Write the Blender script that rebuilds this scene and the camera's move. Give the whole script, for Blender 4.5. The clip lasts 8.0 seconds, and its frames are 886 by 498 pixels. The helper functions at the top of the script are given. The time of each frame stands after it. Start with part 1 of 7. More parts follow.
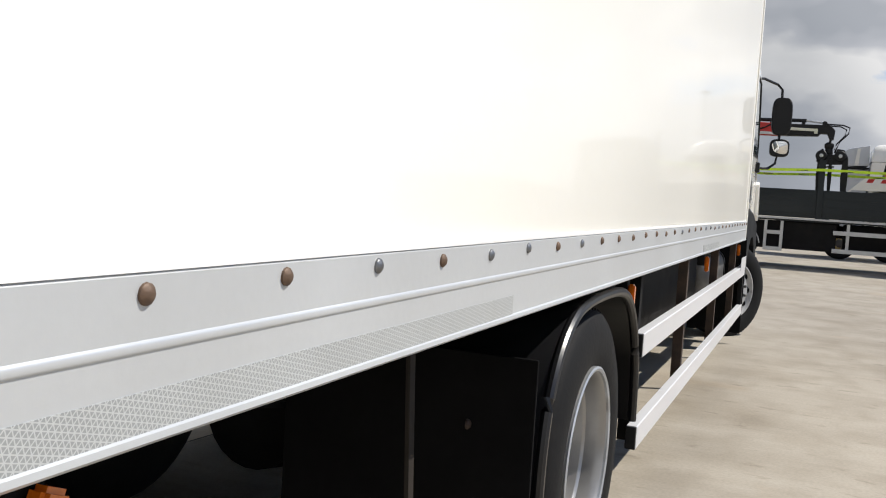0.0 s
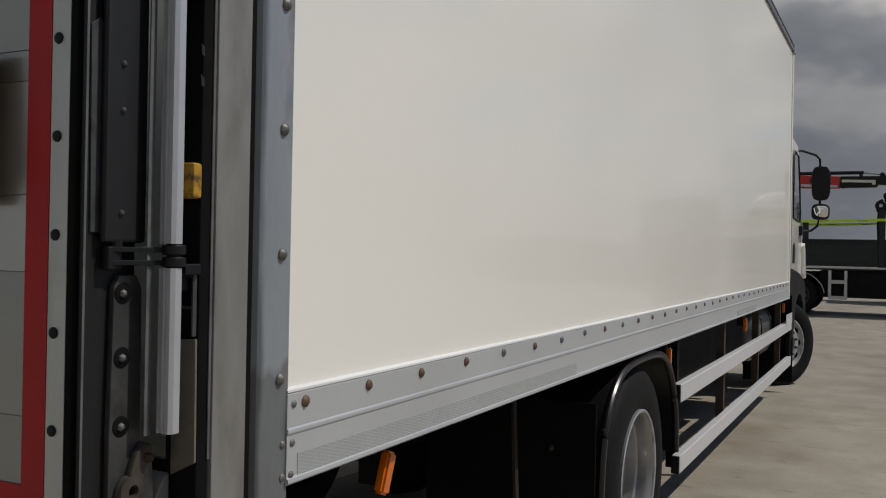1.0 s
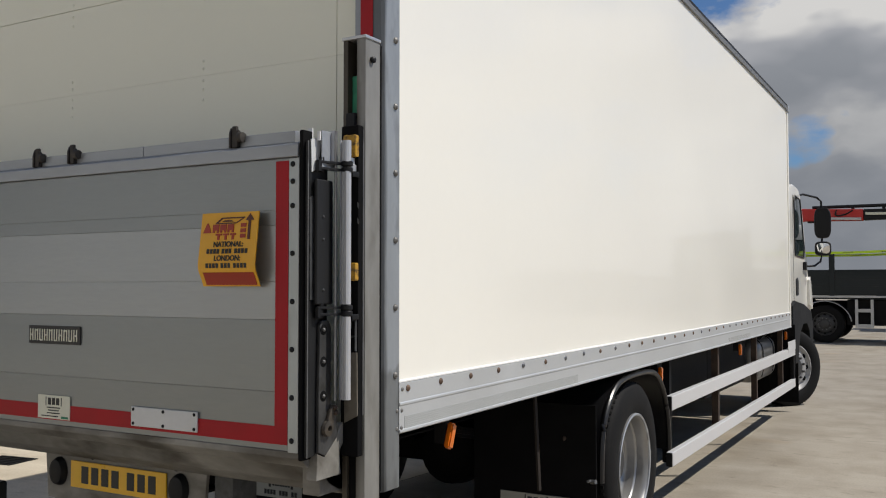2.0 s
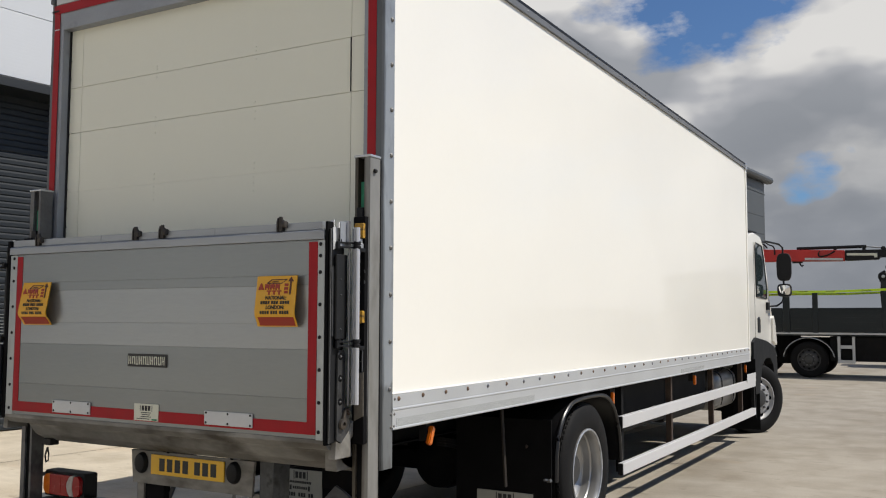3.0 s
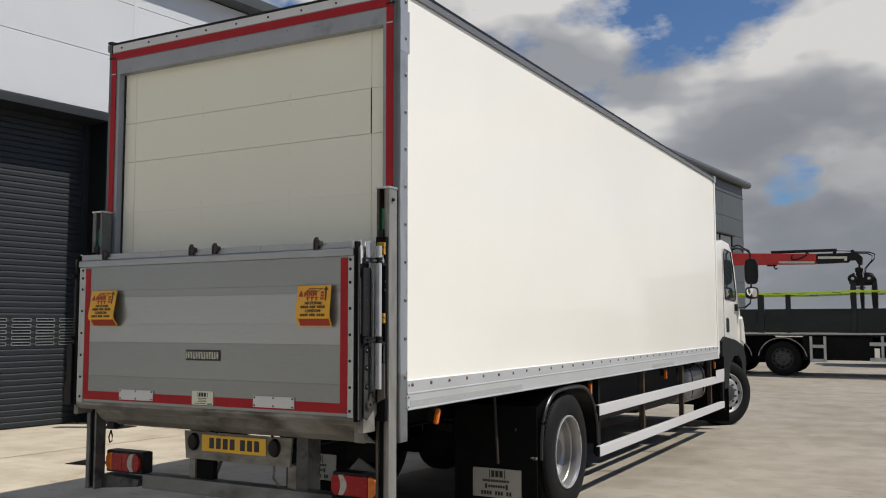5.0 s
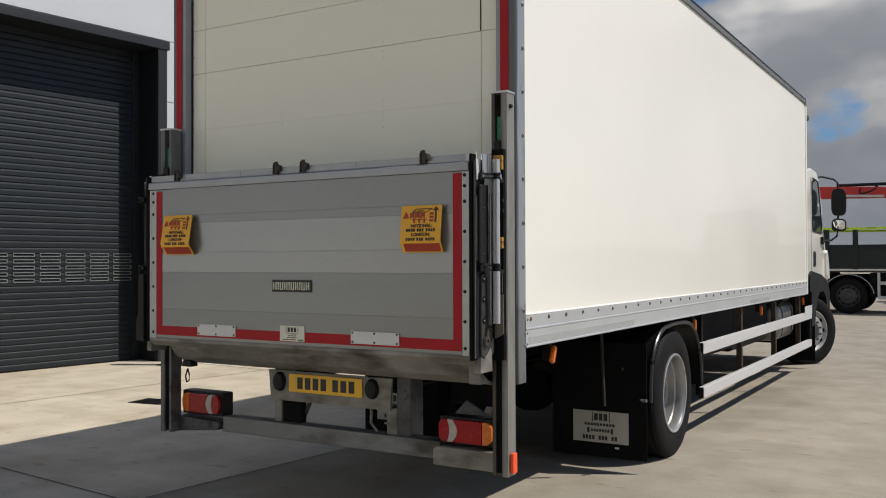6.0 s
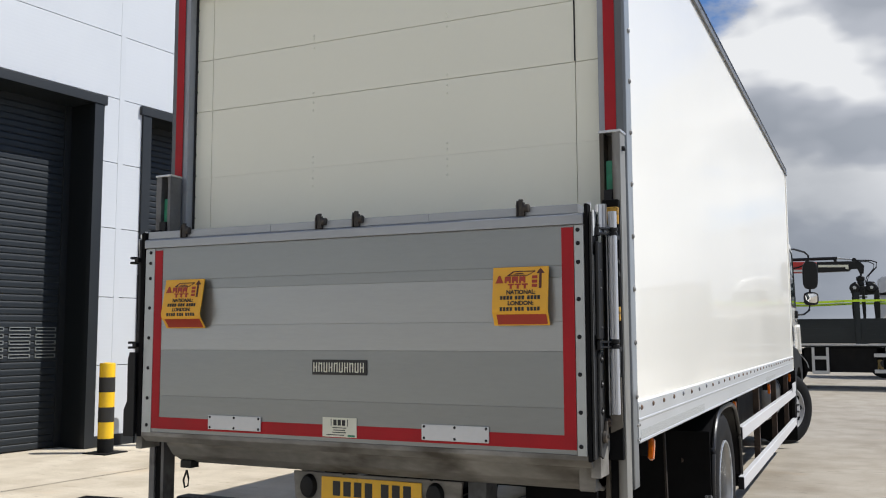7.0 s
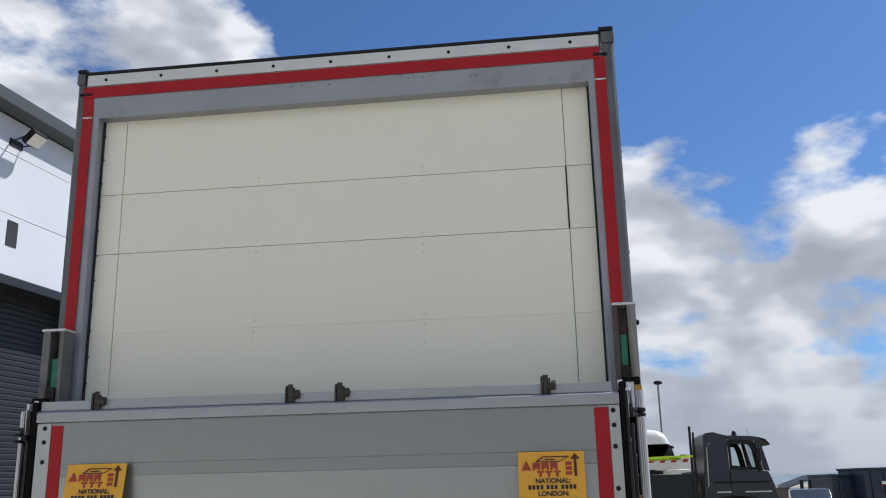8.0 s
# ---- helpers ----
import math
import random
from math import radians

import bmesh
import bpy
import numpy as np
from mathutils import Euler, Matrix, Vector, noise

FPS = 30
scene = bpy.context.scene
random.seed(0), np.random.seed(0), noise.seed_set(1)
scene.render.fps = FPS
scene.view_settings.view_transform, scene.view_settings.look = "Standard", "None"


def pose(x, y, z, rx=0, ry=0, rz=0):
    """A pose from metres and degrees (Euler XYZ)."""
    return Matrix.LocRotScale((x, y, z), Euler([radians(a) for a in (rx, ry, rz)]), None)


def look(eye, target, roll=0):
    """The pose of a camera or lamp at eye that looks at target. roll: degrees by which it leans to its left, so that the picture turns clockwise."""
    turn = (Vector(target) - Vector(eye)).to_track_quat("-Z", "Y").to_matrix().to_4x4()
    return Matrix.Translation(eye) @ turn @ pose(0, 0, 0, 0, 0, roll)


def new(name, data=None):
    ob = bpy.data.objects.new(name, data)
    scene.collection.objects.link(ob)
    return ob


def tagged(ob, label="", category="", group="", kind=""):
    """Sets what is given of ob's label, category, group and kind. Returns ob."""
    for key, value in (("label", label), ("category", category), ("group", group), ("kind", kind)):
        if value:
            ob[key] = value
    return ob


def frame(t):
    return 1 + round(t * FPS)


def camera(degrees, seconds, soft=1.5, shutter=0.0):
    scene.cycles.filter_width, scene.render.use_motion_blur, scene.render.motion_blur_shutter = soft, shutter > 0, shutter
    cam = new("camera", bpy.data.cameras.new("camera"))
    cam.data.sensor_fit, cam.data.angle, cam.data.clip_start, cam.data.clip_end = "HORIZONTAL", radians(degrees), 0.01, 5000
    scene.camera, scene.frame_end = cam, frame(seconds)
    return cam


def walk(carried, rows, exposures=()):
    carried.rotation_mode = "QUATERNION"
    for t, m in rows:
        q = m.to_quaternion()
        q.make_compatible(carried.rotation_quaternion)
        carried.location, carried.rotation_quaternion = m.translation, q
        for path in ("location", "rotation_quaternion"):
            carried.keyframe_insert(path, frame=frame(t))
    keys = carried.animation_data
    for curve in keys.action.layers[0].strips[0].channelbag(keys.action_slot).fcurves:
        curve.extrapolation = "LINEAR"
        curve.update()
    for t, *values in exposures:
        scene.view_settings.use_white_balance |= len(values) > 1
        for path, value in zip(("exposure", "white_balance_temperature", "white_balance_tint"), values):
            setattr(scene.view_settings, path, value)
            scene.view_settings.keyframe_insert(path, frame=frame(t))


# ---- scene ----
cam = camera(52.2, 8.0, soft=1.1)
PATH = [
    (0, (1.836, -0.105, 1.324), (1.079, 1.742, 1.199), 3.6),
    (0.5, (1.976, -0.675, 1.435), (1.132, 1.136, 1.365), 2.2),
    (1, (2.247, -1.286, 1.5), (1.346, 0.499, 1.5), 1.1),
    (1.5, (2.54, -1.917, 1.526), (1.591, -0.157, 1.57), 0.4),
    (1.7, (2.673, -2.167, 1.539), (1.695, -0.423, 1.597), 0.0),
    (2.8, (3.475, -3.405, 1.605), (2.502, -1.663, 1.749), 0.0),
    (3, (3.634, -3.615, 1.592), (2.644, -1.884, 1.747), 0.15),
    (3.5, (3.891, -4.045, 1.576), (2.916, -2.306, 1.738), -0.3),
    (4, (4.08, -4.403, 1.597), (3.123, -2.655, 1.761), -0.8),
    (5.3, (3.952, -4.532, 1.578), (2.99, -2.786, 1.738), 0.0),
    (5.5, (3.782, -4.45, 1.576), (2.812, -2.707, 1.72), -0.6),
    (6, (3.304, -4.156, 1.512), (2.27, -2.444, 1.539), -0.2),
    (6.2, (3.084, -4.058, 1.482), (2.047, -2.347, 1.4675), -0.1),
    (6.5, (2.727, -3.935, 1.46), (1.736, -2.197, 1.467), -0.0),
    (7, (2.152, -3.777, 1.518), (1.305, -1.975, 1.708), -0.2),
    (7.5, (1.543, -3.703, 1.595), (0.954, -1.834, 1.994), -0.9),
    (7.8, (1.18, -3.705, 1.638), (0.804, -1.802, 2.152), -1.15),
    (8, (0.941, -3.707, 1.667), (0.7, -1.789, 2.181), -1.3),
]
walk(cam, [(t, look(eye, target, roll)) for t, eye, target, roll in PATH],
     [(0.0, 0.40, 6650, 10), (0.15, 0.15, 6750, 10), (0.5, -0.35, 6750, 10), (1.0, -0.72, 6700, 10), (1.5, -0.35, 6700, 10), (1.7, -0.22, 6700, 10), (3.0, 0.06, 6730, 10), (3.5, 0.10, 6730, 10), (4.0, -0.07, 6730, 10), (5.5, -0.06, 6730, 10), (6.0, -0.07, 6760, 10), (6.5, 0.27, 6660, 10), (7.0, 0.31, 6380, 10), (7.5, 0.28, 6190, 10), (8.0, 0.33, 6180, 10)])

# ---- world and sun ----
SUN = Vector((0.68, 0.35, 1.0)).normalized()
world = bpy.data.worlds.new("sky_world")
scene.world = world
world.use_nodes = True
wt = world.node_tree
wt.nodes.clear()


def wnode(kind, **values):
    n = wt.nodes.new(kind)
    for k, v in values.items():
        n.inputs[k.replace("_", " ")].default_value = v
    return n


def wmath(op, a, b=None):
    n = wt.nodes.new("ShaderNodeMath")
    n.operation = op
    for i, v in enumerate((a, b)):
        if v is None:
            continue
        if isinstance(v, (int, float)):
            n.inputs[i].default_value = v
        else:
            wt.links.new(v, n.inputs[i])
    return n.outputs[0]


def wramp(fac, stops):
    n = wt.nodes.new("ShaderNodeValToRGB")
    while len(n.color_ramp.elements) < len(stops):
        n.color_ramp.elements.new(0.5)
    for e, (p, c) in zip(n.color_ramp.elements, stops):
        e.position, e.color = p, (*c, 1)
    wt.links.new(fac, n.inputs[0])
    return n.outputs[0]


sky = wt.nodes.new("ShaderNodeTexSky")
sky.sky_type, sky.sun_disc = "NISHITA", False
sky.sun_elevation, sky.sun_rotation = math.asin(SUN.z), math.atan2(SUN.x, SUN.y)
sky.air_density, sky.dust_density = 1.0, 0.6
coord = wt.nodes.new("ShaderNodeTexCoord")
sep = wt.nodes.new("ShaderNodeSeparateXYZ")
wt.links.new(coord.outputs["Generated"], sep.inputs[0])
up = wmath("MAXIMUM", sep.outputs[2], 0.0)
squash = wt.nodes.new("ShaderNodeVectorMath")
squash.operation = "MULTIPLY"
squash.inputs[1].default_value = (1.0, 1.0, 1.9)
wt.links.new(coord.outputs["Generated"], squash.inputs[0])


def cloud_noise(step):
    """Large cloud masses with billowed edges, seen a step aside."""
    at = wt.nodes.new("ShaderNodeVectorMath")
    at.operation = "ADD"
    at.inputs[1].default_value = (step[0] + 3.1, step[1] + 1.7, step[2] + 0.4)
    wt.links.new(squash.outputs[0], at.inputs[0])
    low = wnode("ShaderNodeTexNoise", Scale=3.2, Detail=2.0, Roughness=0.5)
    high = wnode("ShaderNodeTexNoise", Scale=8.0, Detail=9.0, Roughness=0.56)
    for n in (low, high):
        wt.links.new(at.outputs[0], n.inputs["Vector"])
    return wmath("ADD", wmath("MULTIPLY", low.outputs[0], 0.45), wmath("MULTIPLY", high.outputs[0], 0.55))


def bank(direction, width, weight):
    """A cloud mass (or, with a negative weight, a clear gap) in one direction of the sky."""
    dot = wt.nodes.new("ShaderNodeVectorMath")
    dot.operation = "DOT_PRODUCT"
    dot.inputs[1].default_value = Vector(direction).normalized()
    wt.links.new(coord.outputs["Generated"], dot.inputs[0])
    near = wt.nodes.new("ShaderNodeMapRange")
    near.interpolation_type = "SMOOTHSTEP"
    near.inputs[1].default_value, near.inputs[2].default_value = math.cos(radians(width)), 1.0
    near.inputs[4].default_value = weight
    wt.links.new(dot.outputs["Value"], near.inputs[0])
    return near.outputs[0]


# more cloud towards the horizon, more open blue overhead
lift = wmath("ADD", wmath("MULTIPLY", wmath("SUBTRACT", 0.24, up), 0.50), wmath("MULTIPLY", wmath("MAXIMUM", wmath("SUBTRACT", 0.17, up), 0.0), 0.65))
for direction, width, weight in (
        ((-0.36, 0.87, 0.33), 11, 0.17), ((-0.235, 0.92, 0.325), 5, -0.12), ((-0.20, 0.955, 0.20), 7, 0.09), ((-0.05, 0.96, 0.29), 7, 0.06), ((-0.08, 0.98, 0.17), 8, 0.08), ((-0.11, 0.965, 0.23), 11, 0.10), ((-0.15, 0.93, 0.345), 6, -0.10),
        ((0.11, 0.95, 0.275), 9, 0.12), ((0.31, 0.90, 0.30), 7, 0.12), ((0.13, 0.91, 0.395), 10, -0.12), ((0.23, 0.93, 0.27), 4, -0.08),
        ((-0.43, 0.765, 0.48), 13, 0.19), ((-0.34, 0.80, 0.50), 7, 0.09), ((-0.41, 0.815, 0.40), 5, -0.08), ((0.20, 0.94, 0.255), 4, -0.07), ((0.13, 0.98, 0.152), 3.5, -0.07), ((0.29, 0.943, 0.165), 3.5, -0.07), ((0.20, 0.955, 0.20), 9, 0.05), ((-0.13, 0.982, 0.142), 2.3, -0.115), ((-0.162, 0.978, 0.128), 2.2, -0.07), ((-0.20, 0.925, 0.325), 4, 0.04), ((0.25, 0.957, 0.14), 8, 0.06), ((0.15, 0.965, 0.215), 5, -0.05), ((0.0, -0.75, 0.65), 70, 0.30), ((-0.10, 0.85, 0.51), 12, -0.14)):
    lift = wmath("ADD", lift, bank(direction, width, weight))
here = cloud_noise((0, 0, 0))
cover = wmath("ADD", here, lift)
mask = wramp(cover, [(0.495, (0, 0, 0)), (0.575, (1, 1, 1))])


def soft_noise(step):
    """The billows alone, without the fine edges."""
    at = wt.nodes.new("ShaderNodeVectorMath")
    at.operation = "ADD"
    at.inputs[1].default_value = (step[0] + 3.1, step[1] + 1.7, step[2] + 0.4)
    wt.links.new(squash.outputs[0], at.inputs[0])
    n = wnode("ShaderNodeTexNoise", Scale=7.0, Detail=3.0, Roughness=0.5)
    wt.links.new(at.outputs[0], n.inputs["Vector"])
    return n.outputs[0]


# bright thin rims and sunlit tops, greyer thick bases
depth = wmath("MINIMUM", wmath("MAXIMUM", wmath("SUBTRACT", cover, 0.54), 0.0), 0.17)
relief = wmath("MULTIPLY", wmath("SUBTRACT", soft_noise((0, 0, 0)), soft_noise((0.02, 0.01, 0.11))), 3.0)
shade = wmath("SUBTRACT", wmath("ADD", relief, 0.73), wmath("MULTIPLY", depth, 1.5))
cloud = wramp(shade, [(0.0, (0.36, 0.385, 0.43)), (0.45, (0.47, 0.49, 0.535)), (0.88, (0.80, 0.805, 0.81))])
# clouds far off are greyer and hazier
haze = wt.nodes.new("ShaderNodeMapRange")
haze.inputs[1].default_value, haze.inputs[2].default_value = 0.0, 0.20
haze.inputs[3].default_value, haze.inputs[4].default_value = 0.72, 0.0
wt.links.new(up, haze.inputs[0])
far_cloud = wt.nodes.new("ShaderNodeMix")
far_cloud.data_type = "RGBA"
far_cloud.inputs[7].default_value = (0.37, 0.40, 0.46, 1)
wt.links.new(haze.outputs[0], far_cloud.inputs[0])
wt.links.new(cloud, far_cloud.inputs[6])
skyval = wt.nodes.new("ShaderNodeVectorMath")
skyval.operation = "MULTIPLY"
skyval.inputs[1].default_value = (0.050, 0.071, 0.099)
wt.links.new(sky.outputs[0], skyval.inputs[0])
rain = wt.nodes.new("ShaderNodeMix")
rain.data_type = "RGBA"
rain.inputs[7].default_value = (0.22, 0.245, 0.285, 1)
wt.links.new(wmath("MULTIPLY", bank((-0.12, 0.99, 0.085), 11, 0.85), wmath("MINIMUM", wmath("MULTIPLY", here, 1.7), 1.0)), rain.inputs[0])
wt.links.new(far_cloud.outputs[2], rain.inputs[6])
mix = wt.nodes.new("ShaderNodeMix")
mix.data_type = "RGBA"
wt.links.new(mask, mix.inputs[0])
wt.links.new(skyval.outputs[0], mix.inputs[6])
wt.links.new(rain.outputs[2], mix.inputs[7])
back = wt.nodes.new("ShaderNodeBackground")
back.inputs[1].default_value = 0.85
wt.links.new(mix.outputs[2], back.inputs[0])
wout = wt.nodes.new("ShaderNodeOutputWorld")
wt.links.new(back.outputs[0], wout.inputs[0])

sun_data = bpy.data.lights.new("sun", "SUN")
sun_data.energy, sun_data.angle, sun_data.color = 4.4, radians(0.53), (1.0, 0.965, 0.905)
sun = new("sun", sun_data)
sun.matrix_world = look(SUN * 60, (0, 0, 0))


# ---- materials ----
def pbr(name, color, rough=0.5, metal=0.0, var=0.12, scale=3.0, fine=60.0, bump=0.03, coat=0.0, stretch=(1, 1, 1), dirt=None, dirt_amount=0.0, dirt_scale=2.0, rvar=0.1, objvar=0.0, spec=0.5):
    """A surface with two scales of variation: broad patches and fine grain, roughness wear, light relief and stains."""
    m = bpy.data.materials.new(name)
    m.use_nodes = True
    t = m.node_tree
    b = t.nodes["Principled BSDF"]
    b.inputs["Roughness"].default_value, b.inputs["Metallic"].default_value = rough, metal
    b.inputs["Specular IOR Level"].default_value = spec
    if coat:
        b.inputs["Coat Weight"].default_value, b.inputs["Coat Roughness"].default_value = coat, 0.03
    tc = t.nodes.new("ShaderNodeTexCoord")
    mp = t.nodes.new("ShaderNodeMapping")
    mp.inputs["Scale"].default_value = stretch
    t.links.new(tc.outputs["Object"], mp.inputs[0])

    def noise(s, d=5.0):
        n = t.nodes.new("ShaderNodeTexNoise")
        n.inputs["Scale"].default_value, n.inputs["Detail"].default_value = s, d
        t.links.new(mp.outputs[0], n.inputs["Vector"])
        return n.outputs[0]

    def mixc(kind, fac, a, c):
        n = t.nodes.new("ShaderNodeMix")
        n.data_type, n.blend_type = "RGBA", kind
        for sock, v in ((n.inputs[0], fac), (n.inputs[6], a), (n.inputs[7], c)):
            if isinstance(v, (int, float)):
                sock.default_value = v
            elif isinstance(v, tuple):
                sock.default_value = (*v, 1)
            else:
                t.links.new(v, sock)
        return n.outputs[2]

    def ramp(fac, p0, p1, c0=(0, 0, 0), c1=(1, 1, 1)):
        n = t.nodes.new("ShaderNodeValToRGB")
        for e, p, c in zip(n.color_ramp.elements, (p0, p1), (c0, c1)):
            e.position, e.color = p, (*c, 1)
        t.links.new(fac, n.inputs[0])
        return n.outputs[0]

    broad, grain = noise(scale), noise(fine, 3.0)
    lo, hi = tuple(max(0, c * (1 - var)) for c in color), tuple(min(1, c * (1 + var)) for c in color)
    col = ramp(broad, 0.3, 0.7, lo, hi)
    col = mixc("MULTIPLY", 0.5, col, ramp(grain, 0.25, 0.75, (1 - var,) * 3, (1, 1, 1)))
    if dirt:
        col = mixc("MIX", ramp(noise(dirt_scale, 8.0), 0.62 - 0.3 * dirt_amount, 0.78 - 0.2 * dirt_amount), col, dirt)
    if objvar:
        info = t.nodes.new("ShaderNodeObjectInfo")
        col = mixc("MULTIPLY", 1.0, col, ramp(info.outputs["Random"], 0.0, 1.0, (1 - objvar,) * 3, (1, 1, 1)))
    t.links.new(col, b.inputs["Base Color"])
    if rvar:
        r = t.nodes.new("ShaderNodeMapRange")
        r.inputs[3].default_value, r.inputs[4].default_value = max(0.02, rough - rvar), min(1, rough + rvar)
        t.links.new(broad, r.inputs[0])
        t.links.new(r.outputs[0], b.inputs["Roughness"])
    if bump:
        bp = t.nodes.new("ShaderNodeBump")
        bp.inputs["Strength"].default_value, bp.inputs["Distance"].default_value = bump * 10, 0.002
        t.links.new(grain, bp.inputs["Height"])
        t.links.new(bp.outputs[0], b.inputs["Normal"])
    return m


def glass(name, color=(0.05, 0.06, 0.06), rough=0.03):
    m = bpy.data.materials.new(name)
    m.use_nodes = True
    b = m.node_tree.nodes["Principled BSDF"]
    b.inputs["Base Color"].default_value = (*color, 1)
    b.inputs["Roughness"].default_value, b.inputs["Specular IOR Level"].default_value = rough, 0.7
    return m


CREAM = pbr("cream_gelcoat", (0.87, 0.85, 0.775), 0.30, var=0.02, scale=0.7, fine=30, bump=0.002, coat=0.40, rvar=0.05)
DOORW = pbr("door_panel_white", (0.81, 0.81, 0.695), 0.45, var=0.015, scale=1.2, fine=40, bump=0.006, rvar=0.03)
ALU = pbr("worn_aluminium", (0.56, 0.57, 0.58), 0.42, 0.75, var=0.10, scale=3, fine=90, bump=0.02, stretch=(1, 0.25, 1))
RAILA = pbr("painted_rail_aluminium", (0.535, 0.553, 0.562), 0.38, 0.35, var=0.05, scale=2, fine=70, bump=0.01)
GALV = pbr("galvanised_steel", (0.46, 0.48, 0.50), 0.46, 0.6, var=0.20, scale=5, fine=50, bump=0.02, dirt=(0.30, 0.30, 0.30), dirt_amount=0.25, dirt_scale=6)
GREYP = pbr("grey_frame_paint", (0.30, 0.32, 0.35), 0.45, 0.2, var=0.10, scale=3, fine=60, dirt=(0.22, 0.23, 0.25), dirt_amount=0.1, dirt_scale=9)
SLAT_D = pbr("platform_slat_dark", (0.28, 0.296, 0.293), 0.36, 0.7, var=0.07, scale=2, fine=80, stretch=(0.2, 1, 1), objvar=0.05)
SLAT_B = pbr("platform_slat_lower", (0.25, 0.264, 0.262), 0.36, 0.7, var=0.08, scale=2, fine=80, stretch=(0.2, 1, 1))
SLAT_L = pbr("platform_slat_light", (0.365, 0.379, 0.376), 0.34, 0.7, var=0.07, scale=2, fine=80, stretch=(0.2, 1, 1), objvar=0.05)
EDGEW = pbr("platform_edge_alloy", (0.62, 0.63, 0.63), 0.5, 0.2, var=0.07, scale=4, fine=60)
DIRTY = pbr("dirty_cast_alloy", (0.26, 0.25, 0.225), 0.6, 0.2, var=0.30, scale=5, fine=40, stretch=(0.5, 1, 1), dirt=(0.085, 0.075, 0.06), dirt_amount=0.42, dirt_scale=6)
REDT = pbr("red_reflective_tape", (0.36, 0.007, 0.013), 0.5, spec=0.3, var=0.10, scale=6, fine=120, bump=0.01)
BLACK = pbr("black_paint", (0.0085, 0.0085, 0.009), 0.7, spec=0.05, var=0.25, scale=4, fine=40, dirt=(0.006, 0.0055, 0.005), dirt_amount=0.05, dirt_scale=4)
CHASSIS = pbr("dusty_chassis_black", (0.0095, 0.0095, 0.0100), 0.7, spec=0.12, var=0.3, scale=5, fine=40, dirt=(0.014, 0.012, 0.010), dirt_amount=0.15, dirt_scale=4)
RUSTY = pbr("rusty_bracket", (0.055, 0.034, 0.022), 0.75, 0.1, var=0.4, scale=12, fine=80, dirt=(0.03, 0.025, 0.02), dirt_amount=0.4, dirt_scale=9)
HANGER = pbr("grimy_strap", (0.016, 0.011, 0.007), 0.75, var=0.4, scale=12, fine=80)
RUBBER = pbr("tyre_rubber", (0.006, 0.006, 0.0063), 0.75, spec=0.2, var=0.2, scale=6, fine=60, bump=0.05, dirt=(0.013, 0.012, 0.011), dirt_amount=0.1, dirt_scale=5)
PLASTIC = pbr("grey_plastic", (0.006, 0.0068, 0.0078), 0.65, spec=0.2, var=0.1, scale=5, fine=120, bump=0.02)
GUARDB = pbr("mudguard_plastic", (0.007, 0.007, 0.008), 0.33, var=0.2, scale=4, fine=60, bump=0.01)
RIMF = pbr("painted_wheel", (0.40, 0.40, 0.40), 0.5, 0.25, var=0.12, scale=9, fine=60, bump=0.005, dirt=(0.16, 0.15, 0.14), dirt_amount=0.2, dirt_scale=8)
RIM = pbr("silver_wheel", (0.36, 0.355, 0.345), 0.34, 0.6, var=0.08, scale=6, fine=60, bump=0.005)
WHITEP = pbr("white_paint", (0.78, 0.78, 0.77), 0.35, var=0.05, scale=3, fine=40, bump=0.01, dirt=(0.55, 0.53, 0.48), dirt_amount=0.08, dirt_scale=5)
CABW = pbr("cab_white_paint", (0.82, 0.805, 0.745), 0.18, var=0.03, scale=2, fine=40, bump=0.0, coat=0.5)
YELLOW = pbr("yellow_plastic", (0.50, 0.27, 0.02), 0.5, var=0.2, scale=15, fine=60, dirt=(0.10, 0.055, 0.015), dirt_amount=0.55, dirt_scale=70)
SIGNY = pbr("sign_yellow", (0.78, 0.40, 0.025), 0.42, var=0.06, scale=6, fine=60, bump=0.01)
SIGNR = pbr("sign_red", (0.36, 0.035, 0.014), 0.45, var=0.08, scale=9, fine=60, bump=0.0)
INK = pbr("black_ink", (0.02, 0.02, 0.02), 0.5, var=0.1, bump=0.0)
PLATEY = pbr("number_plate_yellow", (0.80, 0.46, 0.02), 0.3, var=0.05, scale=8, fine=60, bump=0.0)
LENSR = pbr("red_lens", (0.30, 0.006, 0.009), 0.25, var=0.12, scale=40, fine=160, bump=0.02, spec=0.25, coat=0.08)
LENSA = pbr("amber_lens", (0.66, 0.15, 0.01), 0.15, var=0.15, scale=40, fine=160, bump=0.02, coat=0.4)
LENSW = pbr("clear_lens", (0.72, 0.70, 0.66), 0.15, var=0.1, scale=40, fine=160, bump=0.02, coat=0.4)
FLUO = pbr("orange_rubber_tab", (0.90, 0.10, 0.025), 0.6, var=0.1, scale=20)
BADGE = pbr("label_cream", (0.68, 0.68, 0.56), 0.4, var=0.05, scale=10)
GLASS = glass("dark_cab_glass", (0.022, 0.034, 0.036))
CLEAR = glass("clear_cab_glass", (0.80, 0.88, 0.86), 0.02)
CLEAR.node_tree.nodes["Principled BSDF"].inputs["Transmission Weight"].default_value = 1.0
CLEAR.node_tree.nodes["Principled BSDF"].inputs["IOR"].default_value = 1.1
MIRROR = pbr("mirror_face", (0.85, 0.86, 0.87), 0.03, 1.0, var=0.01, bump=0.0, rvar=0.0)
BRASS = pbr("tarnished_screw", (0.20, 0.125, 0.08), 0.6, 0.25, var=0.3, scale=40, fine=200, objvar=0.4)
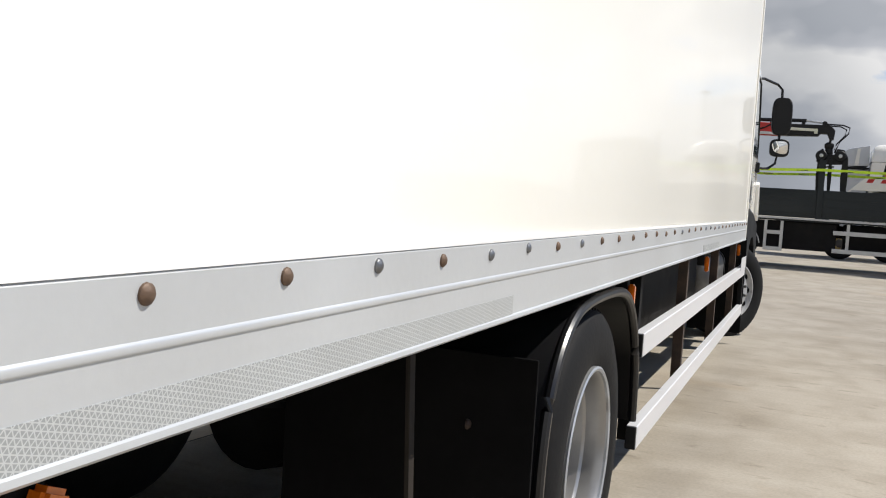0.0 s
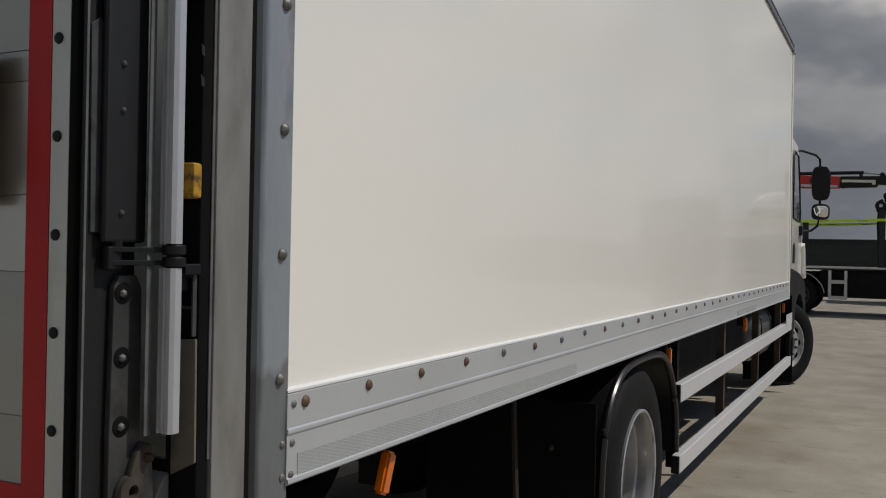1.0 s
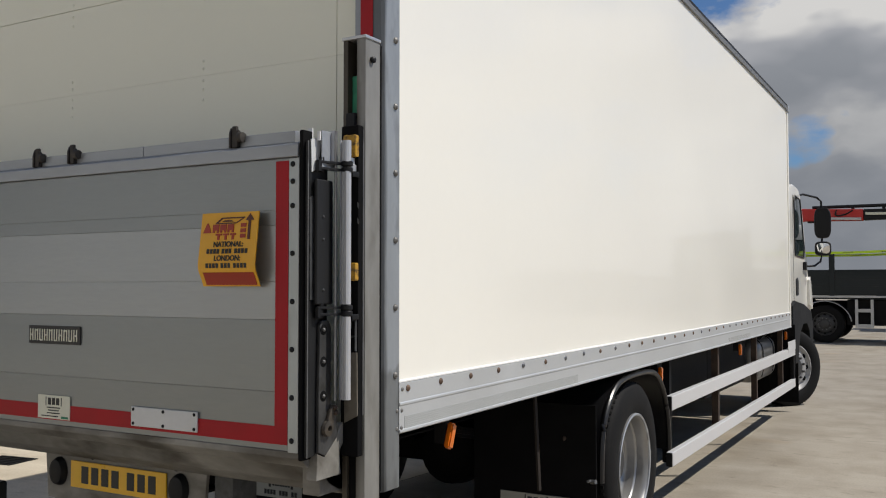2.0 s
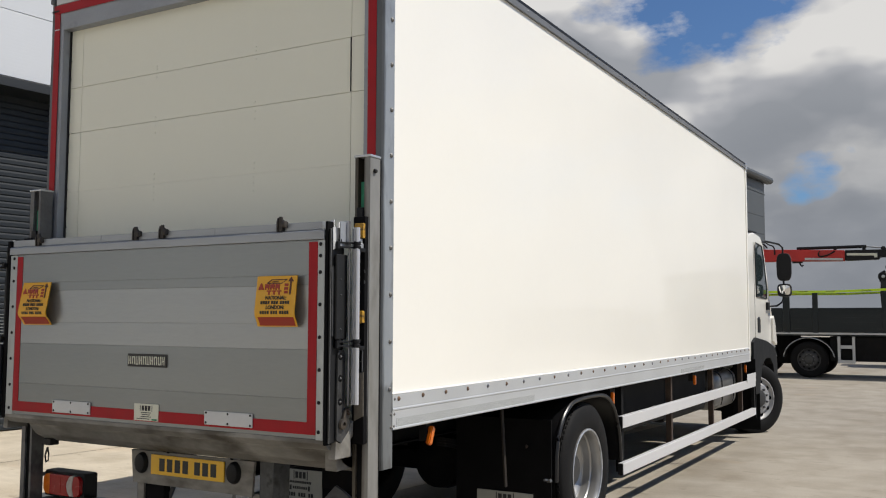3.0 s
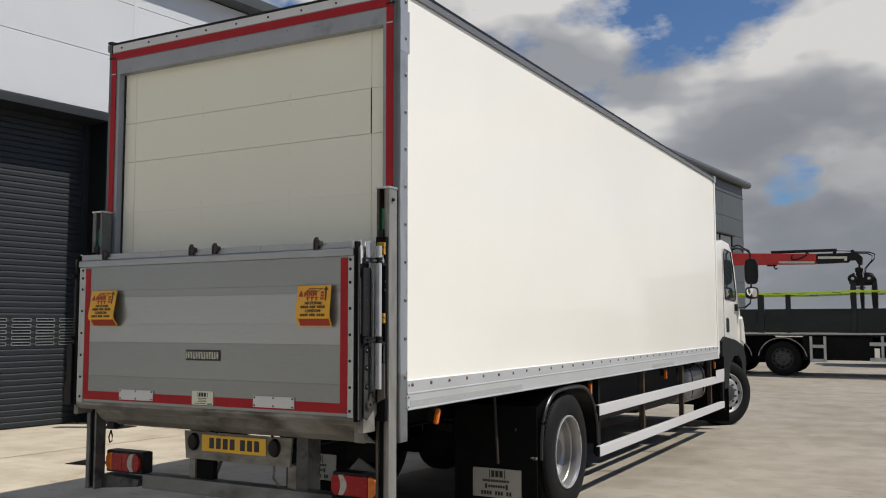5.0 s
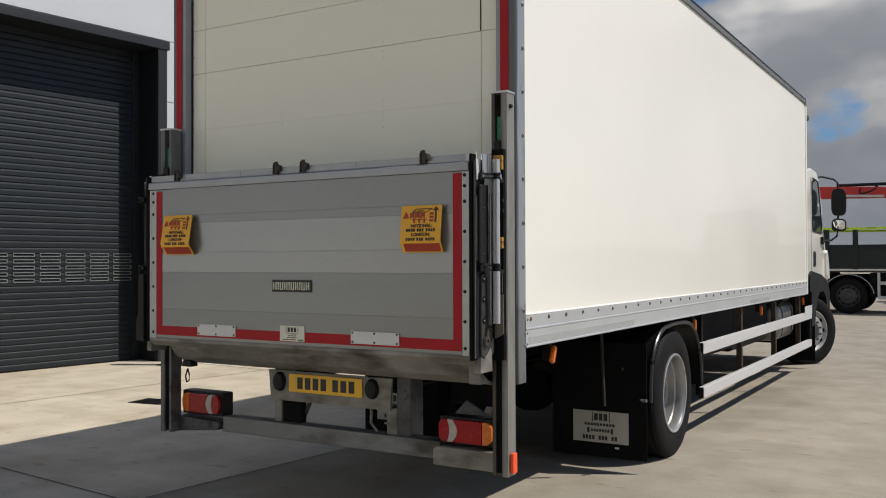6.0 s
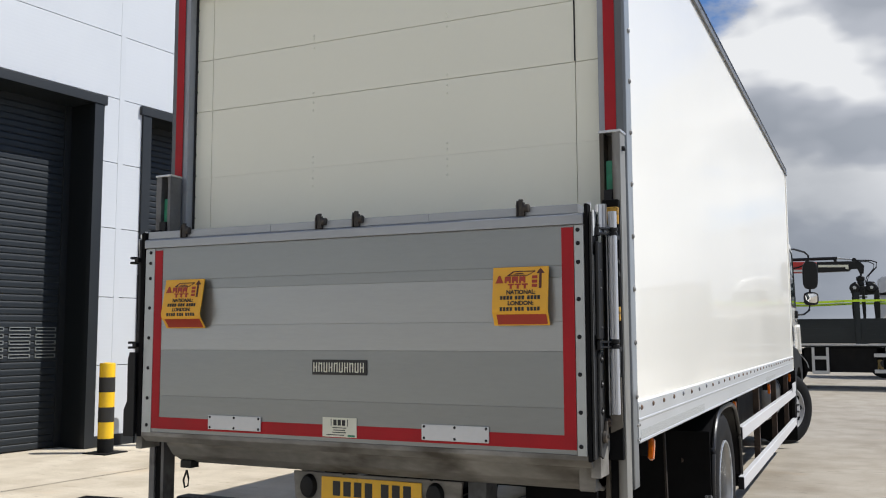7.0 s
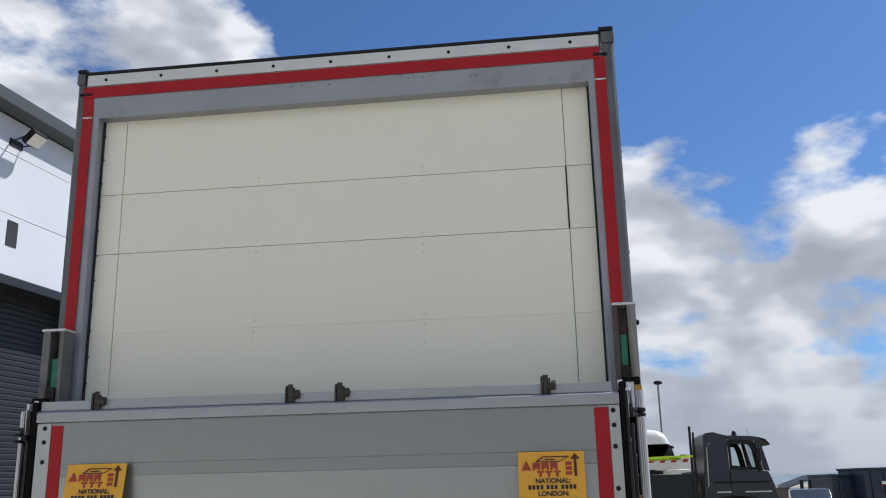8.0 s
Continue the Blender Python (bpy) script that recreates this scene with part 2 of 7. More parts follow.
HINGED = pbr("oily_hinge_steel", (0.085, 0.088, 0.09), 0.5, 0.5, var=0.3, scale=9, fine=70, dirt=(0.015, 0.014, 0.013), dirt_amount=0.35, dirt_scale=14)
GALVD = pbr("weathered_column_steel", (0.16, 0.16, 0.16), 0.55, 0.4, var=0.3, scale=6, fine=60, dirt=(0.04, 0.037, 0.033), dirt_amount=0.3, dirt_scale=8)
DISC = pbr("dusty_wheel_disc", (0.06, 0.06, 0.06), 0.5, 0.4, var=0.2, scale=9, fine=60)
STEELS = pbr("zinc_screw", (0.26, 0.265, 0.27), 0.4, 0.8, var=0.2, scale=30, fine=200, objvar=0.3)
POSTS = pbr("dull_post_screw", (0.22, 0.215, 0.20), 0.55, 0.5, var=0.3, scale=40, fine=200, objvar=0.3)
CLADW = pbr("white_cladding", (0.55, 0.575, 0.605), 0.4, var=0.02, scale=0.8, fine=20, bump=0.0, objvar=0.03)
ANTH = pbr("anthracite_metal", (0.011, 0.014, 0.017), 0.5, 0.1, var=0.08, scale=2, fine=40, bump=0.01)
SHUT = pbr("shutter_slat_grey", (0.0165, 0.021, 0.026), 0.5, 0.1, spec=0.35, var=0.07, scale=2, fine=50, bump=0.01, stretch=(1, 0.3, 1))
CLADG = pbr("grey_cladding", (0.062, 0.070, 0.074), 0.5, var=0.04, scale=0.5, fine=20, bump=0.0, objvar=0.06)
DKTRUCK = pbr("dark_green_grey_paint", (0.0085, 0.0135, 0.0155), 0.4, var=0.08, scale=2, fine=40, bump=0.004, coat=0.1, spec=0.3)
CRANER = pbr("crane_red", (0.50, 0.022, 0.018), 0.35, var=0.08, scale=3, fine=40)
CRANEB = pbr("crane_black", (0.007, 0.0075, 0.0085), 0.5, spec=0.3, var=0.15, scale=4, fine=40)
LIME = pbr("lime_strap", (0.55, 0.80, 0.03), 0.6, var=0.06, scale=8, fine=90)
STEPS = pbr("silver_step", (0.52, 0.53, 0.53), 0.45, 0.4, var=0.1, scale=5, fine=60)
CONTB = pbr("container_blue", (0.016, 0.030, 0.055), 0.5, var=0.15, scale=2, fine=30, dirt=(0.05, 0.05, 0.05), dirt_amount=0.15, dirt_scale=3)
CARG = pbr("silver_grey_car_paint", (0.07, 0.08, 0.09), 0.25, 0.5, var=0.05, scale=2, fine=40, coat=0.5)
HILL = pbr("far_hill", (0.16, 0.20, 0.24), 0.95, var=0.25, scale=0.012, fine=0.1, bump=0.0)
POLE = pbr("galvanised_pole", (0.24, 0.25, 0.26), 0.5, 0.5, var=0.1, scale=1, fine=20)
COLUMN = pbr("weathered_warm_steel", (0.275, 0.272, 0.254), 0.5, 0.35, var=0.2, scale=5, fine=60, stretch=(1, 1, 0.3), dirt=(0.12, 0.112, 0.095), dirt_amount=0.42, dirt_scale=7)
TUBE = pbr("hinge_tube_alloy", (0.56, 0.57, 0.59), 0.42, 0.55, var=0.06, scale=5, fine=80)
COVERB = pbr("brown_stained_steel", (0.17, 0.15, 0.12), 0.6, 0.2, var=0.2, scale=9, fine=60, dirt=(0.07, 0.06, 0.045), dirt_amount=0.3, dirt_scale=11)
HINGEP = pbr("greasy_plate_steel", (0.08, 0.08, 0.08), 0.45, 0.5, var=0.25, scale=9, fine=70, dirt=(0.03, 0.028, 0.025), dirt_amount=0.28, dirt_scale=13)
DIRTYD = pbr("greasy_cast_alloy", (0.075, 0.062, 0.048), 0.5, 0.3, var=0.25, scale=12, fine=50, dirt=(0.03, 0.027, 0.023), dirt_amount=0.45, dirt_scale=16)
LEDGE = pbr("ledge_alloy", (0.36, 0.378, 0.395), 0.45, 0.5, var=0.08, scale=3, fine=80, stretch=(0.2, 1, 1), dirt=(0.30, 0.31, 0.32), dirt_amount=0.15, dirt_scale=6)
LATCHM = pbr("worn_catch_steel", (0.045, 0.040, 0.035), 0.6, 0.3, var=0.25, scale=30, fine=90, dirt=(0.07, 0.055, 0.04), dirt_amount=0.25, dirt_scale=40)
BARD = pbr("dulled_zinc_bar", (0.21, 0.22, 0.22), 0.5, 0.4, var=0.25, scale=3, fine=60, stretch=(0.4, 1, 1), dirt=(0.06, 0.057, 0.05), dirt_amount=0.3, dirt_scale=5)
CABD = pbr("slate_cab_paint", (0.021, 0.029, 0.039), 0.35, var=0.08, scale=2, fine=40, bump=0.004, coat=0.15, spec=0.35)
# near-black: the low light in the channel is put into the colour
CHAND = pbr("greasy_shaded_steel", (0.011, 0.0115, 0.0125), 0.5, 0.2, var=0.3, scale=9, fine=60, stretch=(1, 1, 0.3), dirt=(0.006, 0.006, 0.006), dirt_amount=0.35, dirt_scale=8)
RAILP = pbr("pale_grey_rail_paint", (0.57, 0.57, 0.575), 0.4, 0.1, var=0.04, scale=2, fine=50, bump=0.006, stretch=(1, 0.2, 1))
TANKS = pbr("dull_alloy_tank", (0.23, 0.23, 0.225), 0.32, 0.6, var=0.12, scale=5, fine=60, bump=0.01, dirt=(0.12, 0.11, 0.10), dirt_amount=0.25, dirt_scale=4)
STRIPE = pbr("dulled_edge_alloy", (0.43, 0.455, 0.45), 0.42, 0.5, var=0.10, scale=6, fine=60, stretch=(1, 1, 0.4), dirt=(0.27, 0.28, 0.27), dirt_amount=0.2, dirt_scale=8)
SIGND = pbr("sign_dark_red", (0.085, 0.018, 0.012), 0.5, var=0.1, scale=9, fine=60, bump=0.0)
GREEN = pbr("green_label", (0.02, 0.22, 0.12), 0.5, var=0.3, scale=20)
TOPG = pbr("dull_roof_rail", (0.17, 0.175, 0.18), 0.5, 0.3, var=0.12, scale=4, fine=60, stretch=(1, 0.2, 1))
LENSP = pbr("milky_lens", (0.42, 0.38, 0.35), 0.3, var=0.12, scale=40, fine=160, bump=0.02)


def tape_material():
    """Honeycomb-patterned silver conspicuity tape."""
    m = pbr("honeycomb_reflective_tape", (0.44, 0.455, 0.455), 0.35, 0.2, var=0.05, scale=6, fine=80, bump=0.0)
    t = m.node_tree
    b = t.nodes["Principled BSDF"]
    old = b.inputs["Base Color"].links[0].from_socket
    tc = t.nodes.new("ShaderNodeTexCoord")
    lines = None
    for k in range(3):
        a = radians(60 * k + 15)
        d = t.nodes.new("ShaderNodeVectorMath")
        d.operation = "DOT_PRODUCT"
        d.inputs[1].default_value = (0, math.cos(a) * 150, math.sin(a) * 150)
        t.links.new(tc.outputs["Object"], d.inputs[0])
        f = t.nodes.new("ShaderNodeMath")
        f.operation = "PINGPONG"
        f.inputs[1].default_value = 0.5
        t.links.new(d.outputs["Value"], f.inputs[0])
        if lines is None:
            lines = f.outputs[0]
        else:
            m2 = t.nodes.new("ShaderNodeMath")
            m2.operation = "MINIMUM"
            t.links.new(lines, m2.inputs[0])
            t.links.new(f.outputs[0], m2.inputs[1])
            lines = m2.outputs[0]
    r = t.nodes.new("ShaderNodeValToRGB")
    r.color_ramp.elements[0].position, r.color_ramp.elements[0].color = 0.06, (1.15, 1.15, 1.15, 1)
    r.color_ramp.elements[1].position, r.color_ramp.elements[1].color = 0.13, (0.70, 0.71, 0.71, 1)
    t.links.new(lines, r.inputs[0])
    n = t.nodes.new("ShaderNodeMix")
    n.data_type, n.blend_type = "RGBA", "MULTIPLY"
    n.inputs[0].default_value = 1.0
    t.links.new(old, n.inputs[6])
    t.links.new(r.outputs[0], n.inputs[7])
    t.links.new(n.outputs[2], b.inputs["Base Color"])
    return m


def concrete_material():
    """Brushed yard concrete with tyre-worn streaks and stains."""
    m = bpy.data.materials.new("yard_concrete")
    m.use_nodes = True
    t = m.node_tree
    b = t.nodes["Principled BSDF"]
    b.inputs["Roughness"].default_value = 0.85
    tc = t.nodes.new("ShaderNodeTexCoord")

    def noise(s, d, stretch=(1, 1, 1), turn=0.0):
        mp = t.nodes.new("ShaderNodeMapping")
        mp.inputs["Scale"].default_value, mp.inputs["Rotation"].default_value = stretch, (0, 0, turn)
        t.links.new(tc.outputs["Object"], mp.inputs[0])
        n = t.nodes.new("ShaderNodeTexNoise")
        n.inputs["Scale"].default_value, n.inputs["Detail"].default_value = s, d
        t.links.new(mp.outputs[0], n.inputs["Vector"])
        return n.outputs[0]

    def ramp(fac, p0, c0, p1, c1):
        n = t.nodes.new("ShaderNodeValToRGB")
        n.color_ramp.elements[0].position, n.color_ramp.elements[0].color = p0, (*c0, 1)
        n.color_ramp.elements[1].position, n.color_ramp.elements[1].color = p1, (*c1, 1)
        t.links.new(fac, n.inputs[0])
        return n.outputs[0]

    def mixc(kind, fac, a, c):
        n = t.nodes.new("ShaderNodeMix")
        n.data_type, n.blend_type = "RGBA", kind
        for sock, v in ((n.inputs[0], fac), (n.inputs[6], a), (n.inputs[7], c)):
            if isinstance(v, (int, float)):
                sock.default_value = v
            elif isinstance(v, tuple):
                sock.default_value = (*v, 1)
            else:
                t.links.new(v, sock)
        return n.outputs[2]

    col = ramp(noise(0.30, 6), 0.3, (0.345, 0.312, 0.258), 0.7, (0.425, 0.395, 0.340))
    col = mixc("MULTIPLY", 0.45, col, ramp(noise(1.2, 6, (0.5, 1.4, 1), 0.12), 0.34, (0.74, 0.72, 0.69), 0.60, (1, 1, 1)))
    # brush strokes of the float finish, broad and fine
    brush = noise(10.0, 5, (0.10, 2.4, 1), 0.05)
    col = mixc("MULTIPLY", 0.14, col, ramp(noise(5.0, 6, (0.25, 1.5, 1), 0.07), 0.38, (0.72, 0.70, 0.67), 0.60, (1, 1, 1)))
    col = mixc("MULTIPLY", 0.12, col, ramp(brush, 0.36, (0.70, 0.69, 0.66), 0.60, (1, 1, 1)))
    col = mixc("MULTIPLY", 0.5, col, ramp(noise(55, 4), 0.3, (0.74, 0.74, 0.74), 0.62, (1, 1, 1)))
    col = mixc("MULTIPLY", 0.42, col, ramp(noise(2.2, 10, (1.1, 0.85, 1), 0.4), 0.36, (0.64, 0.61, 0.565), 0.56, (1, 1, 1)))
    # rusty and earthy stains, old spills and tyre marks
    col = mixc("MIX", ramp(noise(0.8, 9), 0.60, (0, 0, 0), 0.80, (0.55, 0.55, 0.55)), col, (0.36, 0.265, 0.165))
    col = mixc("MULTIPLY", 0.6, col, ramp(noise(0.9, 10, (0.9, 0.6, 1), -0.12), 0.52, (1, 1, 1), 0.68, (0.72, 0.68, 0.62)))
    col = mixc("MULTIPLY", 0.7, col, ramp(noise(7.0, 8, (0.6, 1.3, 1), 0.3), 0.62, (1, 1, 1), 0.72, (0.62, 0.59, 0.55)))
    # the bay by the building was poured in a paler mix
    sp = t.nodes.new("ShaderNodeSeparateXYZ")
    t.links.new(tc.outputs["Object"], sp.inputs[0])
    along = t.nodes.new("ShaderNodeMath")
    along.operation = "MULTIPLY_ADD"
    along.inputs[1].default_value = -0.1
    t.links.new(sp.outputs[1], along.inputs[0])
    t.links.new(sp.outputs[0], along.inputs[2])
    bay = t.nodes.new("ShaderNodeMath")
    bay.operation = "LESS_THAN"
    bay.inputs[1].default_value = -1.32
    t.links.new(along.outputs[0], bay.inputs[0])
    near = t.nodes.new("ShaderNodeMath")
    near.operation = "LESS_THAN"
    near.inputs[1].default_value = 10.12
    t.links.new(sp.outputs[1], near.inputs[0])
    slab = t.nodes.new("ShaderNodeMath")
    slab.operation = "MULTIPLY"
    t.links.new(bay.outputs[0], slab.inputs[0])
    t.links.new(near.outputs[0], slab.inputs[1])
    col = mixc("MULTIPLY", 1.0, col, ramp(slab.outputs[0], 0.2, (0.91, 0.89, 0.86), 0.8, (1.56, 1.50, 1.39)))
    t.links.new(col, b.inputs["Base Color"])
    bp = t.nodes.new("ShaderNodeBump")
    bp.inputs["Strength"].default_value, bp.inputs["Distance"].default_value = 0.08, 0.004
    t.links.new(brush, bp.inputs["Height"])
    t.links.new(bp.outputs[0], b.inputs["Normal"])
    return m


def grimed(m, layers):
    """Adds ragged grime to a surface: along an axis of the part, below an edge, with a noisy border."""
    t = m.node_tree
    b = t.nodes["Principled BSDF"]
    tc = t.nodes.new("ShaderNodeTexCoord")
    sp = t.nodes.new("ShaderNodeSeparateXYZ")
    t.links.new(tc.outputs["Object"], sp.inputs[0])
    col = b.inputs["Base Color"].links[0].from_socket
    for axis, scale, stretch, amount, edge, soft, dark in layers:
        mp = t.nodes.new("ShaderNodeMapping")
        mp.inputs["Scale"].default_value = stretch
        t.links.new(tc.outputs["Object"], mp.inputs[0])
        n = t.nodes.new("ShaderNodeTexNoise")
        n.inputs["Scale"].default_value, n.inputs["Detail"].default_value = scale, 6.0
        t.links.new(mp.outputs[0], n.inputs["Vector"])
        a = t.nodes.new("ShaderNodeMath")
        a.operation = "MULTIPLY_ADD"
        a.inputs[1].default_value = amount
        t.links.new(n.outputs[0], a.inputs[0])
        t.links.new(sp.outputs[axis], a.inputs[2])
        r = t.nodes.new("ShaderNodeMapRange")
        r.inputs[1].default_value, r.inputs[2].default_value = edge - soft, edge + soft
        r.inputs[3].default_value, r.inputs[4].default_value = 1.0, 0.0
        t.links.new(a.outputs[0], r.inputs[0])
        mx = t.nodes.new("ShaderNodeMix")
        mx.data_type, mx.blend_type = "RGBA", "MULTIPLY"
        t.links.new(r.outputs[0], mx.inputs[0])
        t.links.new(col, mx.inputs[6])
        mx.inputs[7].default_value = (*dark, 1)
        col = mx.outputs[2]
    t.links.new(col, b.inputs["Base Color"])
    return m


TAPE = tape_material()
# corner post: grime along its rounded edge and a ragged dark stain at its foot; lift column: rusty grime along its slot
POSTG = grimed(pbr("scuffed_post_alloy", (0.31, 0.335, 0.355), 0.45, 0.35, var=0.12, scale=4, fine=70, stretch=(1, 1, 0.4), dirt=(0.15, 0.158, 0.165), dirt_amount=0.30, dirt_scale=10),
               [(1, 11.0, (1, 1, 0.25), 0.05, -0.009, 0.007, (0.40, 0.40, 0.40)), (2, 16.0, (1, 1, 0.35), 0.16, -0.878, 0.012, (0.60, 0.59, 0.57))])
COLUMN = grimed(COLUMN, [(0, 9.0, (1, 1, 0.22), 0.07, 0.046, 0.012, (0.42, 0.38, 0.33)), (0, 26.0, (1, 1, 0.5), 0.10, 0.052, 0.010, (0.72, 0.69, 0.64))])
CONCRETE = concrete_material()


# ---- building blocks ----
ORIGIN = {}


def box(bm, x0, x1, y0, y1, z0, z1, bev=0.0, seg=2):
    m = Matrix.Translation(((x0 + x1) / 2, (y0 + y1) / 2, (z0 + z1) / 2)) @ Matrix.Diagonal((abs(x1 - x0), abs(y1 - y0), abs(z1 - z0), 1))
    vs = bmesh.ops.create_cube(bm, size=1.0, matrix=m)["verts"]
    if bev:
        es = list({e for v in vs for e in v.link_edges})
        bmesh.ops.bevel(bm, geom=es, offset=bev, segments=seg, affect="EDGES", profile=0.5)
    return bm


def prism(bm, pts, axis, a, b, bev=0.0):
    """A polygon of (u, v) pairs drawn out along an axis from a to b: for x the pairs are (y, z), for y (x, z), for z (x, y)."""
    place = {"x": lambda u, v, w: (w, u, v), "y": lambda u, v, w: (u, w, v), "z": lambda u, v, w: (u, v, w)}[axis]
    lo, hi = [bm.verts.new(place(u, v, a)) for u, v in pts], [bm.verts.new(place(u, v, b)) for u, v in pts]
    n = len(pts)
    fs = [bm.faces.new(lo), bm.faces.new(hi)] + [bm.faces.new((lo[i], lo[(i + 1) % n], hi[(i + 1) % n], hi[i])) for i in range(n)]
    bmesh.ops.recalc_face_normals(bm, faces=fs)
    if bev:
        bmesh.ops.bevel(bm, geom=list({e for f in fs for e in f.edges}), offset=bev, segments=2, affect="EDGES", profile=0.5)
    return bm


def lathe(bm, profile, m, segs=40, closed=False):
    """Turns (radius, along) pairs about the local z axis of the pose m."""
    rings = []
    for r, h in profile:
        rings.append([bm.verts.new(m @ Vector((r * math.cos(2 * math.pi * i / segs), r * math.sin(2 * math.pi * i / segs), h))) for i in range(segs)])
    fs = []
    pairs = list(zip(rings, rings[1:])) + ([(rings[-1], rings[0])] if closed else [])
    for p, q in pairs:
        for i in range(segs):
            fs.append(bm.faces.new((p[i], p[(i + 1) % segs], q[(i + 1) % segs], q[i])))
    if not closed:
        fs.append(bm.faces.new(rings[0])), fs.append(bm.faces.new(rings[-1]))
    bmesh.ops.recalc_face_normals(bm, faces=fs)
    return bm


def pipe(bm, pts, r, segs=10):
    """A round bar along a line of points."""
    pts = [Vector(p) for p in pts]
    rings = []
    for i, p in enumerate(pts):
        d = (pts[min(i + 1, len(pts) - 1)] - pts[max(i - 1, 0)]).normalized()
        side = d.cross(Vector((0, 0, 1)) if abs(d.z) < 0.9 else Vector((1, 0, 0))).normalized()
        other = d.cross(side)
        rings.append([bm.verts.new(p + r * (math.cos(2 * math.pi * k / segs) * side + math.sin(2 * math.pi * k / segs) * other)) for k in range(segs)])
    fs = [bm.faces.new(rings[0]), bm.faces.new(rings[-1])]
    for p, q in zip(rings, rings[1:]):
        for i in range(segs):
            fs.append(bm.faces.new((p[i], p[(i + 1) % segs], q[(i + 1) % segs], q[i])))
    bmesh.ops.recalc_face_normals(bm, faces=fs)
    return bm


def strip(bm, pts, t, axis, a, b):
    """A bent sheet: an open line of (u, v) pairs, t thick, drawn out along an axis."""
    out = []
    for i, p in enumerate(pts):
        p0, p1 = Vector(pts[max(i - 1, 0)]), Vector(pts[min(i + 1, len(pts) - 1)])
        d = (p1 - p0).normalized()
        out.append((p[0] - d.y * t, p[1] + d.x * t))
    prism(bm, list(pts) + out[::-1], axis, a, b)
    return bm


def smooth_line(pts, n):
    """A rounder line through the same points."""
    out = []
    for i in range(len(pts) - 1):
        p0, p1, p2, p3 = (Vector(pts[max(0, min(len(pts) - 1, k))]) for k in (i - 1, i, i + 1, i + 2))
        for k in range(n):
            u = k / n
            out.append(tuple(0.5 * (2 * p1 + (p2 - p0) * u + (2 * p0 - 5 * p1 + 4 * p2 - p3) * u * u + (3 * p1 - p0 - 3 * p2 + p3) * u ** 3)))
    return out + [tuple(pts[-1])]


def finish(name, bm, material, smooth=True):
    me = bpy.data.meshes.new(name)
    bm.to_mesh(me)
    bm.free()
    me.materials.append(material)
    if smooth:
        me.polygons.foreach_set("use_smooth", [True] * len(me.polygons))
        me.set_sharp_from_angle(angle=radians(32))
    return me


def thing(name, x, y, z, label, category, rz=0.0, group="", kind=""):
    ob = new(name)
    ob.matrix_basis = pose(x, y, z, 0, 0, rz)
    ORIGIN[ob.name] = Vector((0, 0, 0))
    return tagged(ob, label, category, group, kind)


def part(name, bm, material, parent, label=""):
    """Links a bmesh, drawn in its thing's own coordinates, as one mesh under a thing or a part."""
    lo = Vector([min(v.co[i] for v in bm.verts) for i in range(3)])
    hi = Vector([max(v.co[i] for v in bm.verts) for i in range(3)])
    mid = (lo + hi) / 2
    bmesh.ops.translate(bm, verts=bm.verts, vec=-mid)
    ob = new(name, finish(name, bm, material))
    ob.parent = parent
    ob.location = mid - ORIGIN[parent.name]
    ORIGIN[ob.name] = mid
    weight = ob.modifiers.new("flat_faces", "WEIGHTED_NORMAL")
    weight.keep_sharp = True
    return tagged(ob, label)


def single(name, bm, material, label, category, group="", kind=""):
    """A thing that is one mesh, with its origin at its base."""
    lo = Vector([min(v.co[i] for v in bm.verts) for i in range(3)])
    hi = Vector([max(v.co[i] for v in bm.verts) for i in range(3)])
    base = Vector(((lo.x + hi.x) / 2, (lo.y + hi.y) / 2, lo.z))
    bmesh.ops.translate(bm, verts=bm.verts, vec=-base)
    ob = new(name, finish(name, bm, material))
    ob.location = base
    ORIGIN[ob.name] = base
    return tagged(ob, label, category, group, kind)


def pieces(name, me, parent, places, label=""):
    """Alike small pieces, each an object of its own on one mesh, at places in the thing's coordinates."""
    for p in places:
        m = p if isinstance(p, Matrix) else Matrix.Translation(p)
        ob = new(name, me)
        ob.parent = parent
        ob.matrix_basis = Matrix.Translation(-ORIGIN[parent.name]) @ m
        tagged(ob, label)


def text_part(name, words, size, m, material, parent, shear=0.0):
    cu = bpy.data.curves.new(name, "FONT")
    cu.body, cu.size, cu.align_x, cu.align_y, cu.shear = words, size, "CENTER", "CENTER", shear
    cu.extrude, cu.offset = 0.0006, size * 0.03
    tmp = new("tmp", cu)
    bpy.context.view_layer.update()
    me = bpy.data.meshes.new_from_object(tmp.evaluated_get(bpy.context.evaluated_depsgraph_get()))
    bpy.data.objects.remove(tmp)
    me.materials.clear()
    me.materials.append(material)
    ob = new(name, me)
    ob.parent = parent
    ob.matrix_basis = Matrix.Translation(-ORIGIN[parent.name]) @ m
    return ob


def bars(name, boxes, material, parent):
    """Printed bars, each a part of its own."""
    for q in boxes:
        part(name, box(NB(), *q), material, parent)


def screw_mesh(name, r, h, material, segs=10):
    return finish(name, lathe(bmesh.new(), [(r, 0), (r * 0.95, h * 0.4), (r * 0.6, h * 0.85), (r * 0.2, h)], Matrix(), segs), material)


TO_X, TO_MX, TO_MY = pose(0, 0, 0, 0, 90, 0), pose(0, 0, 0, 0, -90, 0), pose(0, 0, 0, 90, 0, 0)  # local z turned to +x, -x, -y
NB = bmesh.new


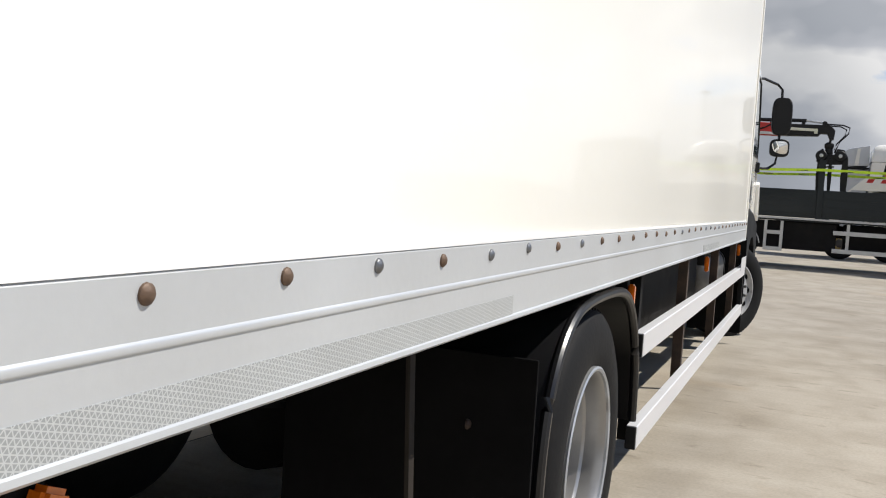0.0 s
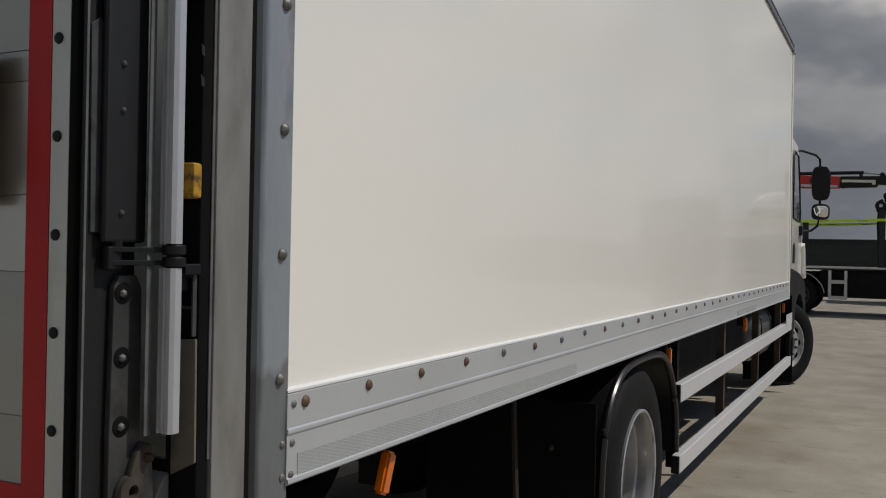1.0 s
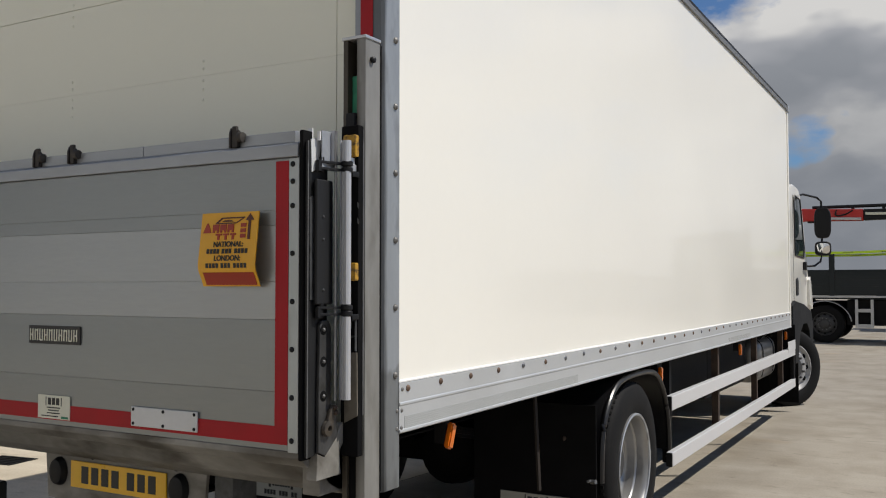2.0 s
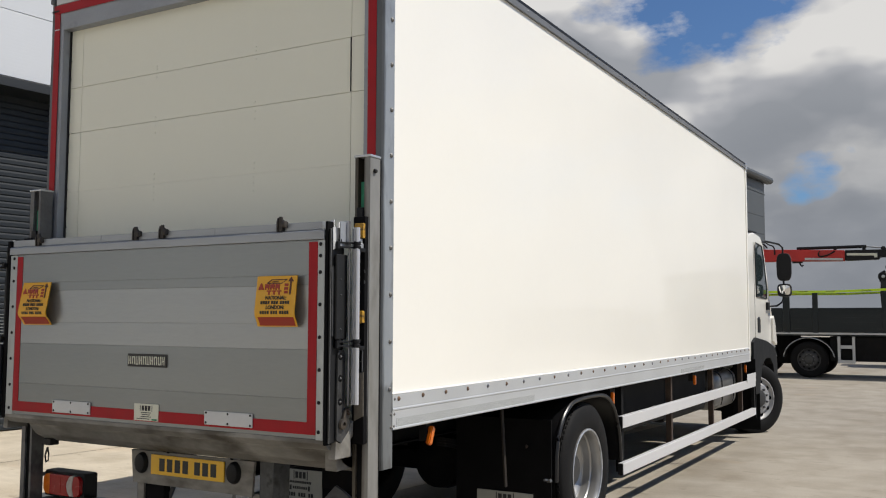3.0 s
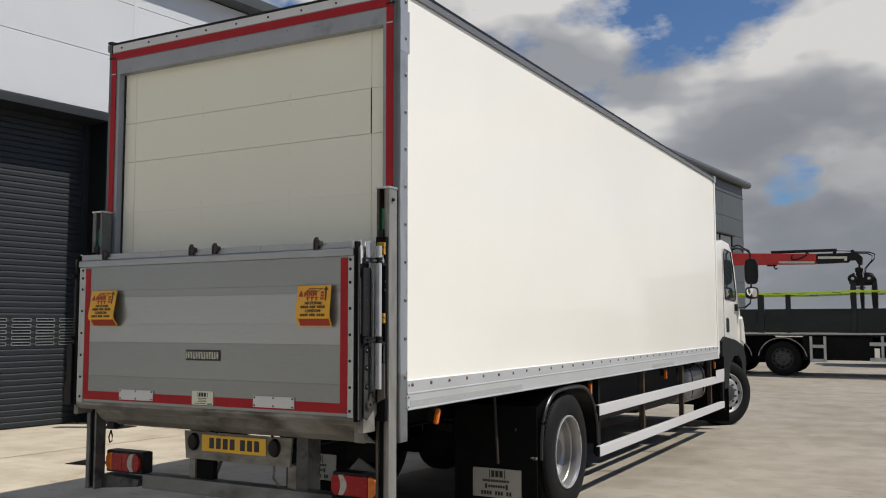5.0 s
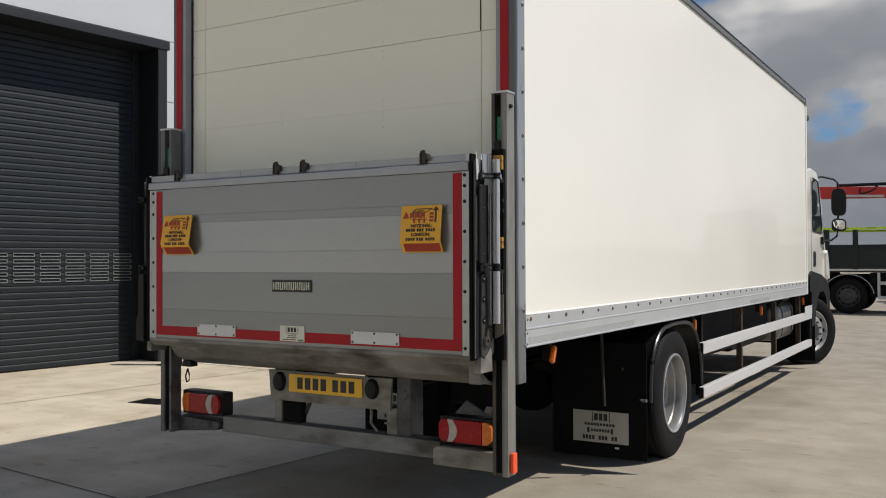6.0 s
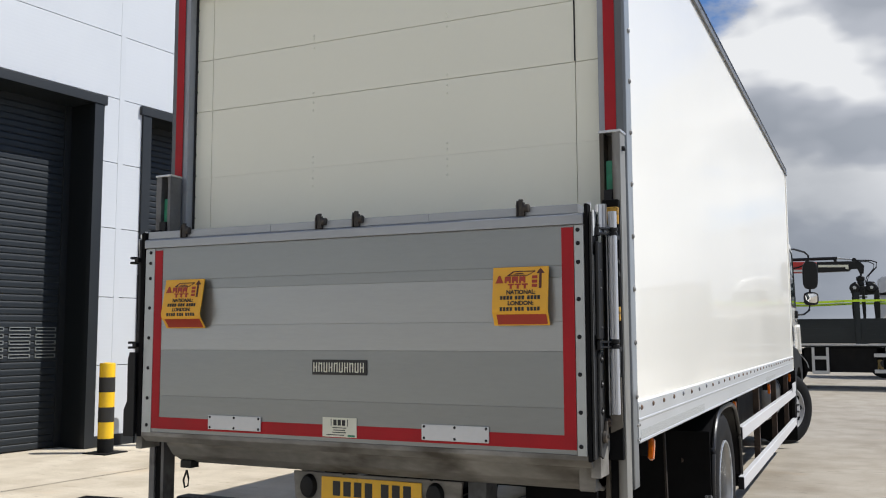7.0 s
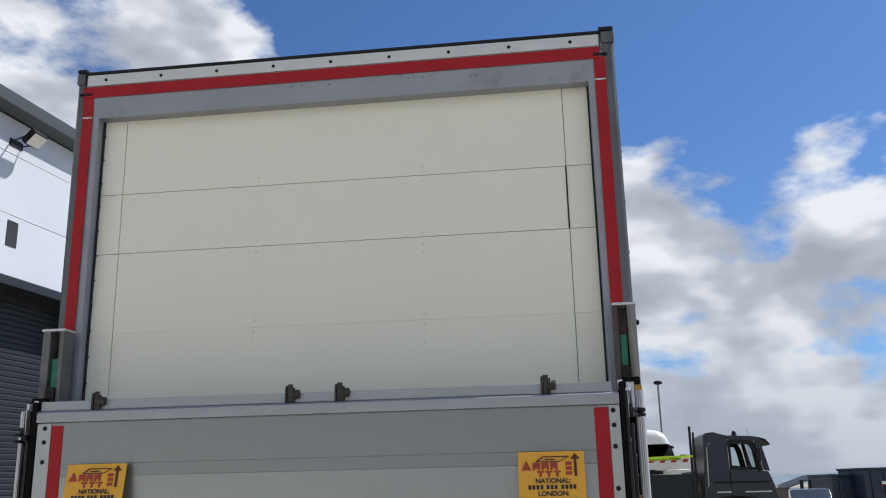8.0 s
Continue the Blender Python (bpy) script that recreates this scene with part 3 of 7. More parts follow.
# ---- ground ----
bm = NB()
vs = [bm.verts.new(p) for p in ((-1500, -1500, 0), (1500, -1500, 0), (1500, 1500, 0), (-1500, 1500, 0))]
bm.faces.new(vs)
ground = new("ground", finish("ground", bm, CONCRETE, False))
tagged(ground, "pale brushed concrete yard with stains and saw-cut joints", "ground", kind="structure")
ORIGIN[ground.name] = Vector((0, 0, 0))
JOINT = pbr("joint_sealant", (0.10, 0.09, 0.08), 0.9, var=0.2, scale=3, fine=40)
joints = NB()


def joint_line(bm, x0, y0, x1, y1, w=0.014):
    d = Vector((x1 - x0, y1 - y0, 0)).normalized()
    n = Vector((-d.y, d.x, 0)) * w / 2
    a, b = Vector((x0, y0, 0.004)), Vector((x1, y1, 0.004))
    bm.faces.new([bm.verts.new(p) for p in (a + n, a - n, b - n, b + n)])


for k in range(-3, 3):
    v = -0.28 + 5.2 * k
    joint_line(joints, -7.9 + 0.1 * v, v + 0.66, -1.32 + 0.1 * v, v)
for x in (-5.9, -1.32):
    joint_line(joints, x - 2.0, -20, x + 1.01, 10.12)
part("expansion_joint", joints, JOINT, ground, "dark saw-cut joint lines in the concrete")
dr = NB()
box(dr, -0.21, 0.21, -0.16, 0.16, 0, 0.006, 0.002)
for k in range(5):
    box(dr, -0.17, 0.17, -0.12 + 0.055 * k, -0.10 + 0.055 * k, 0.006, 0.010)
drain = single("drain_cover", dr, CHASSIS, "dark iron drain cover set in the concrete", "drain cover", kind="structure")
drain.location = (-4.47, 2.63, 0)
drain.rotation_euler = (0, 0, radians(8))

# ---- industrial unit ----
BA = 5.7
unit = thing("industrial_unit", -8.1, 0, 0, "white and anthracite clad industrial unit with tall roller shutters", "building", rz=-BA, kind="structure")
V0, V1, EAVE = -14.0, 40.15, 7.40
EAVE2 = 7.92
DOORS = [(-4.75, -0.31), (0.98, 5.42), (6.43, 10.87), (12.0, 16.44)]
LINT = 4.78
LEVELS = [0.15, 1.12, 2.07, 3.05, 3.99, 4.93, 5.87, 6.82, EAVE]
bm = NB()
edges = [V0] + [v for d in DOORS for v in d] + [V1]
for a, b in zip(edges[0::2], edges[1::2]):
    box(bm, -0.85, -0.05, a, b, 0, EAVE)
for a, b in DOORS:
    box(bm, -0.85, -0.05, a, b, LINT, EAVE)
part("wall_core", bm, ANTH, unit)
bm = NB()
box(bm, -14, -0.85, V0, V1, 0, EAVE - 0.1)
part("unit_interior", bm, ANTH, unit)


def cladding(v0, v1, z0, z1, grey=False):
    """One micro-ribbed cladding panel with a shadow joint round it."""
    b = NB()
    if grey:
        box(b, -0.05, 0.0, v0 + 0.006, v1 - 0.006, z0 + 0.006, z1 - 0.006, 0.004, 1)
    else:
        # shallow horizontal micro-ribs
        n = 18
        h = (z1 - z0 - 0.008) / n
        prof = [(-0.05, z0 + 0.004)]
        for k in range(n):
            prof += [(0.0, z0 + 0.004 + h * k), (0.0, z0 + 0.004 + h * (k + 0.8)), (-0.0004, z0 + 0.004 + h * (k + 0.88)), (-0.0004, z0 + 0.004 + h * (k + 0.96))]
        prof.append((-0.05, z1 - 0.004))
        prism(b, prof, "y", v0 + 0.002, v1 - 0.002)
    part("cladding_panel", b, CLADG if grey else CLADW, unit)


runs = [(V0, -4.91)] + [(a[1] + 0.16, b[0] - 0.16) for a, b in zip(DOORS, DOORS[1:])] + [(DOORS[-1][1] + 0.16, 24.0)]
for v0, v1 in runs:
    mid = [v0] + ([(v0 + v1) / 2 + 0.0] if v1 - v0 < 2 else [v0 + 3.6 * k for k in range(1, 3) if v0 + 3.6 * k < v1 - 1]) + [v1]
    for a, b in zip(mid, mid[1:]):
        for z0, z1 in zip(LEVELS[:5], LEVELS[1:6]):
            cladding(a, b, z0, z1)
tops = [V0, -10.8, -5.24, 0.33, 5.90, 11.47, 17.0, 20.5, 24.0]
for a, b in zip(tops, tops[1:]):
    for z0, z1 in zip(LEVELS[5:], LEVELS[6:]):
        cladding(a, b, z0, z1)
GREYS = [0.15, 1.35, 2.45, 3.40, 4.60, 5.52, 6.33, 7.38, EAVE2]
WIN = (34.9, 38.4)
for k in range(5):
    a = 24.0 + k * (V1 - 24.0) / 5
    b = a + (V1 - 24.0) / 5
    for z0, z1 in zip(GREYS, GREYS[1:]):
        if z0 > 4 and z1 < 6 and k >= 3:
            # the panel runs on either side of the window opening
            for v0, v1 in ((a, min(b, WIN[0])), (max(a, WIN[1]), b)):
                if v1 - v0 > 0.1:
                    cladding(v0, v1, z0, z1, True)
        else:
            cladding(a, b, z0, z1, True)
for v in (0.33, 5.90, 11.47):
    bm = NB()
    box(bm, -0.03, 0.0025, v - 0.045, v + 0.045, 0.16, EAVE - 0.01)
    part("cover_strip", bm, CLADW, unit)
bm = NB()
prism(bm, [(-14.0, EAVE + 1.0), (-0.3, EAVE), (0.0, EAVE - 0.02), (0.0, EAVE + 0.02), (-0.3, EAVE + 0.10), (-14.0, EAVE + 1.12)], "y", V0 - 0.1, V1 + 0.15)
box(bm, -14.0, -0.05, 24.0, V1 - 0.01, EAVE + 0.03, EAVE2)
box(bm, -14.0, 0.0, 24.0, V1 + 0.1, EAVE2 + 0.001, EAVE2 + 0.04)
part("roof", bm, ANTH, unit)
bm = NB()
prism(bm, [(0.004, EAVE + 0.0), (0.30, EAVE + 0.02), (0.32, EAVE + 0.21), (0.27, EAVE + 0.23), (0.02, EAVE + 0.23)], "y", V0 - 0.15, 24.0, 0.012)
prism(bm, [(0.004, EAVE2 + 0.0), (0.20, EAVE2 + 0.0), (0.29, EAVE2 + 0.05), (0.33, EAVE2 + 0.15), (0.30, EAVE2 + 0.26), (0.22, EAVE2 + 0.32), (0.02, EAVE2 + 0.34)], "y", 24.01, V1 + 0.42, 0.012)
part("gutter", bm, CLADG, unit, "anthracite box gutter")
plinth_runs = [(V0, DOORS[0][0] - 0.17)] + [(a[1] + 0.17, b[0] - 0.17) for a, b in zip(DOORS, DOORS[1:])] + [(DOORS[-1][1] + 0.17, V1)]
for a, b in plinth_runs:
    bm = NB()
    box(bm, -0.02, 0.02, a, b, 0.0, 0.155, 0.004)
    part("plinth", bm, ANTH, unit)
# far grey end: a recessed window under a dark lintel
bm = NB()
box(bm, -0.046, -0.040, WIN[0], WIN[1], 4.60, 5.52)
far_window = part("window", bm, GLASS, unit)
for v in (WIN[0] + 0.02, (WIN[0] + WIN[1]) / 2, WIN[1] - 0.06):
    part("mullion", box(NB(), -0.039, -0.01, v, v + 0.04, 4.64, 5.48, 0.004), CRANEB, far_window)
part("lintel", box(NB(), 0.001, 0.09, WIN[0] - 0.05, WIN[1] + 0.10, 5.47, 5.53, 0.006), CRANEB, far_window)
part("sill", box(NB(), -0.039, 0.05, WIN[0], WIN[1], 4.605, 4.635, 0.004), CRANEB, far_window)


def slat_mesh(width):
    """One curved lath of a roller shutter."""
    b = NB()
    pts = [(0.0, -0.043), (0.010, -0.041), (0.013, -0.034), (0.013, 0.012), (0.010, 0.028), (0.0, 0.039)]
    for (y0, z0), (y1, z1) in zip(pts, pts[1:]):
        prism(b, [(y0, z0), (y1, z1), (y1 - 0.006, z1), (y0 - 0.006, z0)], "y", -width / 2, width / 2)
    return finish("slat", b, SHUT)


SLATW = DOORS[0][1] - DOORS[0][0]
SLAT = slat_mesh(SLATW)
vent = NB()
for i in range(11):
    c = -SLATW / 2 + 0.28 + i * (SLATW - 0.56) / 10
    for k in range(5):
        z = 1.62 - 0.09 * k
        for s in (-1, 1):
            box(vent, 0.014, 0.024, c - 0.15, c + 0.15, z + s * 0.022 - 0.006, z + s * 0.022 + 0.006)
        for s in (-1, 1):
            box(vent, 0.014, 0.024, c + s * 0.15 - 0.006, c + s * 0.15 + 0.006, z - 0.028, z + 0.028)
VENT = finish("vision_slot", vent, pbr("slot_frame_grey", (0.20, 0.215, 0.21), 0.5, 0.2, var=0.1))
for a, b in DOORS:
    c = (a + b) / 2
    for lo, hi in ((a - 0.16, a), (b, b + 0.16)):
        part("door_jamb", box(NB(), -0.62, 0.035, lo, hi, 0, LINT + 0.10, 0.006), ANTH, unit, "anthracite pressed steel door surround")
    bm = NB()
    box(bm, -0.60, 0.05, a - 0.20, b + 0.20, LINT, LINT + 0.13, 0.006)
    part("lintel", bm, ANTH, unit)
    bm = NB()
    box(bm, -0.54, -0.50, a, b, 0.02, LINT)
    shutter = part("roller_shutter", bm, ANTH, unit, "closed dark grey roller shutter")
    pieces("slat", SLAT, shutter, [(-0.498, c, 0.06 + 0.09 * k) for k in range(53) if 0.06 + 0.09 * k < LINT - 0.05])
    for s in (a, b):
        bm = NB()
        g = 0.10 if s == a else -0.10
        box(bm, -0.50, -0.46, min(s, s + g), max(s, s + g), 0.0, LINT, 0.004)
        part("guide_rail", bm, ANTH, unit)
    ob = new("vision_slot", VENT)
    ob.parent = unit
    ob.location = (-0.498, c, 0)
# numbers over the doors, as plain bars
for c in (3.2, 8.65, -2.4):
    bm = NB()
    box(bm, 0.004, 0.008, c - 0.11, c + 0.13, 5.38, 5.78)
    part("number_mark", bm, INK, unit)


def floodlight(v):
    f = thing("floodlight", -8.1 + 0.0, 0, 0, "black LED floodlight on a bracket under the eaves", "floodlight", rz=-BA, group="wall floodlights")
    b = NB()
    m = pose(0.33, v, 7.05, 0, -42, 0)
    vs = bmesh.ops.create_cube(b, size=1.0, matrix=m @ Matrix.Diagonal((0.25, 0.32, 0.11, 1)))["verts"]
    bmesh.ops.bevel(b, geom=list({e for q in vs for e in q.link_edges}), offset=0.012, segments=2, affect="EDGES")
    h = part("housing", b, CRANEB, f)
    b = NB()
    vs = bmesh.ops.create_cube(b, size=1.0, matrix=m @ pose(0, 0, -0.058) @ Matrix.Diagonal((0.21, 0.28, 0.006, 1)))["verts"]
    part("lamp_glass", b, LENSW, h)
    b = NB()
    pipe(b, [(0.004, v - 0.12, 7.0), (0.16, v - 0.15, 7.02), (0.33, v - 0.175, 7.05)], 0.012)
    pipe(b, [(0.004, v + 0.12, 7.0), (0.16, v + 0.15, 7.02), (0.33, v + 0.175, 7.05)], 0.012)
    box(b, 0.001, 0.012, v - 0.15, v + 0.15, 6.94, 7.06)
    part("bracket", b, CRANEB, f)


floodlight(8.55)
floodlight(3.0)


def bollard(v):
    n, a = Vector((math.cos(radians(BA)), -math.sin(radians(BA)), 0)), Vector((math.sin(radians(BA)), math.cos(radians(BA)), 0))
    p = Vector((-8.1, 0, 0)) + 0.6 * n + v * a
    f = thing("bollard", p.x, p.y, 0, "yellow and black banded steel bollard on a base plate", "bollard", group="door bollards")
    b = NB()
    lathe(b, [(0.10, 0), (0.10, 1.155), (0.094, 1.17), (0.02, 1.178)], Matrix(), 28)
    post = part("post", b, YELLOW2, f)
    for k in range(2):
        b = NB()
        lathe(b, [(0.098, 0), (0.102, 0.001), (0.102, 0.193), (0.098, 0.194)], pose(0, 0, 0.403 + 0.388 * k), 28)
        part("black_band", b, INK, post)
    b = NB()
    lathe(b, [(0.1, 0.02), (0.102, 0.021), (0.102, 0.2), (0.1, 0.201)], pose(0, 0, -0.01), 28)
    part("base_sleeve", b, PLASTIC, post)
    b = NB()
    box(b, -0.2, 0.2, -0.2, 0.2, 0.0, 0.014, 0.003)
    part("base_plate", b, CHASSIS, f)


YELLOW2 = pbr("bollard_yellow", (0.80, 0.50, 0.015), 0.4, var=0.06, scale=5, fine=40)
for v in (-0.25, 5.31, 6.29, 11.2):
    bollard(v)


# ---- box truck ----
truck = thing("box_truck", 0, 0, 0, "white box-bodied lorry with a raised tail lift and cream panels", "lorry")
BL, BT = 8.53, 3.60  # body length, side panel top

for s in (1, -1):
    bm = NB()
    box(bm, s * 1.215, s * 1.246, 0.02, BL - 0.03, 1.16, BT - 0.01, 0.002)
    part("side_panel", bm, CREAM, truck, "glossy cream side panel")
bm = NB()
box(bm, -1.245, 1.245, 0.02, BL, BT - 0.012, BT + 0.022, 0.008)
part("roof", bm, WHITEP, truck)
bm = NB()
box(bm, -1.214, 1.214, BL - 0.04, BL, 1.08, BT - 0.014)
part("front_bulkhead", bm, CREAM, truck)
bm = NB()
box(bm, -1.214, 1.214, 0.10, BL - 0.042, 1.08, 1.20)
part("body_floor", bm, CHASSIS, truck)

# bottom rails: flat upper band, bead, lower band and bottom lip
for s in (1, -1):
    bm = NB()
    prof = [(1.200, 1.231), (1.252, 1.231), (1.255, 1.228), (1.255, 1.166), (1.2568, 1.1645), (1.258, 1.162), (1.258, 1.157), (1.2568, 1.1545), (1.255, 1.153), (1.255, 1.076), (1.259, 1.073), (1.260, 1.066), (1.256, 1.062), (1.200, 1.062)]
    prism(bm, [(s * u, v) for u, v in prof], "y", 0.062, BL + 0.01)
    rail = part("bottom_rail", bm, RAILA, truck, "pale aluminium bottom rail with a pressed bead")
    bm = NB()
    prism(bm, [(s * 1.246, 1.2315), (s * 1.2555, 1.2315), (s * 1.2555, 1.236), (s * 1.248, 1.240), (s * 1.246, 1.240)], "y", 0.062, BL)
    part("sealant_bead", bm, WHITEP, rail)
    if s > 0:
        SCREW = screw_mesh("rail_screw", 0.0118, 0.008, BRASS, 12)
        SCREWZ = screw_mesh("rail_screw", 0.0118, 0.008, STEELS, 12)
        random.seed(3)
        SCREWS = [0.117, 0.344, 0.578] + [0.823 + 0.2455 * k for k in range(32)]
        for i, ys in enumerate(SCREWS):
            pieces("screw", SCREWZ if i in (4, 6, 7, 9) or i > 9 and random.random() < 0.45 else SCREW, rail, [Matrix.Translation((1.2545, ys, 1.211 + random.uniform(-0.003, 0.003))) @ TO_X])
        SMALL = screw_mesh("small_screw", 0.0075, 0.005, POSTS)
        pieces("screw", SMALL, rail, [Matrix.Translation((1.2545, y, z)) @ TO_X for y, z in ((0.081, 1.209), (0.078, 1.138), (0.075, 1.080))])
        for y0, y1 in ((0.095, 1.72), (5.2, 6.1)):
            bm = NB()
            box(bm, 1.2553, 1.2562, y0, y1, 1.0735, 1.116)
            part("reflective_tape", bm, TAPE, rail, "silver honeycomb reflective tape")

# roof edge, corner posts and caps
for s in (1, -1):
    bm = NB()
    prism(bm, [(s * 1.2475, BT + 0.008), (s * 1.262, BT + 0.008), (s * 1.262, BT - 0.034), (s * 1.2475, BT - 0.036)], "y", 0.06, BL + 0.012)
    top = part("top_rail", bm, TOPG, truck, "grey roof edge rail with a black cap")
    bm = NB()
    prism(bm, [(s * 1.18, BT + 0.0225), (s * 1.18, BT + 0.034), (s * 1.248, BT + 0.034), (s * 1.264, BT + 0.026), (s * 1.264, BT + 0.0085), (s * 1.249, BT + 0.0085), (s * 1.249, BT + 0.0225)], "y", 0.06, BL + 0.012)
    part("rail_cap", bm, CRANEB, top)
    if s > 0:
        pieces("screw", screw_mesh("top_screw", 0.007, 0.005, STEELS, 8), top, [Matrix.Translation((1.262, 0.2 + 0.36 * k, BT - 0.012)) @ TO_X for k in range(24)])
    bm = NB()
    xo = 1.252 if s > 0 else 1.236
    prism(bm, [(s * 1.20, -0.034), (s * (xo - 0.010), -0.034), (s * xo, -0.026), (s * xo, 0.066), (s * (xo - 0.0145), 0.068), (s * 1.20, 0.068)], "z", 0.885, BT + 0.01)
    post = part("corner_post", bm, POSTG, truck, "scuffed galvanised rear corner post")
    if s > 0:
        pieces("screw", screw_mesh("post_screw", 0.0115, 0.009, POSTS, 12), post, [Matrix.Translation((1.252, 0.040, 1.259 + 0.2255 * k)) @ TO_X for k in range(11)])
        pieces("screw", SMALL, post, [Matrix.Translation((1.252, 0.052, z)) @ TO_X for z in (1.079, 1.139)])
        bm = NB()
        box(bm, 1.2522, 1.2532, -0.02, 0.085, 3.20, 3.46)
        part("corner_patch", bm, GREYP, post)
    bm = NB()
    box(bm, s * 1.20, s * 1.258, BL - 0.055, BL + 0.012, 1.075, BT - 0.036, 0.012)
    part("front_corner", bm, CREAM, truck)
    bm = NB()
    box(bm, s * 1.198, s * (xo + 0.005), -0.044, 0.07, 3.545, 3.602, 0.008)
    cap = part("corner_cap", bm, POSTG, truck, "bent alloy corner cap with a black top")
    bm = NB()
    box(bm, s * 1.190, s * (xo + 0.003), -0.046, 0.07, 3.6025, 3.622, 0.006)
    part("cap_top", bm, CRANEB, cap)
    bm = NB()
    box(bm, s * 1.20, s * 1.272, BL - 0.10, BL + 0.018, 3.545, 3.638, 0.014)
    part("corner_cap", bm, GREYP, truck)

# rear frame
for s in (1, -1):
    bm = NB()
    xi, xt = (1.134, 1.162) if s > 0 else (1.122, 1.152)
    box(bm, s * xi, s * 1.199, -0.030, 0.10, 1.06, 3.50, 0.004)
    jamb = part("rear_jamb", bm, GREYP, truck, "grey painted rear door jamb")
    bm = NB()
    box(bm, s * xt, s * (xt + 0.049), -0.0365, -0.0345, 2.37, 3.372)
    box(bm, s * xt, s * (xt + 0.049), -0.0365, -0.0345, 3.380, 3.482)
    part("red_tape", bm, REDT, jamb, "red reflective tape")
    # bent corner bracket with a dark gap above the tape
    bm = NB()
    prism(bm, [(s * 1.160, 3.488), (s * 1.222, 3.488), (s * 1.222, 3.496), (s * 1.214, 3.499), (s * 1.160, 3.498)], "y", -0.043, -0.035, 0.001)
    part("corner_bracket", bm, CRANEB, jamb)
    bm = NB()
    box(bm, s * 1.192, s * 1.196, -0.040, -0.035, 3.512, 3.590)
    part("corner_seam", bm, CRANEB, jamb)
    bm = NB()
    box(bm, s * (xt + 0.002), s * (xt + 0.046), -0.0372, -0.0367, 3.3725, 3.3795)
    part("tape_gap", bm, EDGEW, jamb)
    bm = NB()
    prism(bm, [(s * (xi - 0.008), 0.02), (s * (xi - 0.001), 0.016), (s * (xi - 0.001), 0.046), (s * (xi - 0.008), 0.046)], "z", 1.1, 3.39)
    part("door_seal", bm, CRANEB, jamb)
bm = NB()
prism(bm, [(-0.029, 3.372), (0.10, 3.372), (0.10, 3.60), (-0.036, 3.60), (-0.036, 3.535), (-0.033, 3.480)], "x", -1.20, 1.20, 0.003)
header = part("header", bm, GREYP, truck, "grey painted header above the door")
bm = NB()
prism(bm, [(-0.0365, 3.475), (-0.0375, 3.529), (-0.0395, 3.529), (-0.0385, 3.475)], "x", -1.205, 1.19)
part("red_tape", bm, REDT, header, "red reflective tape")
bm = NB()
box(bm, -1.185, 1.188, -0.042, -0.0365, 3.534, 3.588, 0.002)
part("header_strip", bm, EDGEW, header)
pieces("screw", screw_mesh("header_screw", 0.008, 0.006, CRANEB, 10), header, [Matrix.Translation((-0.015 + 0.27 * k, -0.042, 3.560)) @ TO_MY for k in range(-4, 5)])
bm = NB()
box(bm, -1.2, 1.2, -0.045, 0.05, 3.5895, 3.605, 0.004)
part("rain_gutter", bm, CRANEB, header)

pieces("rivet", screw_mesh("header_rivet", 0.003, 0.003, CRANEB, 8), header, [Matrix.Translation((x, -0.0335, z)) @ TO_MY for x, z in ((-0.20, 3.455), (-0.15, 3.456), (-0.02, 3.452), (0.34, 3.452), (0.41, 3.45), (0.62, 3.44), (0.645, 3.44))])

# sectional rear door
bm = NB()
box(bm, -1.121, 1.132, 0.047, 0.07, 1.08, 3.386)
door = part("rear_door", bm, GREYP, truck, "closed off-white sectional rear door")
for z0, z1, g0, g1 in ((1.09, 2.363, 0.0, 0.0002), (2.363, 2.728, 0.0002, 0.0012), (2.728, 3.010, 0.0012, 0.0012), (3.010, 3.376, 0.0012, 0.0)):
    for x0, x1 in ((-1.117, -1.008), (-1.008, 1.017), (1.017, 1.131)):
        bm = NB()
        box(bm, x0 + 0.0014, x1 - 0.0014, 0.028, 0.047, z0 + g0, z1 - g1, 0.001)
        part("door_panel", bm, DOORW, door)
RIV = screw_mesh("door_rivet", 0.006, 0.0045, DOORW, 8)
pieces("rivet", RIV, door, [Matrix.Translation((x, 0.028, z)) @ TO_MY for x in (-0.363, 0.387) for z in (3.03, 3.05, 2.985, 2.75, 2.70, 2.66, 2.42, 2.39, 2.345, 2.31, 2.27)])
HB = screw_mesh("hinge_bolt", 0.0042, 0.007, CRANEB, 8)
pieces("hinge_bolt", HB, door, [Matrix.Translation((-1.112, 0.028, 2.15 + 0.115 * k)) @ TO_MY for k in range(11)])
bm = NB()
box(bm, 1.0125, 1.0185, 0.024, 0.028, 2.73, 3.01, 0.001)
part("hinge_strip", bm, CRANEB, door)

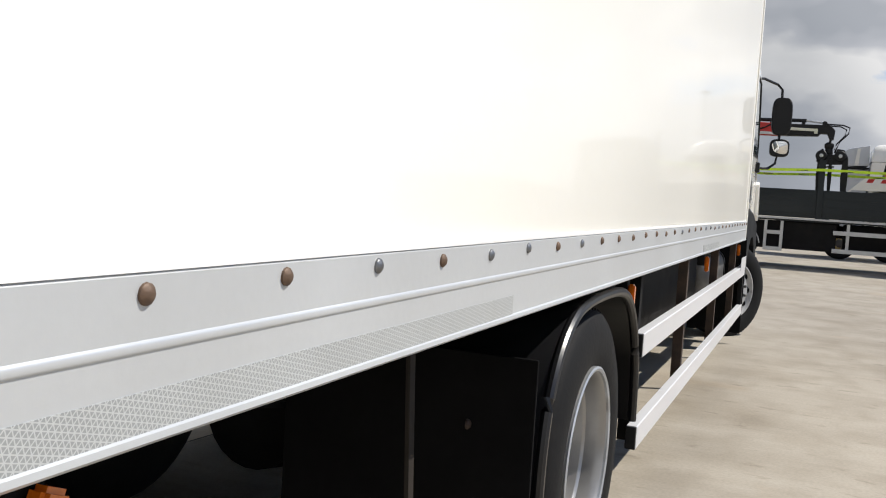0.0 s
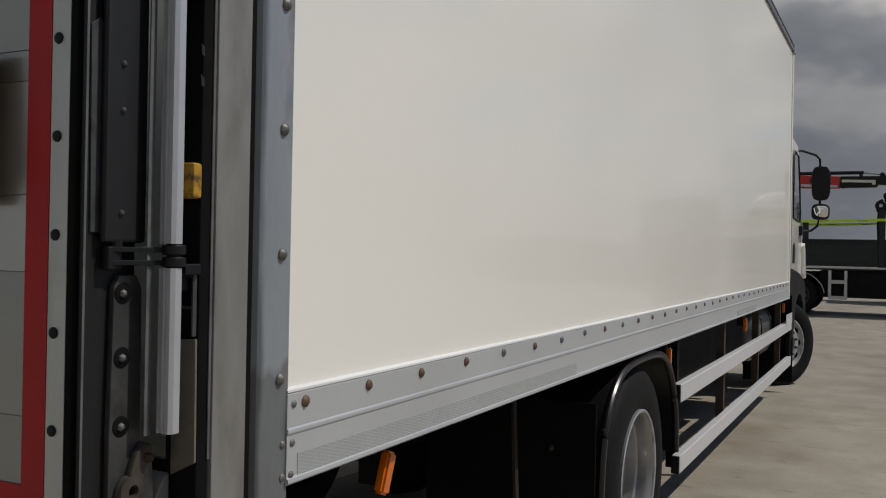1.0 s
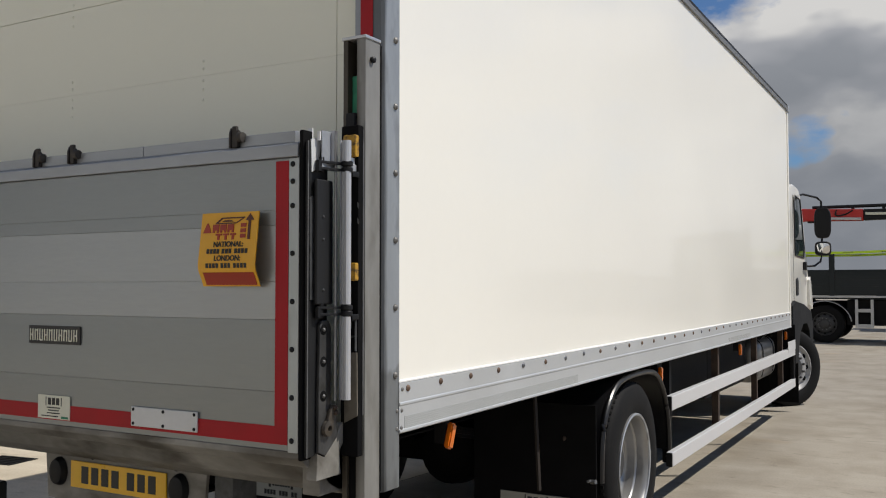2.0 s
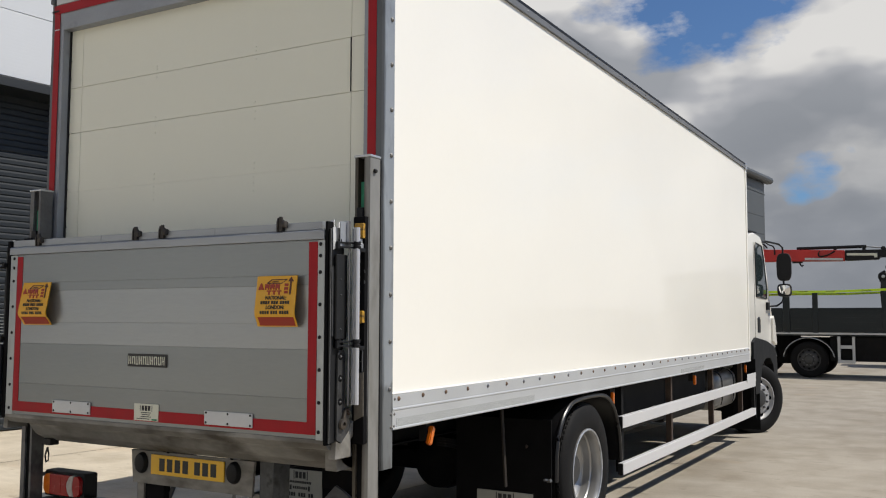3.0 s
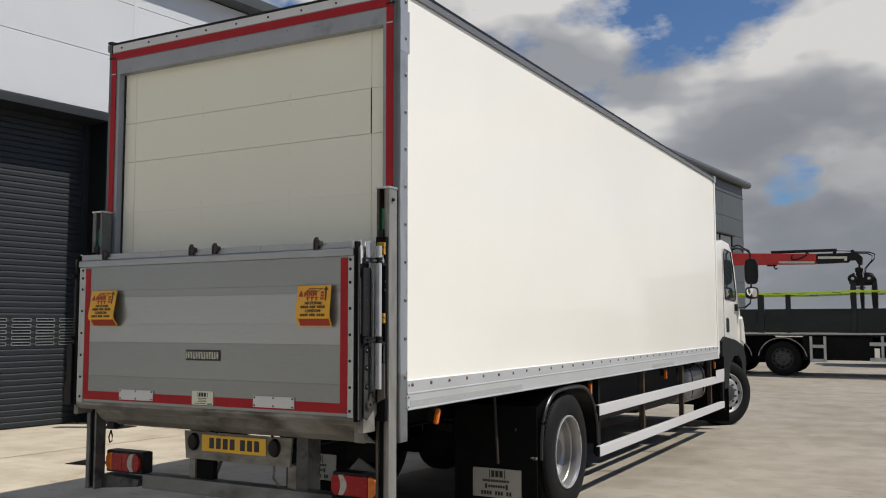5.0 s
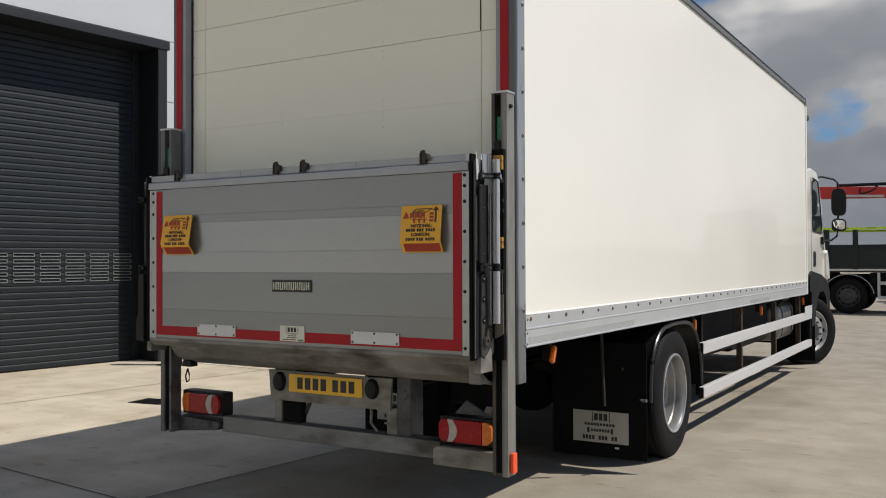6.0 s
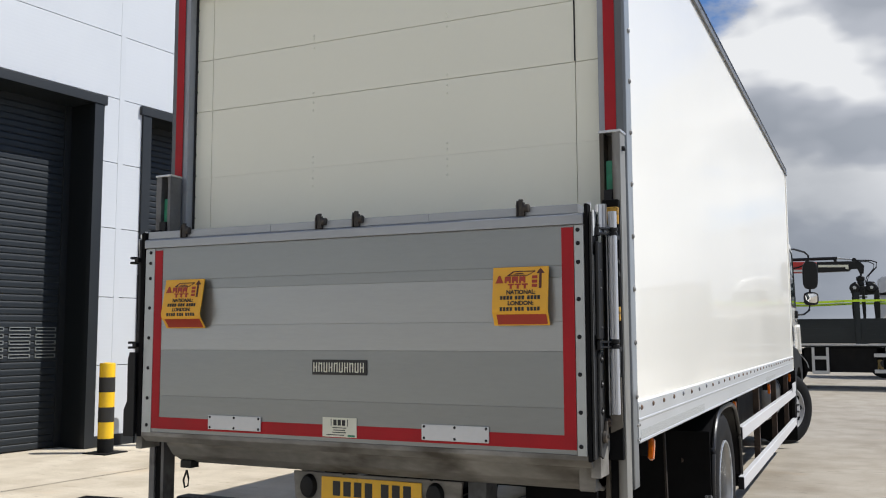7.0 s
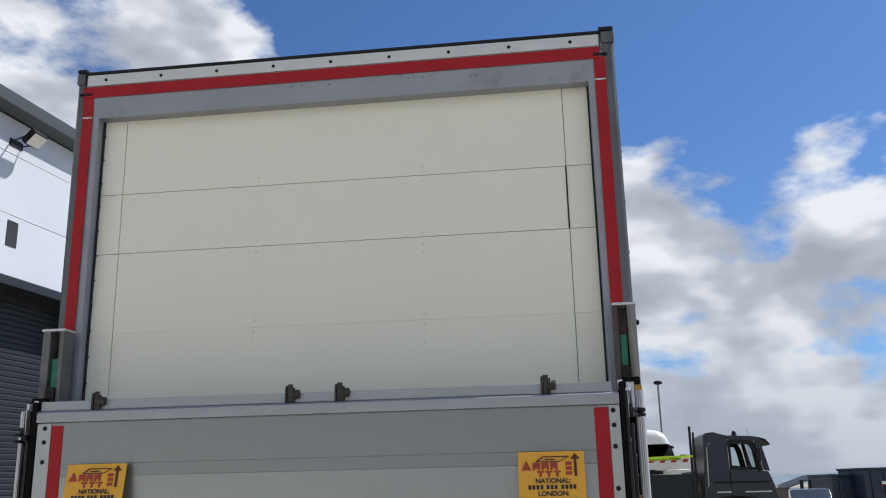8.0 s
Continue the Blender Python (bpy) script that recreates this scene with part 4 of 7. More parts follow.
# ---- tail lift platform ----
PY = -0.34
bm = NB()
box(bm, -1.098, 1.149, PY + 0.012, -0.235, 1.045, 1.96, 0.006)
plat = part("lift_platform", bm, ALU, truck, "folded aluminium tail lift platform with red edge tape")
for z0, z1, mat in ((1.055, 1.232, SLAT_B), (1.232, 1.453, SLAT_D), (1.453, 1.571, SLAT_L), (1.571, 1.745, SLAT_L), (1.745, 1.792, SLAT_D), (1.792, 1.950, SLAT_D)):
    bm = NB()
    box(bm, -1.037, 1.107, PY, PY + 0.016, z0 + 0.0003, z1 - 0.0003, 0.0008)
    part("slat", bm, mat, plat)
for x0, x1 in ((-1.098, -1.039), (1.109, 1.149)):
    bm = NB()
    box(bm, x0, x1, PY - 0.004, PY + 0.02, 1.05, 1.95, 0.003)
    part("edge_strip", bm, STRIPE, plat)
    pieces("screw", screw_mesh("edge_screw", 0.009, 0.006, CRANEB, 10), plat, [Matrix.Translation(((x0 + x1) / 2 + (0.004 if x0 < 0 else -0.004), PY - 0.004, z)) @ TO_MY for z in (1.931, 1.878, 1.803, 1.657, 1.51, 1.364, 1.218, 1.088)])
for x0, x1, z0, z1 in ((-1.038, -0.990, 1.073, 1.940), (1.057, 1.107, 1.073, 1.943), (-0.990, 1.057, 1.073, 1.128)):
    bm = NB()
    box(bm, x0, x1, PY - 0.0022, PY - 0.0005, z0, z1)
    part("red_tape", bm, REDT, plat, "red reflective tape")
for x0, x1 in ((-0.684, -0.382), (0.438, 0.742)):
    bm = NB()
    box(bm, x0, x1, PY - 0.010, PY - 0.002, 1.083, 1.149, 0.003)
    part("white_reflector", bm, EDGEW, plat)
    pieces("screw", screw_mesh("reflector_screw", 0.006, 0.004, CRANEB, 8), plat, [Matrix.Translation((x, PY - 0.010, z)) @ TO_MY for x in (x0 + 0.012, (x0 + x1) / 2, x1 - 0.012) for z in (1.093, 1.140)])
for x in (-0.365, 0.455):
    part("ledge_joint", box(NB(), x - 0.012, x + 0.012, PY + 0.0035, PY + 0.0058, 1.9985, 2.034, 0.001), LEDGE, plat)
bm = NB()
prism(bm, [(PY - 0.012, 1.953), (PY + 0.060, 1.953), (PY + 0.060, 1.998), (PY + 0.004, 1.998), (PY - 0.004, 1.997), (PY - 0.012, 1.990)], "x", -1.10, 1.149, 0.002)
part("top_ledge", bm, LEDGE, plat)
bm = NB()
box(bm, -1.095, 1.125, PY + 0.006, PY + 0.085, 1.999, 2.036, 0.003)
part("back_ledge", bm, LEDGE, plat)
bm = NB()
prism(bm, [(PY - 0.004, 1.055), (PY - 0.004, 1.035), (PY + 0.03, 1.005), (PY + 0.11, 1.0), (PY + 0.11, 1.05)], "x", -1.10, 1.16, 0.003)
part("bottom_lip", bm, DIRTY, plat)
# latches along the top edge
for x in (-0.855, -0.075, 0.118, 0.893):
    bm = NB()
    # an upright tongue between two cheeks, with a roller on its pin
    box(bm, x - 0.016, x + 0.004, PY - 0.006, PY + 0.0055, 1.9985, 2.068, 0.003)
    latch = part("latch", bm, LATCHM, plat, "dark worn steel catch")
    for x0, top in ((x - 0.024, 2.060), (x + 0.0045, 2.052)):
        bm = NB()
        prism(bm, [(PY - 0.011, 1.9985), (PY + 0.005, 1.9985), (PY + 0.005, top), (PY - 0.004, top + 0.003), (PY - 0.011, top - 0.018)], "x", x0, x0 + 0.0075, 0.001)
        part("cheek", bm, LATCHM, latch)
    bm = NB()
    lathe(bm, [(0.004, 0.0), (0.016, 0.002), (0.017, 0.010), (0.016, 0.018), (0.004, 0.020)], Matrix.Translation((x + 0.0125, PY - 0.003, 2.030)) @ TO_X, 16)
    part("latch_roller", bm, LATCHM, latch)
# maker's badge drawn as plain shapes
bm = NB()
box(bm, -0.109, 0.172, PY - 0.006, PY - 0.0005, 1.346, 1.412, 0.002)
part("badge", bm, INK, plat, "black badge with pale bars")
for k in range(10):
    x0 = -0.100 + 0.0266 * k
    bm = NB()
    box(bm, x0, x0 + 0.0048, PY - 0.0078, PY - 0.0062, 1.358, 1.400)
    box(bm, x0 + 0.014, x0 + 0.0188, PY - 0.0078, PY - 0.0062, 1.358, 1.400)
    zc = (1.376, 1.393, 1.357)[k % 3]
    box(bm, x0 + 0.0048, x0 + 0.014, PY - 0.0078, PY - 0.0062, zc, zc + 0.005)
    part("badge_bar", bm, BADGE, plat)
bm = NB()
box(bm, -0.051, 0.122, PY - 0.005, PY - 0.0023, 1.077, 1.161)
part("dealer_label", bm, BADGE, plat, "pale dealer label with dark bars")
bm = NB()
for k in range(3):
    box(bm, 0.005 + 0.022 * k, 0.021 + 0.022 * k, PY - 0.0062, PY - 0.0051, 1.127, 1.152)
box(bm, -0.008, -0.005, PY - 0.0062, PY - 0.0051, 1.124, 1.154)
box(bm, 0.076, 0.079, PY - 0.0062, PY - 0.0051, 1.124, 1.154)
for z, a, b in ((1.117, 0.0, 0.07), (1.107, 0.006, 0.064), (1.097, 0.0, 0.07), (1.086, -0.03, 0.06)):
    box(bm, a, b, PY - 0.0062, PY - 0.0051, z - 0.0018, z + 0.0018)
part("label_print", bm, INK, plat)
bm = NB()
box(bm, 0.078, 0.114, PY - 0.0062, PY - 0.0051, 1.080, 1.088)
part("label_mark", bm, GREEN, plat)


def lift_sign(cx, curl):
    """A flexible yellow flag that hangs outwards, its lower end folded."""
    w, z1 = 0.236, 1.790
    y = PY - 0.026
    prof = [(0.0, 0.0), (-0.006, 0.05), (-0.013, 0.11), (-0.020, 0.165), (-0.017, 0.186), (-0.004, 0.210), (0.006, 0.234)]
    prof = [(y + u * curl, z1 - h) for u, h in prof]

    def out(z):
        for (ya, za), (yb, zb) in zip(prof, prof[1:]):
            if zb <= z <= za:
                return ya + (yb - ya) * (za - z) / (za - zb)
        return prof[0][0]

    def bent(bm):
        for v in bm.verts:
            v.co.y += out(v.co.z)
        return bm

    b = NB()
    fine = []
    for p, q in zip(prof, prof[1:]):
        fine += [p, ((p[0] + q[0]) / 2, (p[1] + q[1]) / 2)]
    strip(b, fine + [prof[-1]], 0.004, "x", cx - w / 2, cx + w / 2)
    flag = part("warning_flag", b, SIGNY, plat, "yellow flexible flag with red and black print")
    f0, f1 = -0.0022, -0.0006
    # maker's mark as plain shapes: blocks, outline of a vehicle and an upward arrow
    q = NB()
    for k in range(3):
        x0 = cx - 0.066 + 0.031 * k
        prism(q, [(x0, 1.726), (x0 + 0.008, 1.726), (x0 + 0.008, 1.733), (x0 + 0.018, 1.733), (x0 + 0.018, 1.726), (x0 + 0.026, 1.726), (x0 + 0.026, 1.752), (x0, 1.752)], "y", f0, f1)
        x0 = cx - 0.052 + 0.030 * k
        prism(q, [(x0 + 0.008, 1.703), (x0 + 0.017, 1.703), (x0 + 0.017, 1.717), (x0 + 0.025, 1.717), (x0 + 0.025, 1.723), (x0, 1.723), (x0, 1.717), (x0 + 0.008, 1.717)], "y", f0, f1)
    prism(q, [(cx - 0.106, 1.726), (cx - 0.072, 1.726), (cx - 0.086, 1.757), (cx - 0.092, 1.757)], "y", f0, f1)
    for k in range(3):
        box(q, cx + 0.050, cx + 0.072, f0, f1, 1.708 + 0.017 * k, 1.720 + 0.017 * k)
    part("red_logo", bent(q), SIGNR, flag)
    q = NB()
    prism(q, [(cx - 0.055, 1.757), (cx - 0.030, 1.774), (cx + 0.062, 1.774), (cx + 0.062, 1.770), (cx - 0.027, 1.770), (cx - 0.045, 1.757)], "y", f0, f1)
    prism(q, [(cx - 0.055, 1.757), (cx + 0.030, 1.757), (cx + 0.060, 1.772), (cx + 0.066, 1.772), (cx + 0.030, 1.7535), (cx - 0.055, 1.7535)], "y", f0, f1)
    prism(q, [(cx - 0.030, 1.760), (cx - 0.018, 1.765), (cx + 0.008, 1.765), (cx + 0.020, 1.760)], "y", f0, f1)
    box(q, cx + 0.080, cx + 0.090, f0, f1, 1.703, 1.766)
    prism(q, [(cx + 0.068, 1.763), (cx + 0.102, 1.763), (cx + 0.085, 1.784)], "y", f0, f1)
    part("dark_arrow", bent(q), SIGND, flag)
    for words, z, sh in (("NATIONAL:", 1.688, 0.0), ("LONDON:", 1.644, 0.0)):
        lean = math.degrees(math.atan2(out(z + 0.01) - out(z - 0.01), 0.02))
        text_part("lettering", words, 0.0235, pose(cx + 0.004, out(z) - 0.0018, z, 90 - lean), INK, flag, sh)
    for z in (1.667, 1.6215):
        for g0, n in ((-0.084, 4), (-0.020, 3), (0.032, 4)):
            for k in range(n):
                q = NB()
                box(q, cx + g0 + 0.0142 * k, cx + g0 + 0.0142 * k + 0.0100, f0, f1, z - 0.0075, z + 0.0075)
                part("print_bar", bent(q), INK, flag)
    q = NB()
    zs = [1.600, 1.592, 1.580, 1.570, 1.561]
    strip(q, [(out(z) - 0.0008, z) for z in zs], -0.0012, "x", cx - w / 2 + 0.018, cx + w / 2 - 0.008)
    part("red_band", q, SIGNR, flag)


lift_sign(0.893, 1.0)
lift_sign(-0.824, 1.6)

# ---- lift columns and hinge gear on both sides ----
for s in (1, -1):
    bm = NB()
    X0, X1, Y0, Y1 = (1.162, 1.250, -0.135, -0.050) if s > 0 else (1.140, 1.236, -0.135, -0.050)
    prism(bm, [(s * u, v) for u, v in ((X0, Y0), (X0 + 0.019, Y0), (X0 + 0.019, Y1 - 0.02), (X1 - 0.035, Y1 - 0.02), (X1 - 0.035, Y0), (X1, Y0), (X1, Y1), (X0, Y1))], "z", 0.435, 2.36, 0.003)
    col = part("lift_column", bm, COLUMN if s > 0 else GALVD, truck, "galvanised slotted tail lift column")
    # black block stands in for the shade inside the cut slot
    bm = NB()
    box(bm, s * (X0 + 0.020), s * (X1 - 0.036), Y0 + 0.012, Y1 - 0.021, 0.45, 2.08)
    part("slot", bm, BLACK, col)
    bm = NB()
    box(bm, s * (X0 - 0.004), s * (X1 + 0.004), Y0 - 0.004, Y1, 2.355, 2.366, 0.002)
    part("cap", bm, ALU, col)
    bm = NB()
    box(bm, s * (X0 + 0.023), s * (X1 - 0.040), Y0 + 0.02, Y0 + 0.026, 2.12, 2.24)
    part("green_label", bm, GREEN, col)
    bm = NB()
    box(bm, s * (X0 + 0.018), s * (X1 - 0.035), Y0 - 0.012, Y1 - 0.02, 2.055, 2.115, 0.004)
    part("carriage_stop", bm, CRANEB, col)
    bm = NB()
    lathe(bm, [(0.011, 0), (0.011, 0.01), (0.006, 0.014)], Matrix.Translation((s * X1, -0.10, 2.29)) @ (TO_X if s > 0 else TO_MX), 10)
    part("bolt", bm, CRANEB, col)
    # dark joint between column and corner post
    bm = NB()
    box(bm, s * 1.20, s * 1.2455, -0.0495, -0.0345, 0.89, 2.35)
    part("joint_seal", bm, BLACK, col)

    def g(x):
        return s * (x - (0.0 if s > 0 else 0.022))

    # carriage behind the hinge tubes
    bm = NB()
    box(bm, s * 1.176, s * 1.244, -0.165, -0.136, 1.02, 2.07, 0.005)
    car = part("carriage", bm, BLACK, truck, "black tail lift carriage")
    bm = NB()
    box(bm, s * 1.2445, s * 1.2465, -0.142, -0.1365, 1.15, 2.06)
    part("carriage_flange", bm, GALVD, car)
    for z in (1.765, 1.815):
        bm = NB()
        prism(bm, [(s * 1.2415, z - 0.009), (s * 1.2465, z - 0.013), (s * 1.2465, z + 0.002), (s * 1.240, z + 0.008)], "y", -0.166, -0.1655 + 0.0)
        part("flange_clip", bm, GALVD, car)
    for x0, z0, z1 in ((1.196, 1.965, 2.036), (1.204, 1.573, 1.630))[:2 if s > 0 else 0]:
        bm = NB()
        box(bm, s * x0, s * 1.2475, -0.186, -0.1655, z0, z1, 0.005)
        part("yellow_block", bm, YELLOW, car, "grubby yellow plastic block")
    bm = NB()
    lathe(bm, [(0.024, 0), (0.026, 0.004), (0.026, 0.022), (0.021, 0.026), (0.021, 0.045)], pose(s * 1.214, -0.178, 1.917), 16)
    part("bush", bm, ALU, car)
    bm = NB()
    prism(bm, [(s * 1.196, 1.345), (s * 1.244, 1.348), (s * 1.246, 1.150), (s * 1.232, 1.143), (s * 1.196, 1.125)], "y", -0.172, -0.167, 0.001)
    part("cover_plate", bm, COVERB, car, "brown-stained steel cover plate")
    bm = NB()
    for x0, x1, z0, z1 in ((1.2375, 1.2415, 1.352, 1.452), (1.206, 1.237, 1.446, 1.451), (1.206, 1.232, 1.395, 1.400), (1.206, 1.222, 1.425, 1.445)):
        box(bm, s * x0, s * x1, -0.176, -0.167, z0, z1, 0.001)
    part("guide_bracket", bm, HINGED, car)
    # hinge tubes with black collars
    bm = NB()
    box(bm, s * 1.2125, s * 1.2150, -0.250, -0.238, 1.203, 2.040)
    part("tube_flange", bm, GALVD, truck)
    if s > 0:
        bm = NB()
        box(bm, 1.184, 1.2122, -0.250, -0.246, 1.945, 2.041, 0.001)
        part("end_plate", bm, TUBE, truck)
    for z0, z1 in ((1.945, 2.012), (1.500, 1.915), (1.205, 1.462)):
        bm = NB()
        prism(bm, [(s * 1.2155, -0.226), (s * 1.220, -0.229), (s * 1.222, -0.222), (s * 1.226, -0.222), (s * 1.228, -0.229), (s * 1.232, -0.229), (s * 1.2335, -0.226), (s * 1.235, -0.229), (s * 1.243, -0.229), (s * 1.248, -0.223), (s * 1.248, -0.210), (s * 1.243, -0.204), (s * 1.2155, -0.205)], "z", z0, z1)
        part("hinge_tube", bm, TUBE, truck, "pale grooved hinge tube")
    for z in (1.930, 1.481):
        bm = NB()
        for dz in (-0.0095, 0.0095):
            lathe(bm, [(0.0165, dz - 0.008), (0.0185, dz - 0.006), (0.0185, dz + 0.006), (0.0165, dz + 0.008)], pose(s * 1.2335, -0.212, z), 18)
        lathe(bm, [(0.012, -0.02), (0.012, 0.02)], pose(s * 1.2335, -0.212, z), 12)
        for dz in (-0.011, 0.009):
            prism(bm, [(g(1.186), -0.300), (g(1.200), -0.304), (s * 1.214, -0.262), (s * 1.226, -0.222), (s * 1.216, -0.214), (s * 1.204, -0.252), (g(1.186), -0.268)], "z", z + dz - 0.004, z + dz + 0.004, 0.001)
        box(bm, g(1.184), g(1.200), -0.312, -0.284, z - 0.022, z + 0.014, 0.004)
        pipe(bm, [(g(1.193), -0.290, z + 0.012), (g(1.193), -0.290, z + 0.024)], 0.009)
        prism(bm, [(s * 1.238, -0.196), (s * 1.246, -0.200), (s * 1.250, -0.168), (s * 1.242, -0.164)], "z", z - 0.030, z - 0.012, 0.003)
        part("hinge_collar", bm, CRANEB, truck)
    # black edge strip, side channel and its brackets
    bm = NB()
    box(bm, s * 1.1515 if s > 0 else -1.101, s * 1.1675 if s > 0 else -1.126, PY - 0.008, PY + 0.04, 1.03, 2.034, 0.005)
    part("edge_seal", bm, BLACK, truck, "black rubber edge strip")
    e = 1.1695 if s > 0 else 1.132
    if s < 0:
        for z in (1.895, 1.475):
            bm = NB()
            box(bm, -1.150, -1.129, -0.366, -0.340, z - 0.010, z + 0.012, 0.003)
            box(bm, -1.176, -1.150, -0.370, -0.336, z - 0.018, z - 0.006, 0.003)
            box(bm, -1.176, -1.150, -0.370, -0.336, z + 0.006, z + 0.018, 0.003)
            part("side_hinge", bm, CRANEB, truck)
        bm = NB()
        prism(bm, [(-1.129, 1.03), (-1.129, 1.44), (-1.168, 1.44), (-1.178, 1.40), (-1.176, 1.20), (-1.196, 1.16), (-1.196, 1.03)], "y", -0.366, -0.348, 0.004)
        part("side_arm", bm, CRANEB, truck)
    bm = NB()
    box(bm, s * e, s * (e + 0.010), PY + 0.0, -0.24, 1.04, 2.00, 0.002)
    chan = part("side_channel", bm, CHAND, truck)
    bm = NB()
    box(bm, s * (e + 0.0102), s * (e + 0.0110), PY - 0.001, PY + 0.003, 1.04, 2.0)
    part("channel_edge", bm, GALVD, chan)
    for x0, x1, z0, z1 in ((1.150, 1.168, 2.008, 2.044), (1.186, 1.197, 2.004, 2.032)):
        bm = NB()
        box(bm, g(x0), g(x1), -0.304, -0.299, z0, z1, 0.001)
        part("white_tab", bm, WHITEP, chan)
    bm = NB()
    prism(bm, [(-0.329, 2.006), (-0.276, 2.016), (-0.284, 1.958), (-0.300, 1.915), (-0.325, 1.905)], "x", g(1.179), g(1.183), 0.001)
    part("top_bracket", bm, EDGEW, chan)
    bm = NB()
    box(bm, g(1.1965), g(1.2005), -0.297, -0.232, 1.915, 2.036, 0.001)
    part("grey_plate", bm, GREYP, chan)
    bm = NB()
    prism(bm, [(-0.335, 1.822), (-0.318, 1.835), (-0.306, 1.815), (-0.309, 1.515), (-0.331, 1.515)], "x", g(1.179), g(1.183), 0.001)
    part("side_strip", bm, HINGED, chan)
    # dark block stands in for the shaded recess of the channel
    bm = NB()
    box(bm, g(1.183), g(1.199), -0.318, -0.236, 1.50, 1.885, 0.006)
    part("cylinder_cover", bm, CHAND, chan)
    pieces("bolt", screw_mesh("recess_bolt", 0.005, 0.005, HINGED, 8), chan, [Matrix.Translation((g(1.199), -0.288, z)) @ (TO_X if s > 0 else TO_MX) for z in (1.770, 1.700, 1.545)])
    bm = NB()
    prism(bm, [(-0.297, 1.05), (-0.297, 1.21), (-0.292, 1.434), (-0.281, 1.451), (-0.247, 1.451), (-0.236, 1.43), (-0.234, 1.185), (-0.207, 1.165), (-0.202, 1.085), (-0.262, 1.035)], "x", g(1.180), g(1.192), 0.003)
    arm = part("hinge_plate", bm, HINGEP, truck, "bolted oily steel hinge plate")
    pieces("washer", screw_mesh("plate_washer", 0.0165, 0.003, BLACK, 18), arm, [Matrix.Translation((g(1.192), -0.275, z)) @ (TO_X if s > 0 else TO_MX) for z in (1.423, 1.325, 1.220)])
    pieces("bolt", screw_mesh("plate_bolt", 0.0068, 0.006, GALVD, 6), arm, [Matrix.Translation((g(1.194), -0.277, z)) @ (TO_X if s > 0 else TO_MX) for z in (1.423, 1.325, 1.220)])
    bm = NB()
    lathe(bm, [(0.008, 0.0), (0.023, 0.0), (0.025, 0.004), (0.023, 0.014), (0.010, 0.017), (0.008, 0.008)], Matrix.Translation((g(1.192), -0.262, 1.120)) @ (TO_X if s > 0 else TO_MX), 24, closed=True)
    prism(bm, [(-0.268, 1.140), (-0.254, 1.176), (-0.238, 1.192), (-0.224, 1.184), (-0.230, 1.164), (-0.243, 1.112)], "x", g(1.192), g(1.206), 0.004)
    pivot = part("pivot", bm, DIRTYD, truck, "greasy cast pivot eye")
    pieces("bolt", screw_mesh("pivot_bolt", 0.009, 0.010, RUSTY, 8), pivot, [Matrix.Translation((g(1.206), y, z)) @ (TO_X if s > 0 else TO_MX) for y, z in ((-0.236, 1.182), (-0.231, 1.166))])
    bm = NB()
    prism(bm, [(-0.305, 0.965), (-0.300, 1.048), (-0.262, 1.032), (-0.205, 1.080), (-0.180, 1.120), (-0.166, 1.128), (-0.166, 1.06), (-0.185, 1.04), (-0.178, 0.965)], "x", g(1.150), g(1.190), 0.004)
    part("hinge_foot", bm, DIRTY, truck)
    if s > 0:
        part("rubber_tab", box(NB(), 1.2515, 1.270, -0.118, -0.072, 0.452, 0.552, 0.004), FLUO, truck, "bright orange rubber tab")

# ---- rear under-structure ----
bm = NB()
prism(bm, [(-0.245, 1.035), (-0.05, 1.06), (-0.05, 0.90), (-0.11, 0.885), (-0.19, 0.93), (-0.23, 0.98)], "x", -1.035, 1.148, 0.006)
part("lift_crossbeam", bm, DIRTY, truck, "dirty cast alloy tail lift beam")
bm = NB()
box(bm, 1.08, 1.148, -0.235, -0.05, 0.90, 1.03, 0.006)
part("beam_end", bm, DIRTY, truck)
bm = NB()
prism(bm, [(-0.415, 0.866), (0.482, 0.866), (0.468, 0.688), (-0.398, 0.688)], "y", -0.032, -0.015, 0.002)
plate_panel = part("plate_panel", bm, DIRTY, truck, "alloy number plate panel")
bm = NB()
box(bm, -0.25, 0.284, -0.041, -0.0335, 0.745, 0.851, 0.002)
plate = part("number_plate", bm, PLATEY, plate_panel, "yellow rear number plate with dark bars")
xs = [-0.185 + 0.058 * k + (0.028 if k > 3 else 0) for k in range(7)]
bars("plate_bar", [(x, x + 0.040, -0.0422, -0.0411, 0.765, 0.833) for x in xs], INK, plate)
for x in (-0.322, 0.352):
    bm = NB()
    lathe(bm, [(0.052, 0), (0.052, 0.012), (0.044, 0.028), (0.02, 0.036)], Matrix.Translation((x, -0.032, 0.80)) @ TO_MY @ Matrix.Diagonal((0.82, 1.1, 1, 1)), 22)
    part("plate_lamp", bm, CRANEB, plate_panel)
pieces("bolt", screw_mesh("panel_bolt", 0.011, 0.010, CRANEB, 8), plate_panel, [Matrix.Translation((x, -0.032, z)) @ TO_MY for x, z in ((-0.13, 0.872), (0.33, 0.872))])
